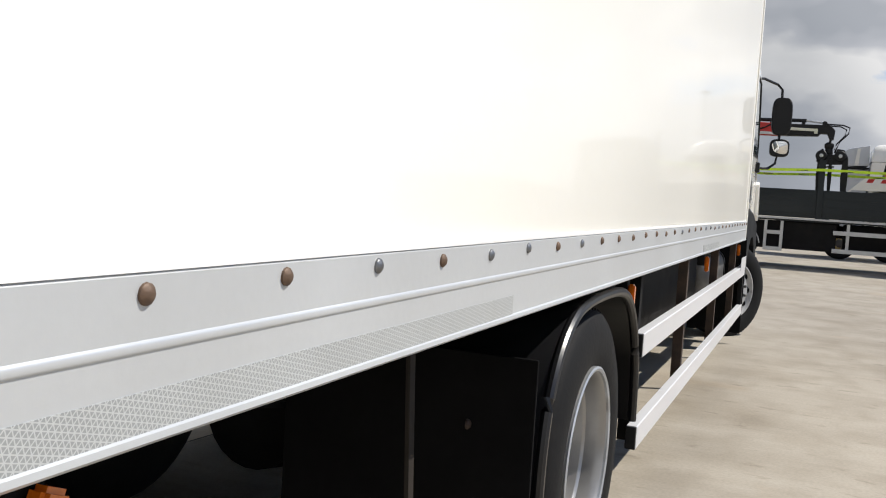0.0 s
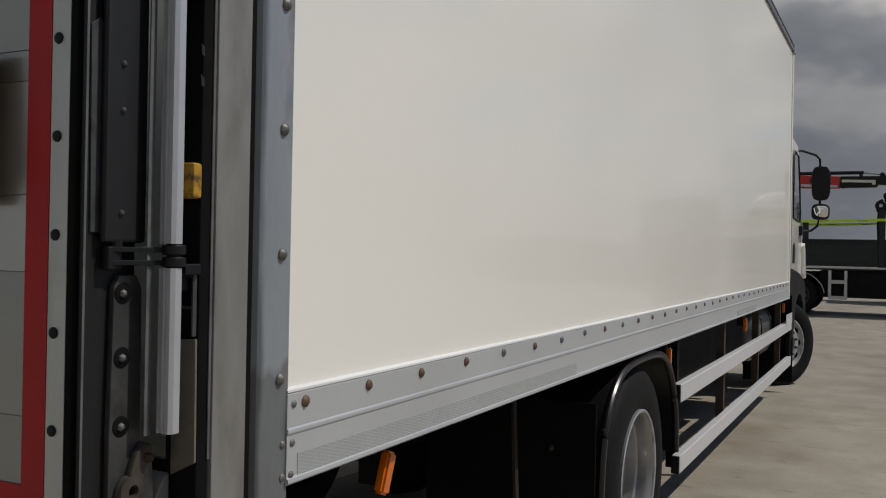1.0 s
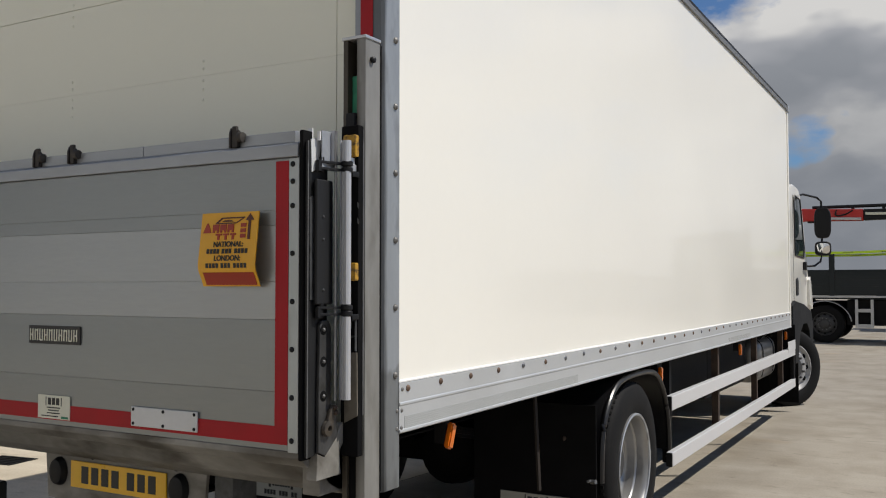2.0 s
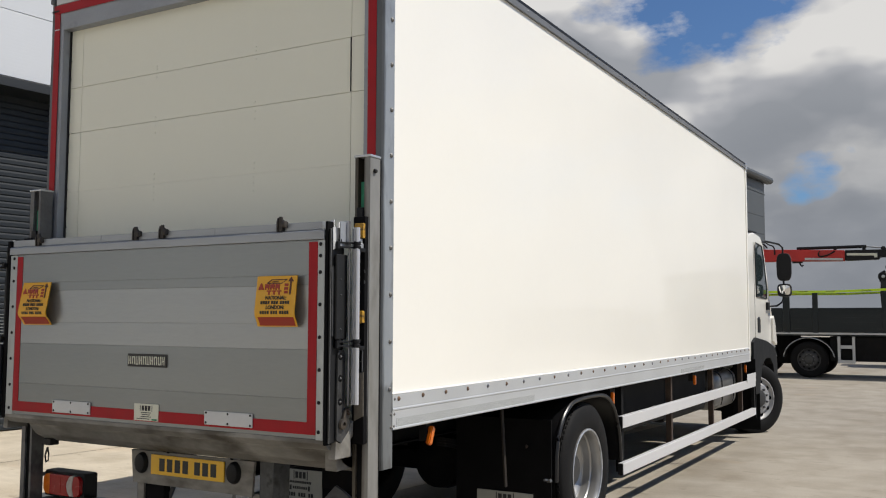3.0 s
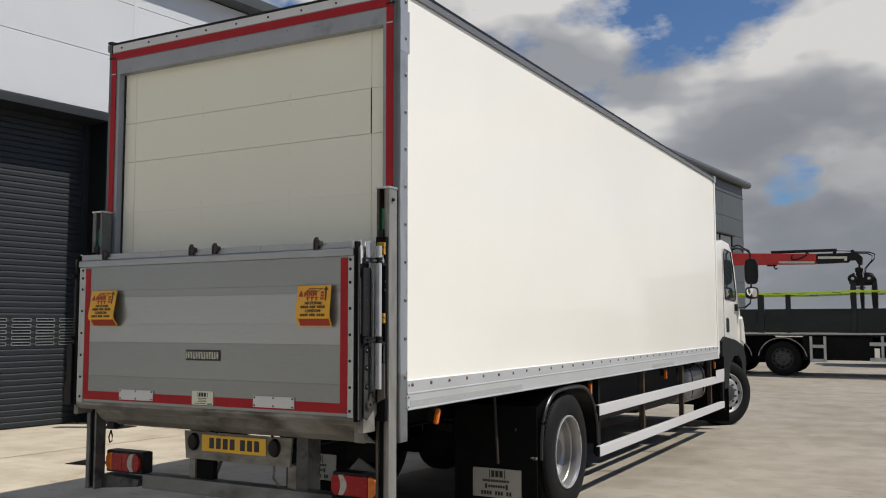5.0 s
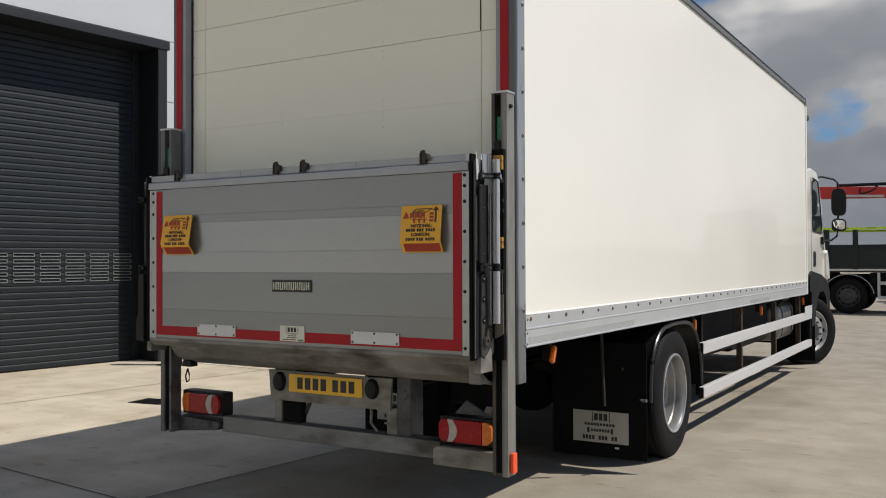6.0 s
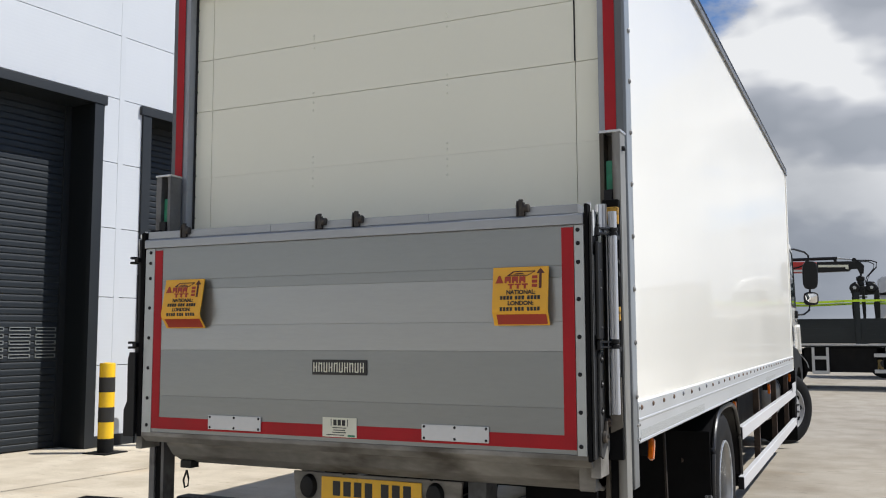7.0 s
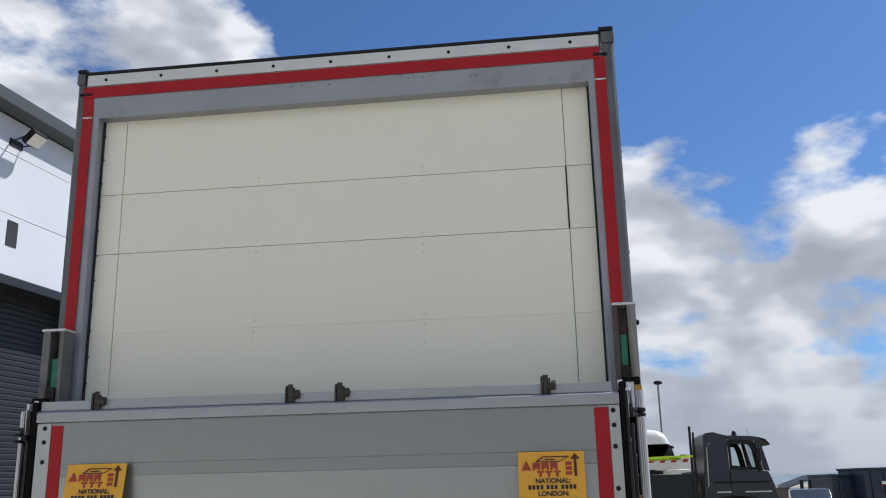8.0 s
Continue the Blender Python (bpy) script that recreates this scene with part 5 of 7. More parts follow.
for x0, x1, x2 in ((-0.385, -0.333, -0.19), (0.50, 0.56, 0.59)):
    bm = NB()
    box(bm, x0, x1 if x0 < 0 else x2, -0.012, 0.12, 0.50, 0.99, 0.005)
    part("bumper_leg", bm, DIRTY if x0 < 0 else HINGED, truck)
    if x0 < 0:
        bm = NB()
        pipe(bm, [(-0.152, 0.05, 0.70), (-0.225, 0.05, 0.55)], 0.013, 8)
        part("leg_strut", bm, HINGED, truck)
        bm = NB()
        box(bm, x1 + 0.002, x2, 0.0, 0.05, 0.555, 0.70, 0.004)
        part("leg_gusset", bm, BLACK, truck)
bm = NB()
box(bm, 0.43, 0.498, -0.008, 0.10, 0.555, 0.70, 0.004)
part("leg_gusset", bm, DIRTY, truck)
bm = NB()
box(bm, -0.78, 0.80, -0.05, 0.06, 0.460, 0.556, 0.008)
part("underrun_bar", bm, BARD, truck, "galvanised underrun bar")
bm = NB()
prism(bm, [(0.77, 0.435), (1.145, 0.435), (1.145, 0.535), (0.79, 0.535), (0.77, 0.515)], "y", -0.075, 0.05, 0.008)
part("bar_end", bm, DIRTY, truck)
bm = NB()
prism(bm, [(-1.145, 0.435), (-0.80, 0.47), (-0.77, 0.52), (-1.145, 0.535)], "y", -0.075, 0.05, 0.008)
part("bar_end", bm, HINGED, truck)
for s in (1, -1):
    bm = NB()
    box(bm, s * 0.79, s * 1.143, -0.038, 0.06, 0.545, 0.695, 0.012)
    lamp = part("tail_lamp", bm, CRANEB, truck, "red white and amber rear lamp cluster")
    # one long rounded lens in four colours, parted by curved lines
    def edge(x, bulge, n=9):
        return [(x + bulge * (1 - (2 * k / (n - 1) - 1) ** 2), 0.563 + 0.118 * k / (n - 1)) for k in range(n)]

    def cap_end(x, side, r):
        ring = [(x - side * r + side * r * math.cos(q), 0.563 + r - r * math.sin(q)) for q in [math.pi / 2 * (4 - k) / 4 for k in range(5)]]
        return ring + [(u, 1.244 - v) for u, v in reversed(ring)]

    for name, lens, lo, hi, depth in (("red_lens", LENSR, cap_end(0.800, -1, 0.034), edge(0.848, 0.016), 0.064), ("white_lens", LENSP, edge(0.8495, 0.016), edge(0.884, 0.030), 0.065),
                                      ("red_lens", LENSR, edge(0.8855, 0.030), edge(1.060, 0.0, 3), 0.066), ("amber_lens", LENSA, edge(1.0615, 0.0, 3), cap_end(1.118, 1, 0.040), 0.064)):
        bm = NB()
        prism(bm, [(s * u, v) for u, v in lo + hi[::-1]], "y", -depth, -0.0385, 0.004)
        part(name, bm, lens, lamp)
    bm = NB()
    box(bm, s * 0.960, s * 1.052, -0.0672, -0.0662, 0.578, 0.666, 0.0)
    part("lens_cell", bm, LENSR, lamp)
# hook and loop of wire at one end of the beam, air hose and registration label under the body
bm = NB()
box(bm, -1.01, -0.94, -0.16, -0.10, 0.862, 0.90, 0.004)
pipe(bm, [(-0.975, -0.15, 0.85), (-0.995, -0.15, 0.80), (-0.985, -0.15, 0.765), (-0.965, -0.15, 0.775), (-0.962, -0.15, 0.81), (-0.975, -0.15, 0.85)], 0.005, 6)
part("hook_bracket", bm, CRANEB, truck)
bm = NB()
pipe(bm, [(0.30, 0.02, 0.70), (0.32, 0.0, 0.66), (0.33, -0.02, 0.61), (0.36, 0.0, 0.56)], 0.008, 6)
part("hose", bm, DIRTY, truck)

# ---- chassis ----
for s in (1, -1):
    bm = NB()
    prism(bm, [(s * 0.36, 0.78), (s * 0.43, 0.78), (s * 0.43, 0.79), (s * 0.37, 0.79), (s * 0.37, 1.04), (s * 0.43, 1.04), (s * 0.43, 1.05), (s * 0.36, 1.05)], "y", 0.0, 10.2)
    part("chassis_rail", bm, CHASSIS, truck)
for y in (0.35, 1.5, 2.9, 4.4, 6.0, 7.5, 8.6):
    bm = NB()
    box(bm, -1.15, 1.15, y, y + 0.08, 1.035, 1.08)
    part("cross_bearer", bm, CHASSIS, truck)
    bm = NB()
    box(bm, -0.36, 0.36, y + 0.2, y + 0.28, 0.84, 1.0)
    part("cross_member", bm, CHASSIS, truck)
bm = NB()
box(bm, -0.95, 0.95, 2.69, 2.86, 0.39, 0.55, 0.03)
lathe(bm, [(0.06, -0.2), (0.20, -0.12), (0.22, 0.0), (0.20, 0.12), (0.06, 0.2)], pose(0, 2.775, 0.47, 90, 0, 0), 22)
part("rear_axle", bm, CHASSIS, truck)
bm = NB()
pipe(bm, [(0, 3.0, 0.55), (0, 8.0, 0.72)], 0.05, 12)
part("prop_shaft", bm, CHASSIS, truck)
for s in (1, -1):
    bm = NB()
    for k in range(3):
        strip(bm, [(1.95, 0.75 - 0.02 * k), (2.4, 0.66 - 0.02 * k), (2.775, 0.63 - 0.02 * k), (3.15, 0.66 - 0.02 * k), (3.6, 0.75 - 0.02 * k)], 0.018, "x", s * 0.40, s * 0.48)
    part("leaf_spring", bm, CHASSIS, truck)
# dark sheet behind the tail lift, battery box, air tanks, silver tank
# the sheet is added to stand in for the dark wheels and chassis beyond
bm = NB()
box(bm, 0.66, 1.0, 0.30, 0.33, 0.70, 1.03)
part("splash_sheet", bm, CHASSIS, truck)
bm = NB()
prism(bm, [(0.66, 0.64), (0.74, 0.66), (0.82, 0.74), (0.86, 0.72), (0.98, 0.65)], "y", 0.20, 0.22)
part("pale_bracket", bm, GALVD, truck)
bm = NB()
box(bm, 0.70, 1.12, 7.30, 8.36, 0.52, 0.985, 0.13, 6)
tank = part("silver_tank", bm, TANKS, truck, "rounded silver tank under the body")
for y in (7.48, 8.10):
    bm = NB()
    strip(bm, [(0.84, 0.986), (0.99, 0.986), (1.06, 0.966), (1.104, 0.92), (1.121, 0.85), (1.121, 0.66), (1.104, 0.585)], 0.005, "y", y, y + 0.04)
    part("tank_strap", bm, CHASSIS, tank)
bm = NB()
pipe(bm, [(1.00, 7.70, 0.97), (1.05, 7.64, 1.01), (1.0, 7.60, 1.04)], 0.05, 12)
part("filler_neck", bm, CHASSIS, tank)
bm = NB()
box(bm, 0.50, 1.02, 3.75, 5.45, 0.60, 1.03, 0.03)
part("battery_box", bm, CHASSIS, truck)
bm = NB()
box(bm, 0.50, 1.00, 5.50, 7.22, 0.55, 1.03, 0.05)
part("fuel_tank", bm, CHASSIS, truck)
# unseen block added on the left to darken the ground under the body
bm = NB()
box(bm, -1.14, -0.55, 3.62, 8.62, 0.30, 1.03, 0.06)
part("side_locker", bm, CHASSIS, truck)
# hanging straps between rear post and wheel
bm = NB()
prism(bm, [(1.74, 1.06), (1.77, 1.06), (1.83, 0.50), (1.80, 0.50)], "x", 1.0, 1.012, 0.002)
part("hanger", bm, HANGER, truck)
pieces("bolt", screw_mesh("hanger_bolt", 0.014, 0.012, RUSTY, 8), truck, [Matrix.Translation((1.056, 2.03, 0.74)) @ TO_X])


# ---- wheels ----
def tyre_profile(r, w):
    ri = 0.59 * r
    g = []
    for k, h in enumerate((0.2, 0.4, 0.6, 0.8)):
        g += [(r, -w * h + 0.010), (r - 0.012, -w * h + 0.006), (r - 0.012, -w * h - 0.006), (r, -w * h - 0.010)]
    return [(ri, -0.025), (ri + 0.02, -0.008), (0.74 * r, 0.004), (0.86 * r, 0.003), (0.94 * r, -0.010), (0.975 * r, -0.022), (r - 0.003, -0.040)] + g + \
           [(r - 0.003, -w + 0.040), (0.975 * r, -w + 0.022), (0.94 * r, -w + 0.010), (0.86 * r, -w - 0.003), (0.74 * r, -w - 0.004), (ri + 0.02, -w + 0.008), (ri, -w + 0.025)]


def wheel(parent, m, r, w, dished, rim_mat=None):
    """A lorry wheel whose outer face looks along the local z axis of the pose m."""
    b = NB()
    lathe(b, tyre_profile(r, w), m, 56, closed=True)
    # shoulder lugs
    for k in range(72):
        a = 2 * math.pi * k / 72
        q = m @ pose(math.cos(a) * (r - 0.012), math.sin(a) * (r - 0.012), -0.040, 0, 0, math.degrees(a))
        bmesh.ops.create_cube(b, size=1.0, matrix=q @ Matrix.Diagonal((0.021, 0.020, 0.020, 1)))
    tyre = part("wheel", b, RUBBER, parent, "black lorry tyre on a silver steel wheel")
    rim = rim_mat or RIM
    ri = 0.59 * r
    b = NB()
    if dished:
        lathe(b, [(ri + 0.014, -0.020), (ri + 0.012, -0.006), (ri, -0.004), (ri - 0.010, -0.018), (ri - 0.014, -0.045), (ri - 0.014, -0.080), (ri - 0.020, -0.086), (ri - 0.024, -0.092), (ri - 0.026, -0.135), (ri - 0.034, -0.150), (ri - 0.046, -0.156), (ri - 0.060, -0.172), (ri - 0.085, -0.192), (ri - 0.12, -0.205), (ri - 0.12, -0.215), (ri, -0.215)], m, 48, closed=True)
        dish = NB()
        lathe(dish, [(ri - 0.118, -0.206), (0.15, -0.206), (0.13, -0.200), (0.12, -0.12), (0.10, -0.105), (0.02, -0.10)], m, 48)
        d, rn = -0.205, 0.148
    else:
        lathe(b, [(ri + 0.014, -0.020), (ri + 0.012, -0.006), (ri, -0.004), (ri - 0.012, -0.022), (ri - 0.035, -0.045), (ri - 0.06, -0.03), (0.20, 0.0), (0.16, 0.004), (0.13, 0.004), (0.13, -0.2), (ri, -0.2)], m, 48, closed=True)
        dish = NB()
        lathe(dish, [(0.129, -0.05), (0.129, 0.003), (0.118, 0.020), (0.09, 0.030), (0.02, 0.032)], m, 32)
        d, rn = 0.004, 0.15
    part("rim", b, rim, tyre)
    part("wheel_disc" if dished else "hub", dish, DISC, tyre)
    if dished:
        b = NB()
        lathe(b, [(ri + 0.011, -0.010), (ri + 0.013, -0.001), (ri + 0.006, 0.003), (ri - 0.003, -0.001), (ri - 0.004, -0.010)], m, 48, closed=True)
        part("rim_lip", b, GALV, tyre)
    nut = finish("wheel_nut", lathe(NB(), [(0.016, 0), (0.016, 0.022), (0.010, 0.034)], Matrix(), 8), STEELS)
    pieces("nut", nut, tyre, [m @ pose(rn * math.cos(2 * math.pi * k / 10), rn * math.sin(2 * math.pi * k / 10), d) for k in range(10)])
    hole = finish("hand_hole", lathe(NB(), [(0.031, 0), (0.031, 0.004)], Matrix(), 14), BLACK)
    hr = ri - 0.055
    hd = -0.0285
    if dished:
        hr, hd = ri - 0.098, -0.1995
    pieces("hand_hole", hole, tyre, [m @ pose(hr * math.cos(2 * math.pi * (k + 0.5) / 10), hr * math.sin(2 * math.pi * (k + 0.5) / 10), hd) for k in range(10)])
    return tyre


WR, WZ = 0.494, 0.486
for s in (1, -1):
    turn = TO_X if s > 0 else TO_MX
    wheel(truck, Matrix.Translation((s * 1.215, 2.775, WZ)) @ turn, WR, 0.27, True)
    b = NB()
    lathe(b, tyre_profile(WR, 0.27), Matrix.Translation((s * 0.90, 2.775, WZ)) @ turn, 40, closed=True)
    part("inner_tyre", b, RUBBER, truck)
    wheel(truck, pose(s * 0.96, 9.92, WZ, 0, 0, -35) @ Matrix.Translation((s * 0.17, 0, 0)) @ turn, WR, 0.29, False, RIMF)
    b = NB()
    box(b, s * 0.70, s * 1.22, 9.29, 9.302, 0.11, 0.86, 0.004)
    part("front_mudflap", b, BLACK, truck, "black rubber flap behind the front wheel")
    # rear mudguard: bent sheet with a rolled lip
    arc = [(2.135, 0.50), (2.145, 0.66), (2.185, 0.80), (2.275, 0.92), (2.41, 0.995), (2.57, 1.02), (2.80, 1.026), (3.02, 1.018), (3.18, 0.985), (3.31, 0.90), (3.40, 0.78), (3.45, 0.64), (3.465, 0.47)]
    arc = smooth_line(arc, 4)
    b = NB()
    strip(b, arc, 0.010, "x", s * 0.62, s * 1.225)
    guard = part("mudguard", b, GUARDB, truck, "glossy black plastic mudguard")
    b = NB()
    pipe(b, [(s * 1.225, y, z) for y, z in arc], 0.017, 10)
    part("guard_lip", b, GUARDB, guard)
    b = NB()
    box(b, s * 0.50, s * 1.225, 2.06, 2.072, 0.09, 0.92, 0.004)
    flap = part("mudflap", b, BLACK, truck, "black mudflap with a pale dealer sign")
    b = NB()
    box(b, s * 0.67, s * 1.093, 2.050, 2.059, 0.195, 0.422, 0.003)
    sign = part("flap_sign", b, pbr("flap_sign_silver", (0.40, 0.40, 0.36), 0.45, 0.2, var=0.08, scale=6, fine=40), flap)
    lo = min(s * 0.67, s * 1.093)
    marks = [(0.165 + 0.036 * k, 0.192 + 0.036 * k, 0.355, 0.405) for k in range(3)] + [(x, x + 0.006, 0.345, 0.415) for x in (0.148, 0.278)]
    marks += [(0.09 + 0.0235 * k, 0.108 + 0.0235 * k, 0.316, 0.334) for k in range(10)] + [(0.14 + 0.021 * k, 0.155 + 0.021 * k, 0.272, 0.292) for k in range(7)]
    marks += [(k, k + 0.018, 0.262, 0.300) for k in (0.11, 0.29)] + [(0.075 + 0.0245 * k, 0.093 + 0.0245 * k, 0.215, 0.245) for k in range(11) if k not in (4, 8)]
    bars("print_bar", [(lo + p, lo + q, 2.0475, 2.0495, z0, z1) for p, q, z0, z1 in marks], INK, sign)
    b = NB()
    box(b, s * 0.99, s * 1.02, 2.05, 2.058, 0.160, 0.172)
    part("flap_clip", b, EDGEW, flap)
    b = NB()
    pipe(b, [(s * 1.20, 2.05, 0.52), (s * 1.23, 2.04, 0.525)], 0.012, 8)
    pipe(b, [(s * 1.20, 2.05, 0.525), (s * 1.205, 1.99, 0.535)], 0.008, 8)
    part("guard_clip", b, STEELS, guard)

# ---- side guards ----
for s in (1, -1):
    for z0, z1, y1 in ((0.722, 0.818, 8.88), (0.352, 0.446, 8.86)):
        b = NB()
        prism(b, [(s * 1.205, z0), (s * 1.242, z0), (s * 1.246, z0 + 0.004), (s * 1.246, z1 - 0.004), (s * 1.242, z1), (s * 1.205, z1), (s * 1.205, z1 - 0.004), (s * 1.240, z1 - 0.004), (s * 1.240, z0 + 0.004), (s * 1.205, z0 + 0.004)], "y", 3.475, y1)
        rl = part("guard_rail", b, RAILP, truck, "pale grey painted side guard rail")
        b = NB()
        box(b, s * 1.204, s * 1.2445, 3.462, 3.474, z0 + 0.002, z1 - 0.002, 0.003)
        part("end_cap", b, CRANEB, rl)
    b = NB()
    box(b, s * 1.2465, s * 1.250, 8.34, 8.88, 0.79, 0.905, 0.001)
    part("guard_upstand", b, RAILP, truck)
    b = NB()
    box(b, s * 1.20, s * 1.239, 8.80, 8.875, 0.36, 0.80, 0.003)
    part("guard_end_post", b, CHASSIS, truck)
    for y in (3.57, 5.02, 6.68, 8.22):
        b = NB()
        box(b, s * 1.150, s * 1.203, y, y + 0.010, 0.36, 1.07, 0.002)
        box(b, s * 1.195, s * 1.203, y + 0.010, y + 0.05, 0.36, 1.07, 0.002)
        part("guard_bracket", b, RUSTY if s > 0 and y > 4 else CHASSIS, truck)
    for y, t in ((0.497, -22), (3.335, -4), (5.885, 0), (8.43, 0)):
        b = NB()
        m = Matrix.Translation((s * 1.21, y, 0.988 if y < 1 else 0.972)) @ pose(0, 0, 0, t, 0, 0)
        vs = bmesh.ops.create_cube(b, size=1.0, matrix=m @ Matrix.Diagonal((0.026, 0.036, 0.098, 1)))["verts"]
        bmesh.ops.bevel(b, geom=list({e for q in vs for e in q.link_edges}), offset=0.006, segments=2, affect="EDGES")
        part("side_marker", b, LENSA, truck, "amber side marker lamp")
        b = NB()
        box(b, s * 1.150, s * 1.196, y - 0.02, y + 0.025, 0.96, 1.07, 0.003)
        part("marker_bracket", b, CHASSIS, truck)

# ---- cab ----
prof = [(8.84, 1.16), (8.80, 1.35), (8.80, 2.62), (8.90, 2.74), (9.30, 2.80), (9.75, 2.78), (9.92, 2.70), (10.12, 2.42), (10.32, 2.02), (10.45, 1.80), (10.66, 1.45), (10.74, 1.25), (10.72, 0.95), (10.66, 0.50), (10.50, 0.45), (10.46, 0.95), (10.30, 1.10), (9.95, 1.16), (9.60, 1.12), (9.40, 1.0), (9.30, 0.95), (8.95, 1.05)]
bm = NB()
prism(bm, prof, "x", -1.19, 1.19, 0.03)
cabp = part("cab", bm, CABW, truck, "white cab-over lorry cab")
for s in (1, -1):
    b = NB()
    prism(b, [(9.34, 1.92), (9.30, 2.60), (9.36, 2.66), (9.80, 2.64), (9.93, 2.44), (10.12, 2.04), (10.08, 1.90)], "x", s * 1.188, s * 1.196, 0.003)
    part("side_window", b, GLASS, cabp)
    b = NB()
    pipe(b, [(s * 1.196, y, z) for y, z in ((9.34, 1.92), (9.30, 2.60), (9.36, 2.66), (9.80, 2.64), (9.93, 2.44), (10.12, 2.04), (10.08, 1.90), (9.34, 1.92))], 0.010, 6)
    part("window_seal", b, CRANEB, cabp)
    b = NB()
    prism(b, [(9.24, 1.32), (9.22, 2.66), (9.236, 2.66), (9.256, 1.32)], "x", s * 1.1895, s * 1.192)
    prism(b, [(9.24, 1.32), (10.2, 1.26), (10.2, 1.275), (9.24, 1.335)], "x", s * 1.1895, s * 1.192)
    part("door_gap", b, INK, cabp)
    b = NB()
    prism(b, [(9.40, 1.42), (9.40, 1.62), (9.50, 1.64), (9.58, 1.60), (9.58, 1.42)], "x", s * 1.19, s * 1.20, 0.004)
    part("door_handle", b, CRANEB, cabp)
    # dark wheel arch and step
    b = NB()
    arch = [(8.92, 0.60), (8.90, 0.95), (8.92, 1.30), (9.12, 1.36), (9.9, 1.30), (10.50, 1.20), (10.66, 1.02), (10.68, 0.40), (10.50, 0.38), (10.46, 0.70), (10.32, 0.95), (10.10, 1.05), (9.75, 1.05), (9.50, 0.95), (9.36, 0.75), (9.30, 0.60)]
    prism(b, arch, "x", s * 1.10, s * 1.225, 0.012)
    part("wheel_arch", b, PLASTIC, cabp, "dark grey plastic wheel arch")
    b = NB()
    box(b, s * 0.95, s * 1.245, 8.89, 8.915, 0.30, 1.08, 0.004)
    part("arch_flap", b, BLACK, cabp)
    b = NB()
    prism(b, [(10.42, 1.28), (10.40, 1.62), (10.48, 1.66), (10.58, 1.55), (10.68, 1.30), (10.68, 1.22)], "x", s * 1.16, s * 1.225, 0.012)
    part("corner_deflector", b, CABW, cabp)
    # mirrors
    b = NB()
    pipe(b, [(s * 1.15, 9.86, 2.70), (s * 1.20, 10.08, 2.735), (s * 1.33, 10.37, 2.71), (s * 1.38, 10.40, 2.66), (s * 1.385, 10.40, 2.45), (s * 1.385, 10.40, 1.98), (s * 1.365, 10.38, 1.86), (s * 1.30, 10.30, 1.80), (s * 1.19, 10.10, 1.79)], 0.014, 10)
    box(b, s * 1.17, s * 1.23, 10.04, 10.15, 1.74, 1.85, 0.012)
    part("mirror_arm", b, CRANEB, cabp)
    for hz, w, h, nm in ((2.37, 0.105, 0.205, "mirror"), (2.03, 0.102, 0.096, "wide_mirror")):
        b = NB()
        ring = [(w * math.copysign(abs(math.cos(a)) ** 0.55, math.cos(a)), h * math.copysign(abs(math.sin(a)) ** 0.55, math.sin(a))) for a in [2 * math.pi * k / 28 for k in range(28)]]
        loops = []
        for y, f in ((-0.050, 0.90), (-0.040, 0.98), (0.0, 1.0), (0.045, 0.90), (0.062, 0.70)):
            loops.append([b.verts.new((u * f, y, v * f)) for u, v in ring])
        for p, q in zip(loops, loops[1:]):
            for k in range(28):
                b.faces.new((p[k], p[(k + 1) % 28], q[(k + 1) % 28], q[k]))
        b.faces.new(loops[0])
        b.faces.new(loops[-1][::-1])
        bmesh.ops.recalc_face_normals(b, faces=b.faces)
        bmesh.ops.transform(b, matrix=pose(s * 1.395, 10.405, hz, 0, 0, 8 * s), verts=b.verts)
        mir = part(nm, b, CRANEB, cabp, "black cab mirror housing")
    b = NB()
    # convex wide-angle glass
    tip = b.verts.new((0, -0.016, 0))
    rings = [[b.verts.new((0.082 * f * u, -0.016 + 0.016 * f * f, 0.072 * f * v)) for u, v in [(math.copysign(abs(math.cos(q)) ** 0.6, math.cos(q)), math.copysign(abs(math.sin(q)) ** 0.6, math.sin(q))) for q in [2 * math.pi * k / 24 for k in range(24)]]] for f in (0.3, 0.55, 0.8, 1.0)]
    for k in range(24):
        b.faces.new((tip, rings[0][k], rings[0][(k + 1) % 24]))
        for p, q in zip(rings, rings[1:]):
            b.faces.new((p[k], q[k], q[(k + 1) % 24], p[(k + 1) % 24]))
    bmesh.ops.recalc_face_normals(b, faces=b.faces)
    bmesh.ops.transform(b, matrix=pose(s * 1.395, 10.405, 2.03, 0, 0, 8 * s) @ pose(0, -0.054, 0, 8, 0, -6 * s), verts=b.verts)
    part("mirror_glass", b, MIRROR, mir)
bm = NB()
prism(bm, [(9.97, 2.68), (10.36, 1.96), (10.375, 1.97), (9.985, 2.69)], "x", -1.08, 1.08)
part("windscreen", bm, GLASS, cabp)
bm = NB()
box(bm, -1.0, 1.0, 9.45, 9.55, 0.32, 0.45, 0.02)
box(bm, -1.0, 1.0, 9.86, 9.98, 0.40, 0.52, 0.02)
part("front_axle", bm, CHASSIS, truck)
bm = NB()
box(bm, -0.75, 0.75, 8.62, 9.3, 0.62, 1.1, 0.05)
part("engine", bm, CHASSIS, truck)
bm = NB()
box(bm, -1.15, 1.15, 10.50, 10.72, 0.32, 0.85, 0.05)
part("front_bumper", bm, PLASTIC, truck)


# ---- dark dropside lorry with a folded crane ----
crane = thing("crane_lorry", 0, 23.4, 0, "dark grey dropside lorry with a folded red loader crane", "lorry")
bm = NB()
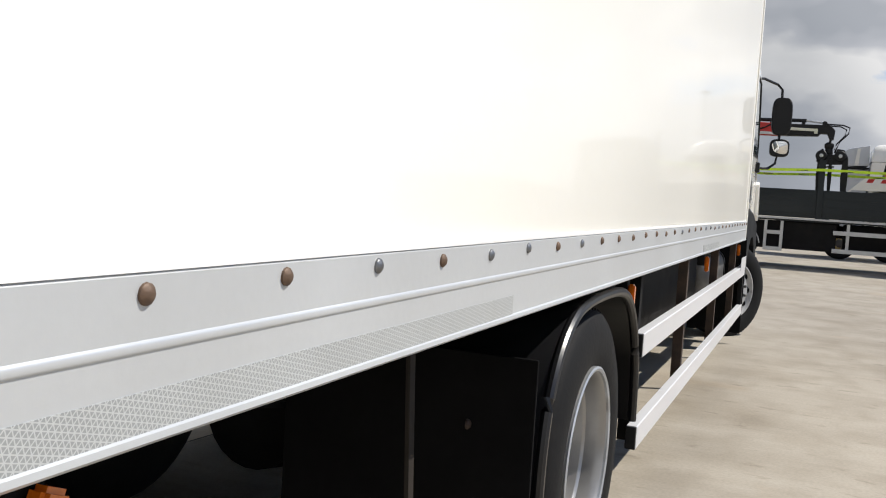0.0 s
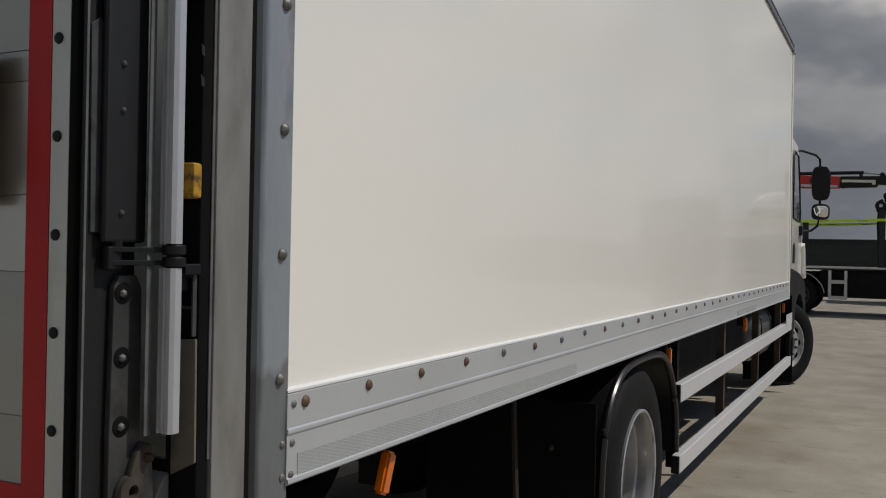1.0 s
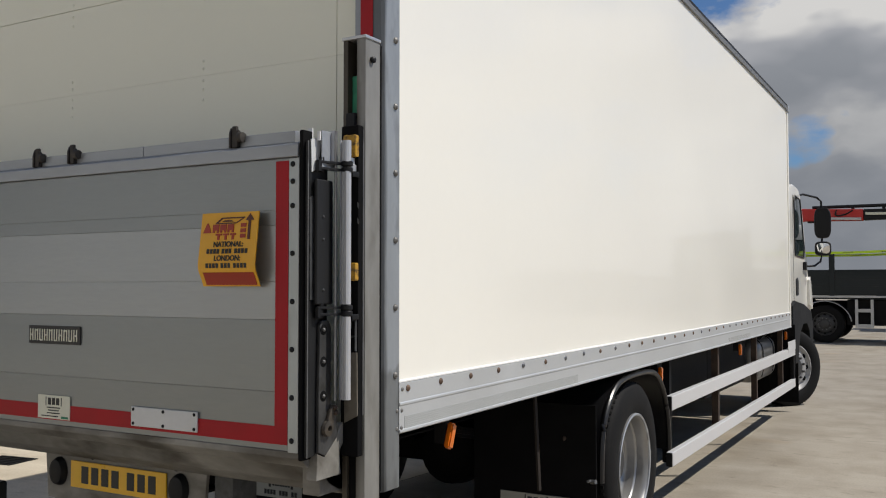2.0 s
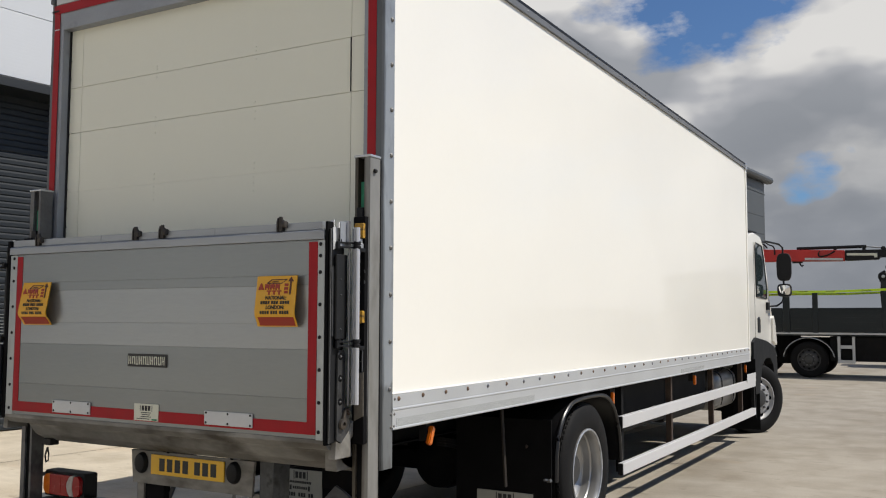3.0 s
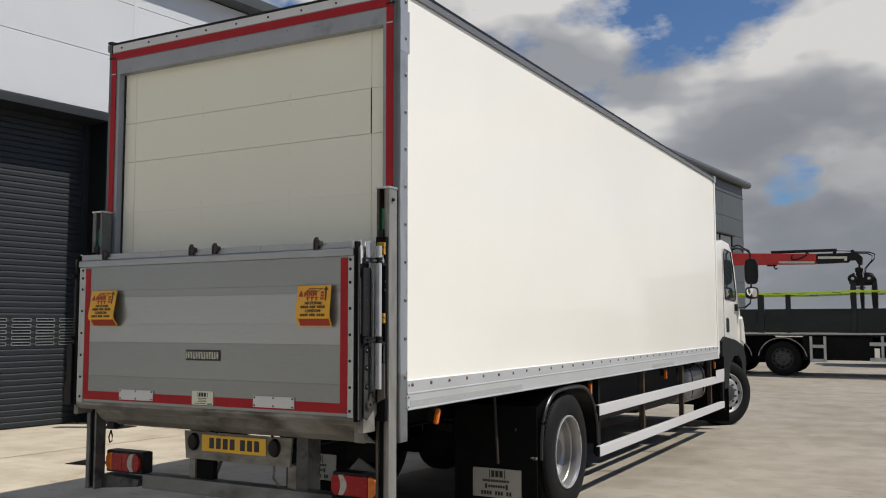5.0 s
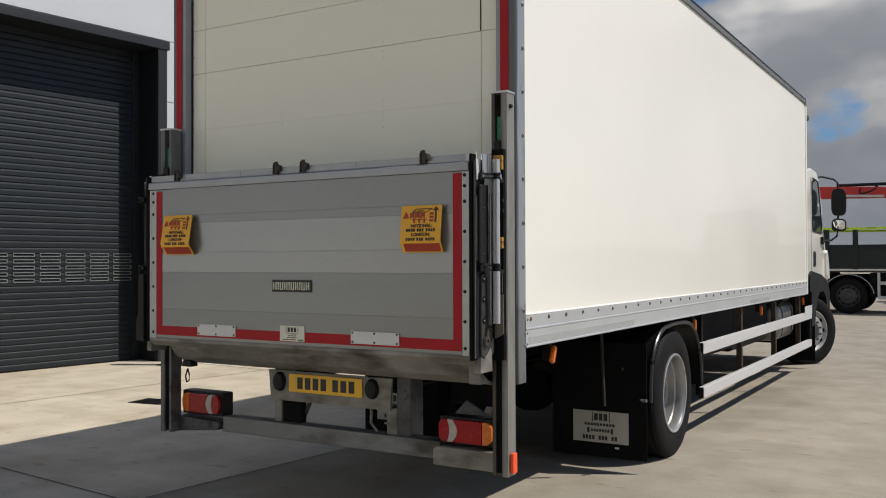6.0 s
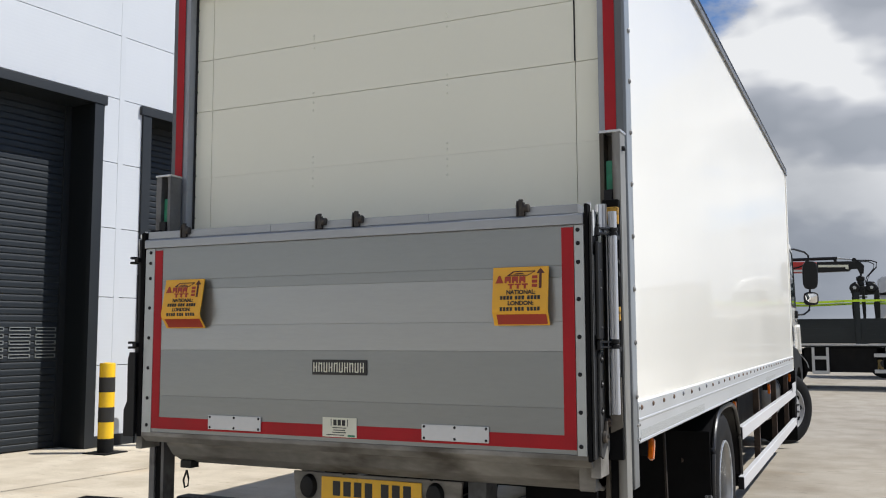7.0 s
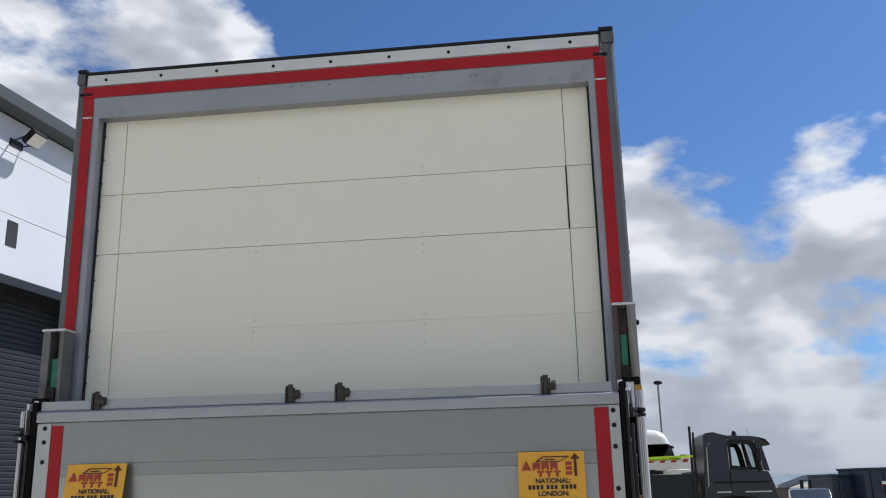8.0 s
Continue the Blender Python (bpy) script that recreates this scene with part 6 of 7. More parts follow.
box(bm, -4.6, 4.62, 0.0, 2.5, 1.16, 1.22, 0.006)
part("bed_floor", bm, DKTRUCK, crane)
bm = NB()
box(bm, -4.6, 4.62, -0.03, 0.0, 1.20, 1.245, 0.004)
part("bed_edge", bm, STEPS, crane)
for y0 in (0.0, 2.46):
    for x0, x1 in ((-4.55, -0.75), (-0.55, 1.79), (1.93, 4.50)):
        bm = NB()
        box(bm, x0, x1, y0, y0 + 0.035, 1.255, 1.935, 0.006)
        for z in (1.36, 1.54, 1.72):
            box(bm, x0 + 0.03, x1 - 0.03, y0 - 0.006, y0 + 0.041, z, z + 0.13, 0.003)
        part("dropside", bm, DKTRUCK, crane, "dark painted dropside")
for x0, x1, top in ((-4.66, -4.54, 2.40), (-0.74, -0.56, 2.36), (0.04, 0.18, 2.36), (1.79, 1.93, 2.66)):
    bm = NB()
    box(bm, x0, x1, -0.025, 0.06, 1.18, top, 0.008)
    part("stake_post", bm, DKTRUCK, crane)
bm = NB()
box(bm, 4.51, 4.60, 0.0, 2.5, 1.2, 2.0, 0.01)
part("headboard", bm, DKTRUCK, crane)
for x, top, r in ((4.55, 3.27, 0.035), (4.64, 3.10, 0.03)):
    bm = NB()
    pipe(bm, [(x - 0.02, 0.12, 1.2), (x, 0.12, top)], r, 12)
    part("exhaust_pipe", bm, CRANEB, crane)
bm = NB()
pipe(bm, [(4.66, 0.05, 1.95), (4.74, 0.05, 1.75), (4.74, 0.05, 1.55)], 0.016, 8)
part("grab_handle", bm, CRANEB, crane)
for y in (-0.03, 2.56):
    bm = NB()
    pts = [(-4.6, 2.38), (-2.7, 2.36), (-0.72, 2.39), (0.6, 2.38), (1.86, 2.42), (3.2, 2.40), (4.56, 2.43)]
    prism(bm, [(x, z - 0.032) for x, z in pts] + [(x, z + 0.032) for x, z in reversed(pts)], "y", y - 0.008, y)
    strap = part("lime_strap", bm, LIME, crane, "lime yellow webbing strap")
    bars("strap_print", [(x, x + 0.24, y - 0.0105, y - 0.0085, 2.386, 2.398) for x in (-4.1, -3.3, -2.4, -1.5, -0.3, 0.4, 1.3, 2.3, 3.1, 3.9)], INK, strap)
for y in (0.85, 1.55):
    bm = NB()
    box(bm, -4.5, 6.4, y, y + 0.08, 0.80, 1.10)
    part("chassis_rail", bm, CHASSIS, crane)
bm = NB()
box(bm, 0.45, 2.30, 0.10, 0.7, 0.47, 1.15, 0.03)
part("side_box", bm, CHASSIS, crane)
# dark filler added under the bed so no lit ground shows through
bm = NB()
box(bm, -4.4, -0.4, 0.55, 0.9, 0.36, 1.15, 0.03)
part("rear_locker", bm, CHASSIS, crane)
bm = NB()
box(bm, 2.45, 4.45, 0.35, 0.9, 0.50, 1.15, 0.03)
part("fuel_tank", bm, CHASSIS, crane)
bm = NB()
box(bm, 3.46, 4.27, 0.325, 0.348, 0.56, 0.88, 0.005)
part("pale_board", bm, pbr("weathered_board", (0.42, 0.37, 0.30), 0.7, var=0.15, scale=6, fine=40), crane)
bm = NB()
box(bm, 4.48, 4.75, 0.05, 0.6, 0.45, 1.18, 0.02)
part("battery_box", bm, CHASSIS, crane)
bm = NB()
box(bm, 4.13, 4.30, -0.034, -0.031, 1.12, 1.16)
part("red_reflector", bm, LENSR, crane)
for x in (-0.09, -1.60):
    for y in (0.02, 2.48):
        wheel(crane, Matrix.Translation((x, y, 0.50)) @ (TO_MY if y < 1 else pose(0, 0, 0, -90, 0, 0)), 0.50, 0.3, False, DISC if y < 1 else CRANEB)
    bm = NB()
    strip(bm, [(x + 0.66 * math.cos(a), 0.50 + 0.60 * math.sin(a)) for a in [math.pi * (0.04 + 0.92 * k / 14) for k in range(15)]], -0.02, "y", -0.02, 0.5)
    guard = part("mudguard", bm, CRANEB, crane)
    bm = NB()
    pipe(bm, [(x + 0.665 * math.cos(a), -0.022, 0.50 + 0.605 * math.sin(a)) for a in [math.pi * (0.04 + 0.92 * k / 24) for k in range(25)]], 0.011, 6)
    part("guard_edge", bm, STEPS, guard)
for y in (0.05, 2.45):
    wheel(crane, Matrix.Translation((5.72, y, 0.50)) @ (TO_MY if y < 1 else pose(0, 0, 0, -90, 0, 0)), 0.50, 0.3, False, RIMF)
# step frame and side guard
bm = NB()
for x in (0.66, 1.03):
    box(bm, x, x + 0.07, -0.03, 0.03, 0.42, 1.15, 0.004)
for z in (0.42, 0.82):
    box(bm, 0.731, 1.029, -0.028, 0.028, z, z + 0.09, 0.004)
part("step_frame", bm, STEPS, crane)
for z in (0.46, 0.89):
    bm = NB()
    box(bm, 2.22, 4.62, -0.03, 0.01, z, z + 0.10, 0.006)
    part("guard_rail", bm, STEPS, crane)
bm = NB()
prism(bm, [(4.56, 0.561), (4.62, 0.561), (4.62, 0.889), (4.54, 0.889)], "y", -0.03, 0.01, 0.004)
part("guard_end", bm, STEPS, crane)
for x in (2.51, 4.42):
    bm = NB()
    box(bm, x, x + 0.07, 0.011, 0.05, 0.5, 1.19, 0.004)
    part("guard_bracket", bm, STEPS, crane)
# cab: shell with open window apertures
bm = NB()
prism(bm, [(4.78, 1.10), (4.88, 2.40), (4.90, 3.00), (4.98, 3.07), (5.20, 3.09), (5.42, 3.02), (5.56, 2.99), (5.56, 1.10)], "y", 0.05, 2.45, 0.03)
ccab = part("cab", bm, CABD, crane, "dark grey lorry cab")
bm = NB()
prism(bm, [(5.565, 1.10), (5.565, 2.055), (6.02, 2.01), (6.62, 1.97), (6.74, 1.62), (6.82, 1.30), (6.84, 0.55), (6.40, 0.5), (6.30, 0.95), (6.0, 1.12)], "y", 0.05, 2.45, 0.03)
part("cab_lower", bm, CABD, ccab)
bm = NB()
prism(bm, [(5.565, 2.87), (5.565, 2.985), (6.20, 2.955), (6.36, 2.93), (6.47, 2.86), (6.44, 2.80)], "y", 0.05, 2.45, 0.02)
part("cab_roof", bm, CABD, ccab)
for y0, y1 in ((0.05, 0.14), (2.36, 2.45)):
    bm = NB()
    prism(bm, [(6.36, 2.84), (6.46, 2.84), (6.66, 1.98), (6.50, 1.99)], "y", y0, y1, 0.008)
    part("front_pillar", bm, CABD, ccab)
    bm = NB()
    outer = [(5.57, 2.86), (6.26, 2.84), (6.36, 2.62), (6.48, 1.98), (6.0, 2.02), (5.57, 2.07)]
    inner = [(5.64, 2.75), (6.14, 2.73), (6.21, 2.54), (6.28, 2.09), (6.0, 2.10), (5.64, 2.15)]
    vo = [[bm.verts.new((x, y, z)) for x, z in ring] for y in (y0 + 0.02, y0 + 0.05) for ring in (outer, inner)]
    for i in range(6):
        j = (i + 1) % 6
        bm.faces.new((vo[0][i], vo[0][j], vo[1][j], vo[1][i]))
        bm.faces.new((vo[2][j], vo[2][i], vo[3][i], vo[3][j]))
        bm.faces.new((vo[1][i], vo[1][j], vo[3][j], vo[3][i]))
        bm.faces.new((vo[0][j], vo[0][i], vo[2][i], vo[2][j]))
    part("window_frame", bm, CRANEB, ccab)
    bm = NB()
    prism(bm, inner, "y", y0 + 0.03, y0 + 0.036)
    part("side_window", bm, CLEAR, ccab)
bm = NB()
prism(bm, [(6.475, 2.80), (6.655, 2.0), (6.661, 2.0), (6.481, 2.80)], "y", 0.15, 2.35)
part("windscreen", bm, CLEAR, ccab)
bm = NB()
prism(bm, [(6.36, 2.94), (6.62, 2.86), (6.74, 2.72), (6.72, 2.68), (6.58, 2.78), (6.38, 2.87)], "y", 0.08, 2.42, 0.01)
part("sun_visor", bm, CRANEB, ccab)
bm = NB()
box(bm, 6.28, 6.42, -0.16, -0.04, 2.24, 2.62, 0.03)
box(bm, 6.30, 6.40, -0.15, -0.05, 2.02, 2.18, 0.03)
pipe(bm, [(6.35, 0.06, 2.70), (6.35, -0.08, 2.70), (6.35, -0.10, 2.0), (6.35, 0.06, 1.98)], 0.015, 8)
part("mirror", bm, CRANEB, ccab)
bm = NB()
lathe(bm, [(0.075, 0), (0.075, 0.05), (0.06, 0.055), (0.055, 0.13), (0.03, 0.15)], pose(5.85, 0.5, 2.975), 14)
part("beacon", bm, CRANEB, ccab)
bm = NB()
pipe(bm, [(6.2, 0.2, 2.95), (6.16, 0.2, 3.14)], 0.006, 6)
part("aerial", bm, CRANEB, ccab)
bm = NB()
pipe(bm, [(4.90, 0.03, 1.55), (4.94, 0.01, 1.6), (4.97, 0.01, 2.65), (5.06, 0.03, 2.78)], 0.016, 8)
part("grab_handle", bm, STEPS, ccab)
for x0, x1 in ((5.15, 5.56), (5.92, 6.65)):
    bm = NB()
    box(bm, x0, x1, 0.036, 0.05, 1.40, 1.44, 0.004)
    part("door_trim", bm, STEPS, ccab)
bm = NB()
box(bm, 5.10, 6.6, 0.044, 0.05, 1.66, 1.71, 0.003)
part("door_crease", bm, PLASTIC, ccab)
for y0 in (0.1, 2.1):
    bm = NB()
    box(bm, 6.74, 6.84, y0, y0 + 0.3, 1.50, 1.62, 0.02)
    part("headlight", bm, LENSW, ccab)
bm = NB()
prism(bm, [(4.92, 0.5), (4.90, 1.10), (5.2, 1.28), (5.75, 1.32), (6.35, 1.24), (6.72, 1.05), (6.86, 0.5), (6.38, 0.5), (6.26, 0.85), (5.98, 1.05), (5.52, 1.05), (5.22, 0.85), (5.10, 0.5)], "y", 0.02, 0.2, 0.01)
part("wheel_arch", bm, CHASSIS, ccab)
# folded crane: base, slewing column, red boom, black inner boom, rotator and grab
bm = NB()
prism(bm, [(-3.9, 1.22), (-3.0, 1.22), (-3.1, 2.1), (-3.25, 3.3), (-3.65, 3.3), (-3.8, 2.1)], "y", 0.7, 1.3, 0.05)
part("crane_column", bm, CRANER, crane, "red loader crane column")
bm = NB()
prism(bm, [(-3.4, 3.33), (-1.42, 3.29), (0.85, 3.255), (0.85, 3.56), (-1.42, 3.66), (-3.4, 3.72)], "y", 0.6, 0.85, 0.02)
boom = part("red_boom", bm, CRANER, crane, "red crane boom")
for pts in ([(-1.75, 3.70), (-1.55, 3.84), (-1.36, 3.90), (-1.18, 3.79), (-1.04, 3.71), (-1.02, 3.48)], [(-1.70, 3.68), (-1.50, 3.78), (-1.32, 3.80), (-1.22, 3.68)], [(0.20, 3.56), (0.16, 3.46), (0.22, 3.40), (0.42, 3.44), (0.60, 3.54)]):
    bm = NB()
    pipe(bm, [(u, 0.575, v) for u, v in smooth_line(pts, 4)], 0.02, 8)
    part("boom_hose", bm, CRANEB, boom)
bm = NB()
box(bm, -0.55, -0.28, 0.62, 0.80, 3.232, 3.285, 0.01)
pipe(bm, [(-0.36, 0.70, 3.24), (-0.33, 0.70, 3.17), (-0.30, 0.70, 3.14), (-0.26, 0.70, 3.18)], 0.022, 8)
part("boom_hook", bm, CRANEB, boom)
bm = NB()
prism(bm, [(-0.2, 3.305), (0.80, 3.268), (0.80, 3.335), (-0.2, 3.375)], "y", 0.56, 0.598, 0.01)
part("boom_cover", bm, STEPS, boom)
bm = NB()
prism(bm, [(0.86, 3.265), (1.70, 3.28), (1.74, 3.34), (1.90, 3.34), (1.96, 3.20), (2.06, 3.20), (2.08, 3.42), (1.96, 3.55), (0.86, 3.56)], "y", 0.6, 0.9, 0.015)
inner_boom = part("inner_boom", bm, CRANEB, crane, "black extending crane boom")
bm = NB()
prism(bm, [(0.90, 3.405), (1.60, 3.385), (1.60, 3.33), (1.68, 3.33), (1.68, 3.45), (0.90, 3.475)], "y", 0.575, 0.598, 0.004)
part("boom_label", bm, BADGE, inner_boom)
bm = NB()
pipe(bm, [(-0.43, 0.72, 3.655), (1.40, 0.72, 3.655)], 0.045, 12)
for x in (-0.30, 0.55, 1.30):
    box(bm, x, x + 0.08, 0.66, 0.78, 3.55, 3.66, 0.006)
part("boom_cylinder", bm, CRANEB, inner_boom)
bm = NB()
pipe(bm, [(1.40, 0.72, 3.655), (1.85, 0.72, 3.60)], 0.025, 10)
part("cylinder_rod", bm, STEPS, inner_boom)
bm = NB()
lathe(bm, [(0.06, 0), (0.06, 0.3)], pose(1.83, 0.58, 3.58, -90, 0, 0), 14)
part("pivot_pin", bm, CRANEB, inner_boom)
for pts, r in (([(1.85, 0.7, 3.58), (2.25, 0.7, 3.56), (2.40, 0.7, 3.50), (2.38, 0.7, 3.36), (2.20, 0.7, 3.16), (2.14, 0.7, 3.00), (2.10, 0.7, 2.88)], 0.018), ([(1.85, 0.78, 3.55), (2.2, 0.78, 3.53), (2.33, 0.78, 3.46), (2.31, 0.78, 3.32), (2.13, 0.78, 3.10), (2.08, 0.78, 2.95)], 0.016)):
    bm = NB()
    pipe(bm, pts, r, 8)
    part("crane_hose", bm, CRANEB, crane)
bm = NB()
pipe(bm, [(1.99, 0.75, 3.24), (1.98, 0.75, 3.12)], 0.03, 10)
lathe(bm, [(0.03, 0.0), (0.085, 0.02), (0.10, 0.06), (0.085, 0.16), (0.11, 0.20), (0.11, 0.28), (0.05, 0.32)], pose(1.97, 0.75, 2.82), 16)
part("rotator", bm, CRANEB, crane)
bm = NB()
prism(bm, [(1.70, 2.66), (1.74, 2.92), (1.84, 2.98), (1.92, 2.84), (2.10, 2.84), (2.16, 2.98), (2.32, 2.96), (2.42, 2.78), (2.42, 2.62), (2.10, 2.60), (1.84, 2.60)], "y", 0.62, 0.88, 0.02)
grab = part("grab", bm, CRANEB, crane, "black clamshell grab")
for x0, x1 in ((1.74, 1.82), (2.00, 2.06), (2.30, 2.42)):
    for y0 in (0.58, 0.86):
        bm = NB()
        prism(bm, [(x0, 2.70), (x1, 2.74), (x1 + 0.02, 2.3), (x1, 1.6), (x0 + 0.02, 1.6), (x0 - 0.02, 2.3)], "y", y0, y0 + 0.06, 0.01)
        part("grab_arm", bm, CRANEB, grab)
for u in (1.81, 2.24):
    bm = NB()
    lathe(bm, [(0.05, 0.0), (0.12, 0.0), (0.135, 0.015), (0.12, 0.04), (0.03, 0.05)], Matrix.Translation((u, 0.575, 2.80)) @ TO_MY, 20, closed=True)
    part("grab_cheek", bm, CRANEB, grab)
    bm = NB()
    lathe(bm, [(0.045, 0.0), (0.045, 0.03), (0.02, 0.04)], Matrix.Translation((u, 0.53, 2.80)) @ TO_MY, 12)
    part("grab_pin", bm, STEPS, grab)
bm = NB()
pipe(bm, [(1.80, 0.75, 2.54), (2.12, 0.75, 2.54)], 0.03, 10)
part("grab_cylinder", bm, STEPS, grab)
bm = NB()
prism(bm, [(1.62, 1.64), (2.30, 1.64), (2.12, 1.24), (1.80, 1.24)], "y", 0.45, 1.05, 0.03)
part("grab_bucket", bm, CRANEB, grab)

# ---- white lorry beyond it ----
white_l = thing("white_lorry", 0, 31.0, 0, "white high-roof lorry with a red chevron board, parked behind the dropside", "lorry")
bm = NB()
prism(bm, [(3.20, 0.9), (3.24, 2.9), (3.26, 3.10), (4.83, 3.10), (4.86, 3.06), (3.72, 3.03), (3.70, 2.62), (4.98, 2.60), (5.05, 2.2), (5.10, 0.7), (3.20, 0.7)], "y", 0, 2.4, 0.05)
wcab = part("cab", bm, CABW, white_l, "white high-roof lorry cab")
bm = NB()
# high roof whose sides lean inwards
for x0, x1, z, inset in ((3.25, 4.85, 3.101, 0.0), (3.27, 4.78, 3.26, 0.03), (3.29, 4.70, 3.42, 0.07), (3.32, 4.58, 3.55, 0.14), (3.40, 4.40, 3.63, 0.24), (3.60, 4.10, 3.67, 0.40)):
    for x, s in ((x0, 0.03), (x0 + 0.06, 0.0), (x1 - 0.30, 0.0), (x1 - 0.08, 0.10), (x1, 0.30)):
        for y in (inset + s, 2.4 - inset - s):
            bm.verts.new((x, y, z))
bmesh.ops.convex_hull(bm, input=bm.verts[:])
part("high_roof", bm, CABW, wcab)
bm = NB()
prism(bm, [(3.725, 2.62), (3.74, 3.02), (4.84, 3.05), (4.96, 2.62)], "y", 0.05, 2.35)
part("side_window", bm, GLASS, wcab)
bm = NB()
prism(bm, [(4.55, 3.02), (4.70, 3.02), (4.88, 2.62), (4.74, 2.62)], "y", 0.02, 0.10, 0.008)
part("front_pillar", bm, CRANEB, wcab)
bm = NB()
prism(bm, [(4.72, 3.10), (4.94, 3.00), (4.93, 2.93), (4.70, 2.99)], "y", -0.03, 2.4, 0.01)
part("sun_visor", bm, CRANEB, wcab)
bm = NB()
prism(bm, [(2.50, 2.93), (2.46, 3.40), (2.60, 3.50), (3.20, 3.62), (3.20, 2.98)], "y", 0.25, 2.2, 0.03)
fair = part("side_fairing", bm, CLADW, wcab, "pale grey air deflector")
bm = NB()
prism(bm, [(2.78, 2.98), (2.84, 3.50), (2.93, 3.51), (2.90, 2.98)], "y", 0.20, 0.249)
part("fairing_strip", bm, CABW, fair)
bm = NB()
box(bm, 2.50, 3.22, 0.24, 2.2, 2.88, 2.925, 0.01)
part("fairing_edge", bm, CRANEB, fair)
bm = NB()
box(bm, 2.52, 3.19, 0.35, 2.2, 1.0, 2.87, 0.03)
part("cab_rear_panel", bm, CLADW, wcab)
# chevron board in front of the cab
bm = NB()
prism(bm, [(2.42, 1.92), (3.10, 2.57), (3.20, 2.60), (6.50, 2.62), (6.50, 2.20), (2.74, 2.18), (2.60, 1.92)], "y", -0.40, -0.30, 0.01)
board = part("chevron_board", bm, CABW, white_l, "white board with red chevrons")
for k in range(9):
    bm = NB()
    prism(bm, [(3.14 + 0.40 * k, 2.43), (3.32 + 0.40 * k, 2.43), (3.38 + 0.40 * k, 2.55), (3.20 + 0.40 * k, 2.55)], "y", -0.405, -0.4005)
    part("chevron", bm, CRANER, board)
bm = NB()
box(bm, 3.35, 4.45, -0.38, 0.0, 2.03, 2.15, 0.01)
part("dark_slot", bm, CRANEB, white_l)
bm = NB()
prism(bm, [(4.70, 1.2), (4.70, 2.17), (6.5, 2.17), (6.5, 1.2)], "y", -0.38, -0.10, 0.02)
box(bm, 4.80, 5.55, -0.388, -0.379, 1.75, 2.12, 0.004)
part("locker", bm, CABW, white_l)
bm = NB()
box(bm, 5.0, 6.6, 0.0, 2.4, 0.8, 2.19, 0.05)
part("body", bm, WHITEP, white_l)
bm = NB()
lathe(bm, [(0.09, 0), (0.09, 0.06), (0.06, 0.13), (0.02, 0.15)], pose(3.72, -0.35, 2.62), 14)
part("beacon", bm, LENSA, white_l)
bm = NB()
box(bm, 5.1, 5.3, -0.36, -0.30, 2.625, 2.70, 0.01)
part("work_lamp", bm, CRANEB, white_l)
for x in (2.55, 3.95):
    wheel(white_l, Matrix.Translation((x, 0.0, 0.5)) @ TO_MY, 0.5, 0.3, False, pbr("muddy_hub", (0.30, 0.22, 0.08), 0.6, var=0.2))
bm = NB()
box(bm, 0.6, 6.6, 0.6, 1.8, 0.75, 1.15)
part("chassis", bm, CHASSIS, white_l)


# ---- containers, car, lamp poles, hill ----
def container(x, y, w, h, label):
    c = thing("skip_container", x, y, 0, label, "container", rz=12, group="waste containers")
    b = NB()
    box(b, 0, w, 0, 2.3, 0.12, h, 0.03)
    body = part("container_body", b, CONTB, c)
    b = NB()
    for k in range(int(w / 0.6)):
        box(b, 0.3 + 0.6 * k, 0.42 + 0.6 * k, -0.06, 0.0, 0.15, h - 0.1, 0.01)
    part("rib", b, CONTB, body)
    b = NB()
    box(b, -0.04, w + 0.04, -0.09, 2.36, h + 0.001, h + 0.10, 0.02)
    part("top_rim", b, CONTB, body)
    b = NB()
    if w > 2:
        box(b, 0.75, 1.35, -0.075, -0.061, h - 0.62, h - 0.50)
        part("painted_mark", b, WHITEP, body)
        part("red_mark", box(NB(), 0.72, 1.40, -0.075, -0.061, h - 0.68, h - 0.64), CRANER, body)
    else:
        b.free()
    b = NB()
    box(b, 0.1, w - 0.1, 0.2, 0.4, 0, 0.12)
    box(b, 0.1, w - 0.1, 1.9, 2.1, 0, 0.12)
    part("skid", b, CHASSIS, c)


container(14.15, 40.0, 6.5, 2.10, "dark blue ribbed steel waste container")
container(13.0, 40.9, 1.1, 1.86, "dark blue low waste container")

car = thing("parked_car", 11.1, 37.4, 0, "silver grey hatchback parked in the yard", "car", rz=80)
car.scale = (0.92, 0.92, 0.92)
b = NB()
prism(b, [(-2.0, 0.35), (-2.05, 0.85), (-1.85, 1.02), (-0.9, 1.08), (-0.35, 1.46), (0.9, 1.50), (1.7, 1.12), (2.0, 1.05), (2.05, 0.5), (1.9, 0.32)], "y", -0.85, 0.85, 0.06)
cb = part("car_body", b, CARG, car)
b = NB()
prism(b, [(-0.75, 1.10), (-0.32, 1.40), (0.85, 1.43), (1.45, 1.12)], "y", -0.862, 0.862)
part("side_window", b, GLASS, cb)
b = NB()
prism(b, [(1.02, 1.44), (1.72, 1.14), (1.74, 1.16), (1.04, 1.46)], "y", -0.7, 0.7)
part("rear_window", b, GLASS, cb)
for x in (-1.3, 1.3):
    for y in (-0.86, 0.86):
        b = NB()
        lathe(b, [(0.18, -0.09), (0.30, -0.09), (0.32, -0.05), (0.32, 0.05), (0.30, 0.09), (0.18, 0.09)], pose(x, y * 0.93, 0.32, 90, 0, 0), 24)
        part("wheel", b, RUBBER, car)
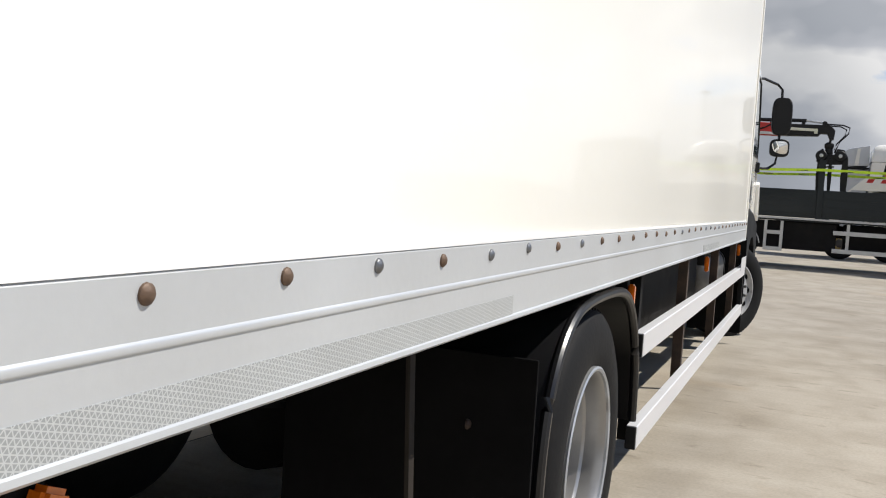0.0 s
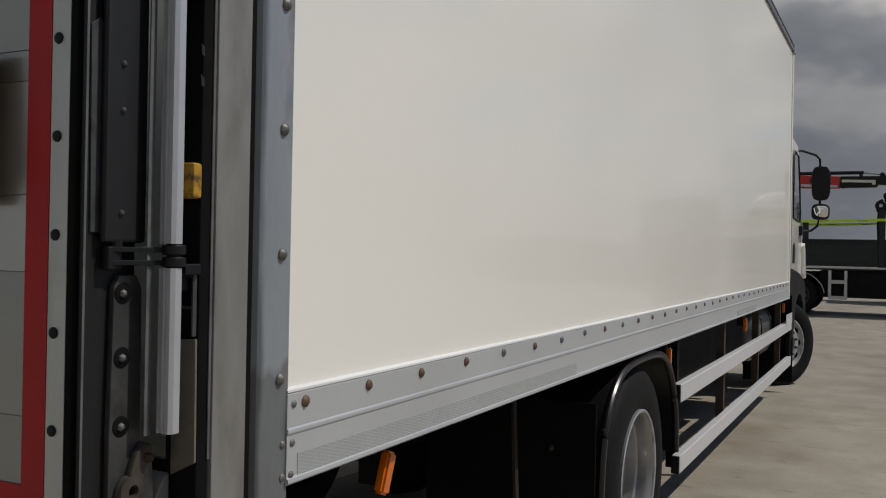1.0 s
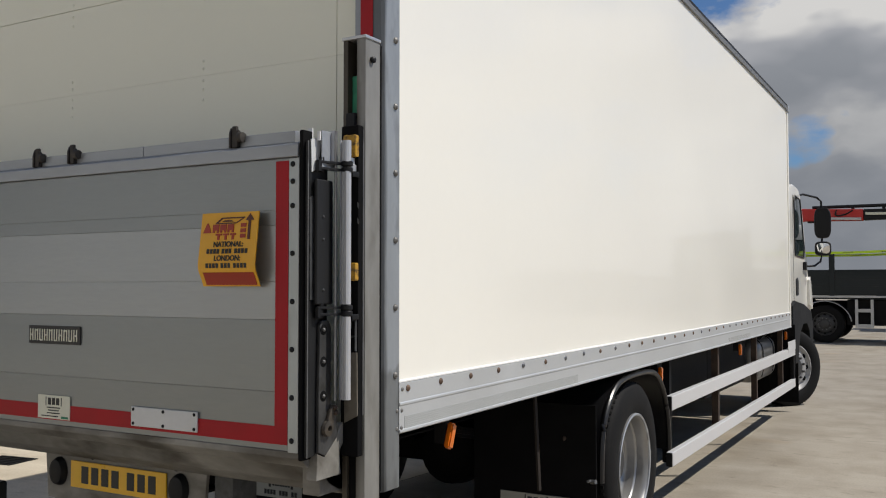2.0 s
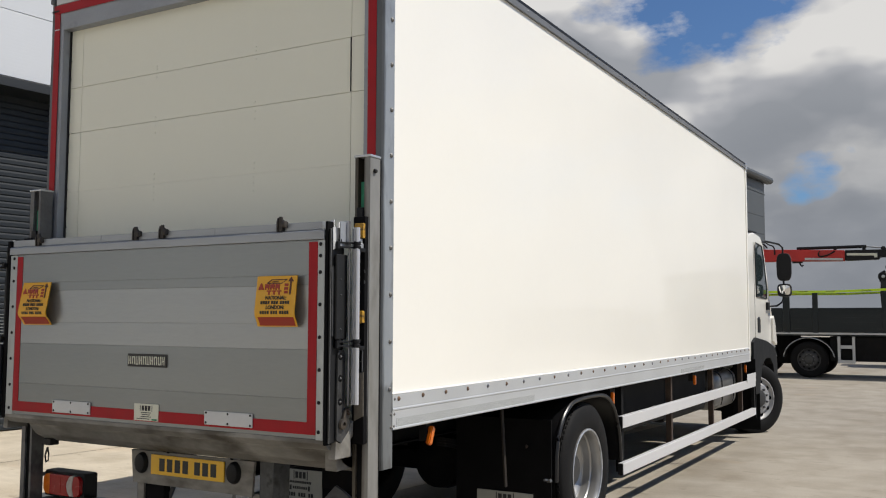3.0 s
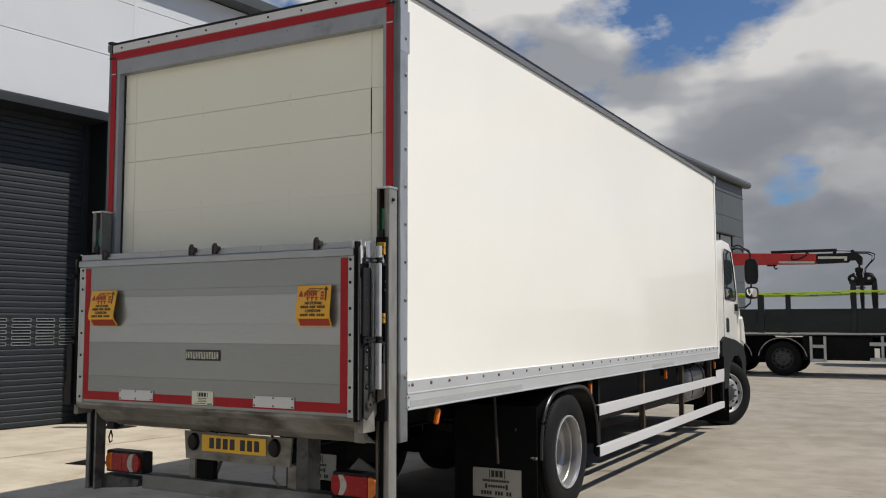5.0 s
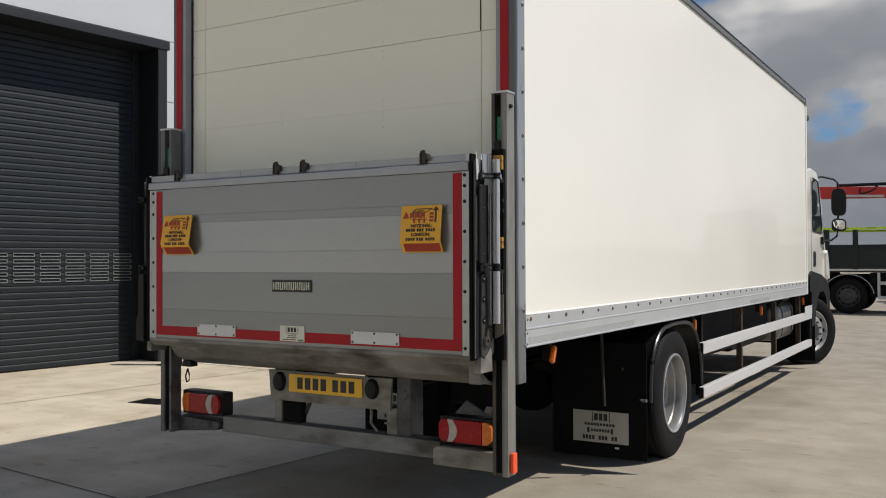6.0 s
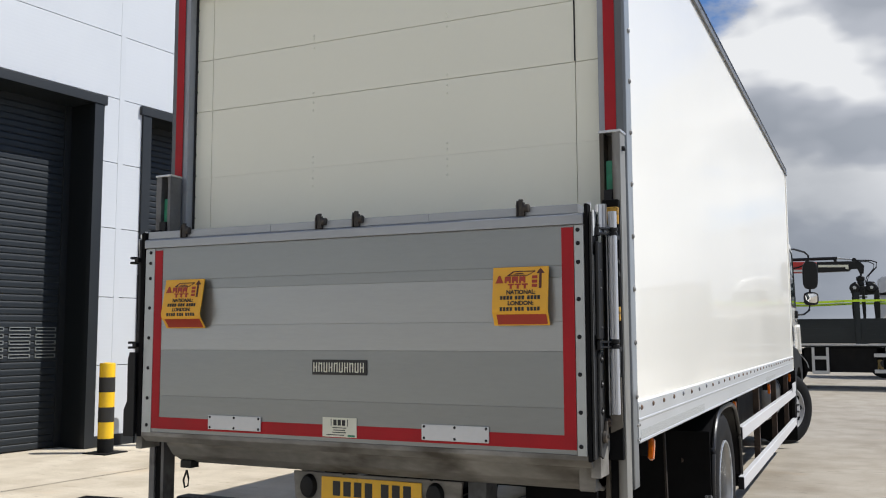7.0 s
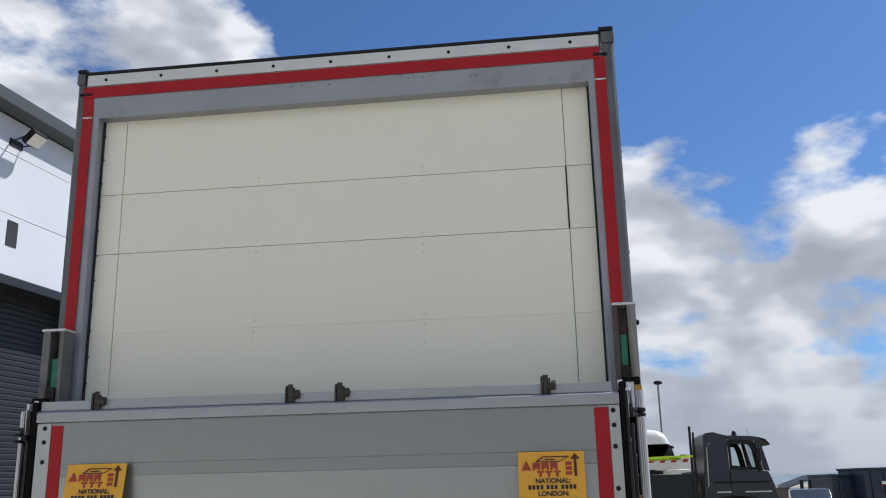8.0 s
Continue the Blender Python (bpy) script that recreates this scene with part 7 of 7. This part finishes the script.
for s in (-1, 1):
    b = NB()
    box(b, 2.0, 2.06, s * 0.8 - 0.12, s * 0.8 + 0.04, 0.75, 1.0, 0.02)
    part("rear_lamp", b, LENSR, car)


def lamp_pole(x, y, h):
    c = thing("lamp_post", x, y, 0, "tall slim galvanised yard lamp post", "lamp post", group="yard lamp posts")
    b = NB()
    pipe(b, [(0, 0, 0), (0, 0, h * 0.5), (0, 0, h)], 0.045, 10)
    part("pole", b, POLE, c)
    b = NB()
    lathe(b, [(0.06, -0.06), (0.19, -0.03), (0.215, 0.03), (0.19, 0.10), (0.07, 0.13)], pose(0, 0, h), 16)
    part("lamp_head", b, CRANEB, c)


lamp_pole(5.62, 41.3, 6.4)

shed = thing("far_shed", 16.6, 58, 0, "low grey brick shed with a dark pitched roof", "shed")
b = NB()
box(b, -1.6, 1.6, 0, 4, 0, 1.25, 0.01)
part("wall", b, pbr("dull_brick", (0.17, 0.13, 0.11), 0.9, var=0.2, scale=6, fine=30), shed)
b = NB()
prism(b, [(-1.8, 1.25), (0.3, 1.98), (1.8, 1.25), (1.8, 1.32), (0.3, 2.06), (-1.8, 1.32)], "y", -0.2, 4.2)
part("roof", b, ANTH, shed)
for x, y in ((11.5, 40.2), (11.86, 40.2)):
    b = NB()
    box(b, x - 0.07, x + 0.07, y, y + 0.14, 0, 1.74, 0.012)
    single("yard_post", b, CRANEB, "dark square steel post standing in the yard", "post", group="yard posts")
bm = NB()
random.seed(7)
cols = []
for k in range(81):
    a = radians(-60 + 1.5 * k)
    h = 8.5 + 6 * noise.noise(Vector((k * 0.13, 0, 0))) + 3 * noise.noise(Vector((k * 0.5, 2, 0)))
    cols.append([bm.verts.new((d * math.sin(a), d * math.cos(a), z)) for d, z in ((780, 0), (900, h * 0.7), (1000, h * 1.25), (1300, 0))])
for p, q in zip(cols, cols[1:]):
    for i in range(3):
        bm.faces.new((p[i], p[i + 1], q[i + 1], q[i]))
hill = new("backdrop", finish("backdrop", bm, HILL))
tagged(hill, "low hazy wooded hills on the horizon", "hills", kind="structure")
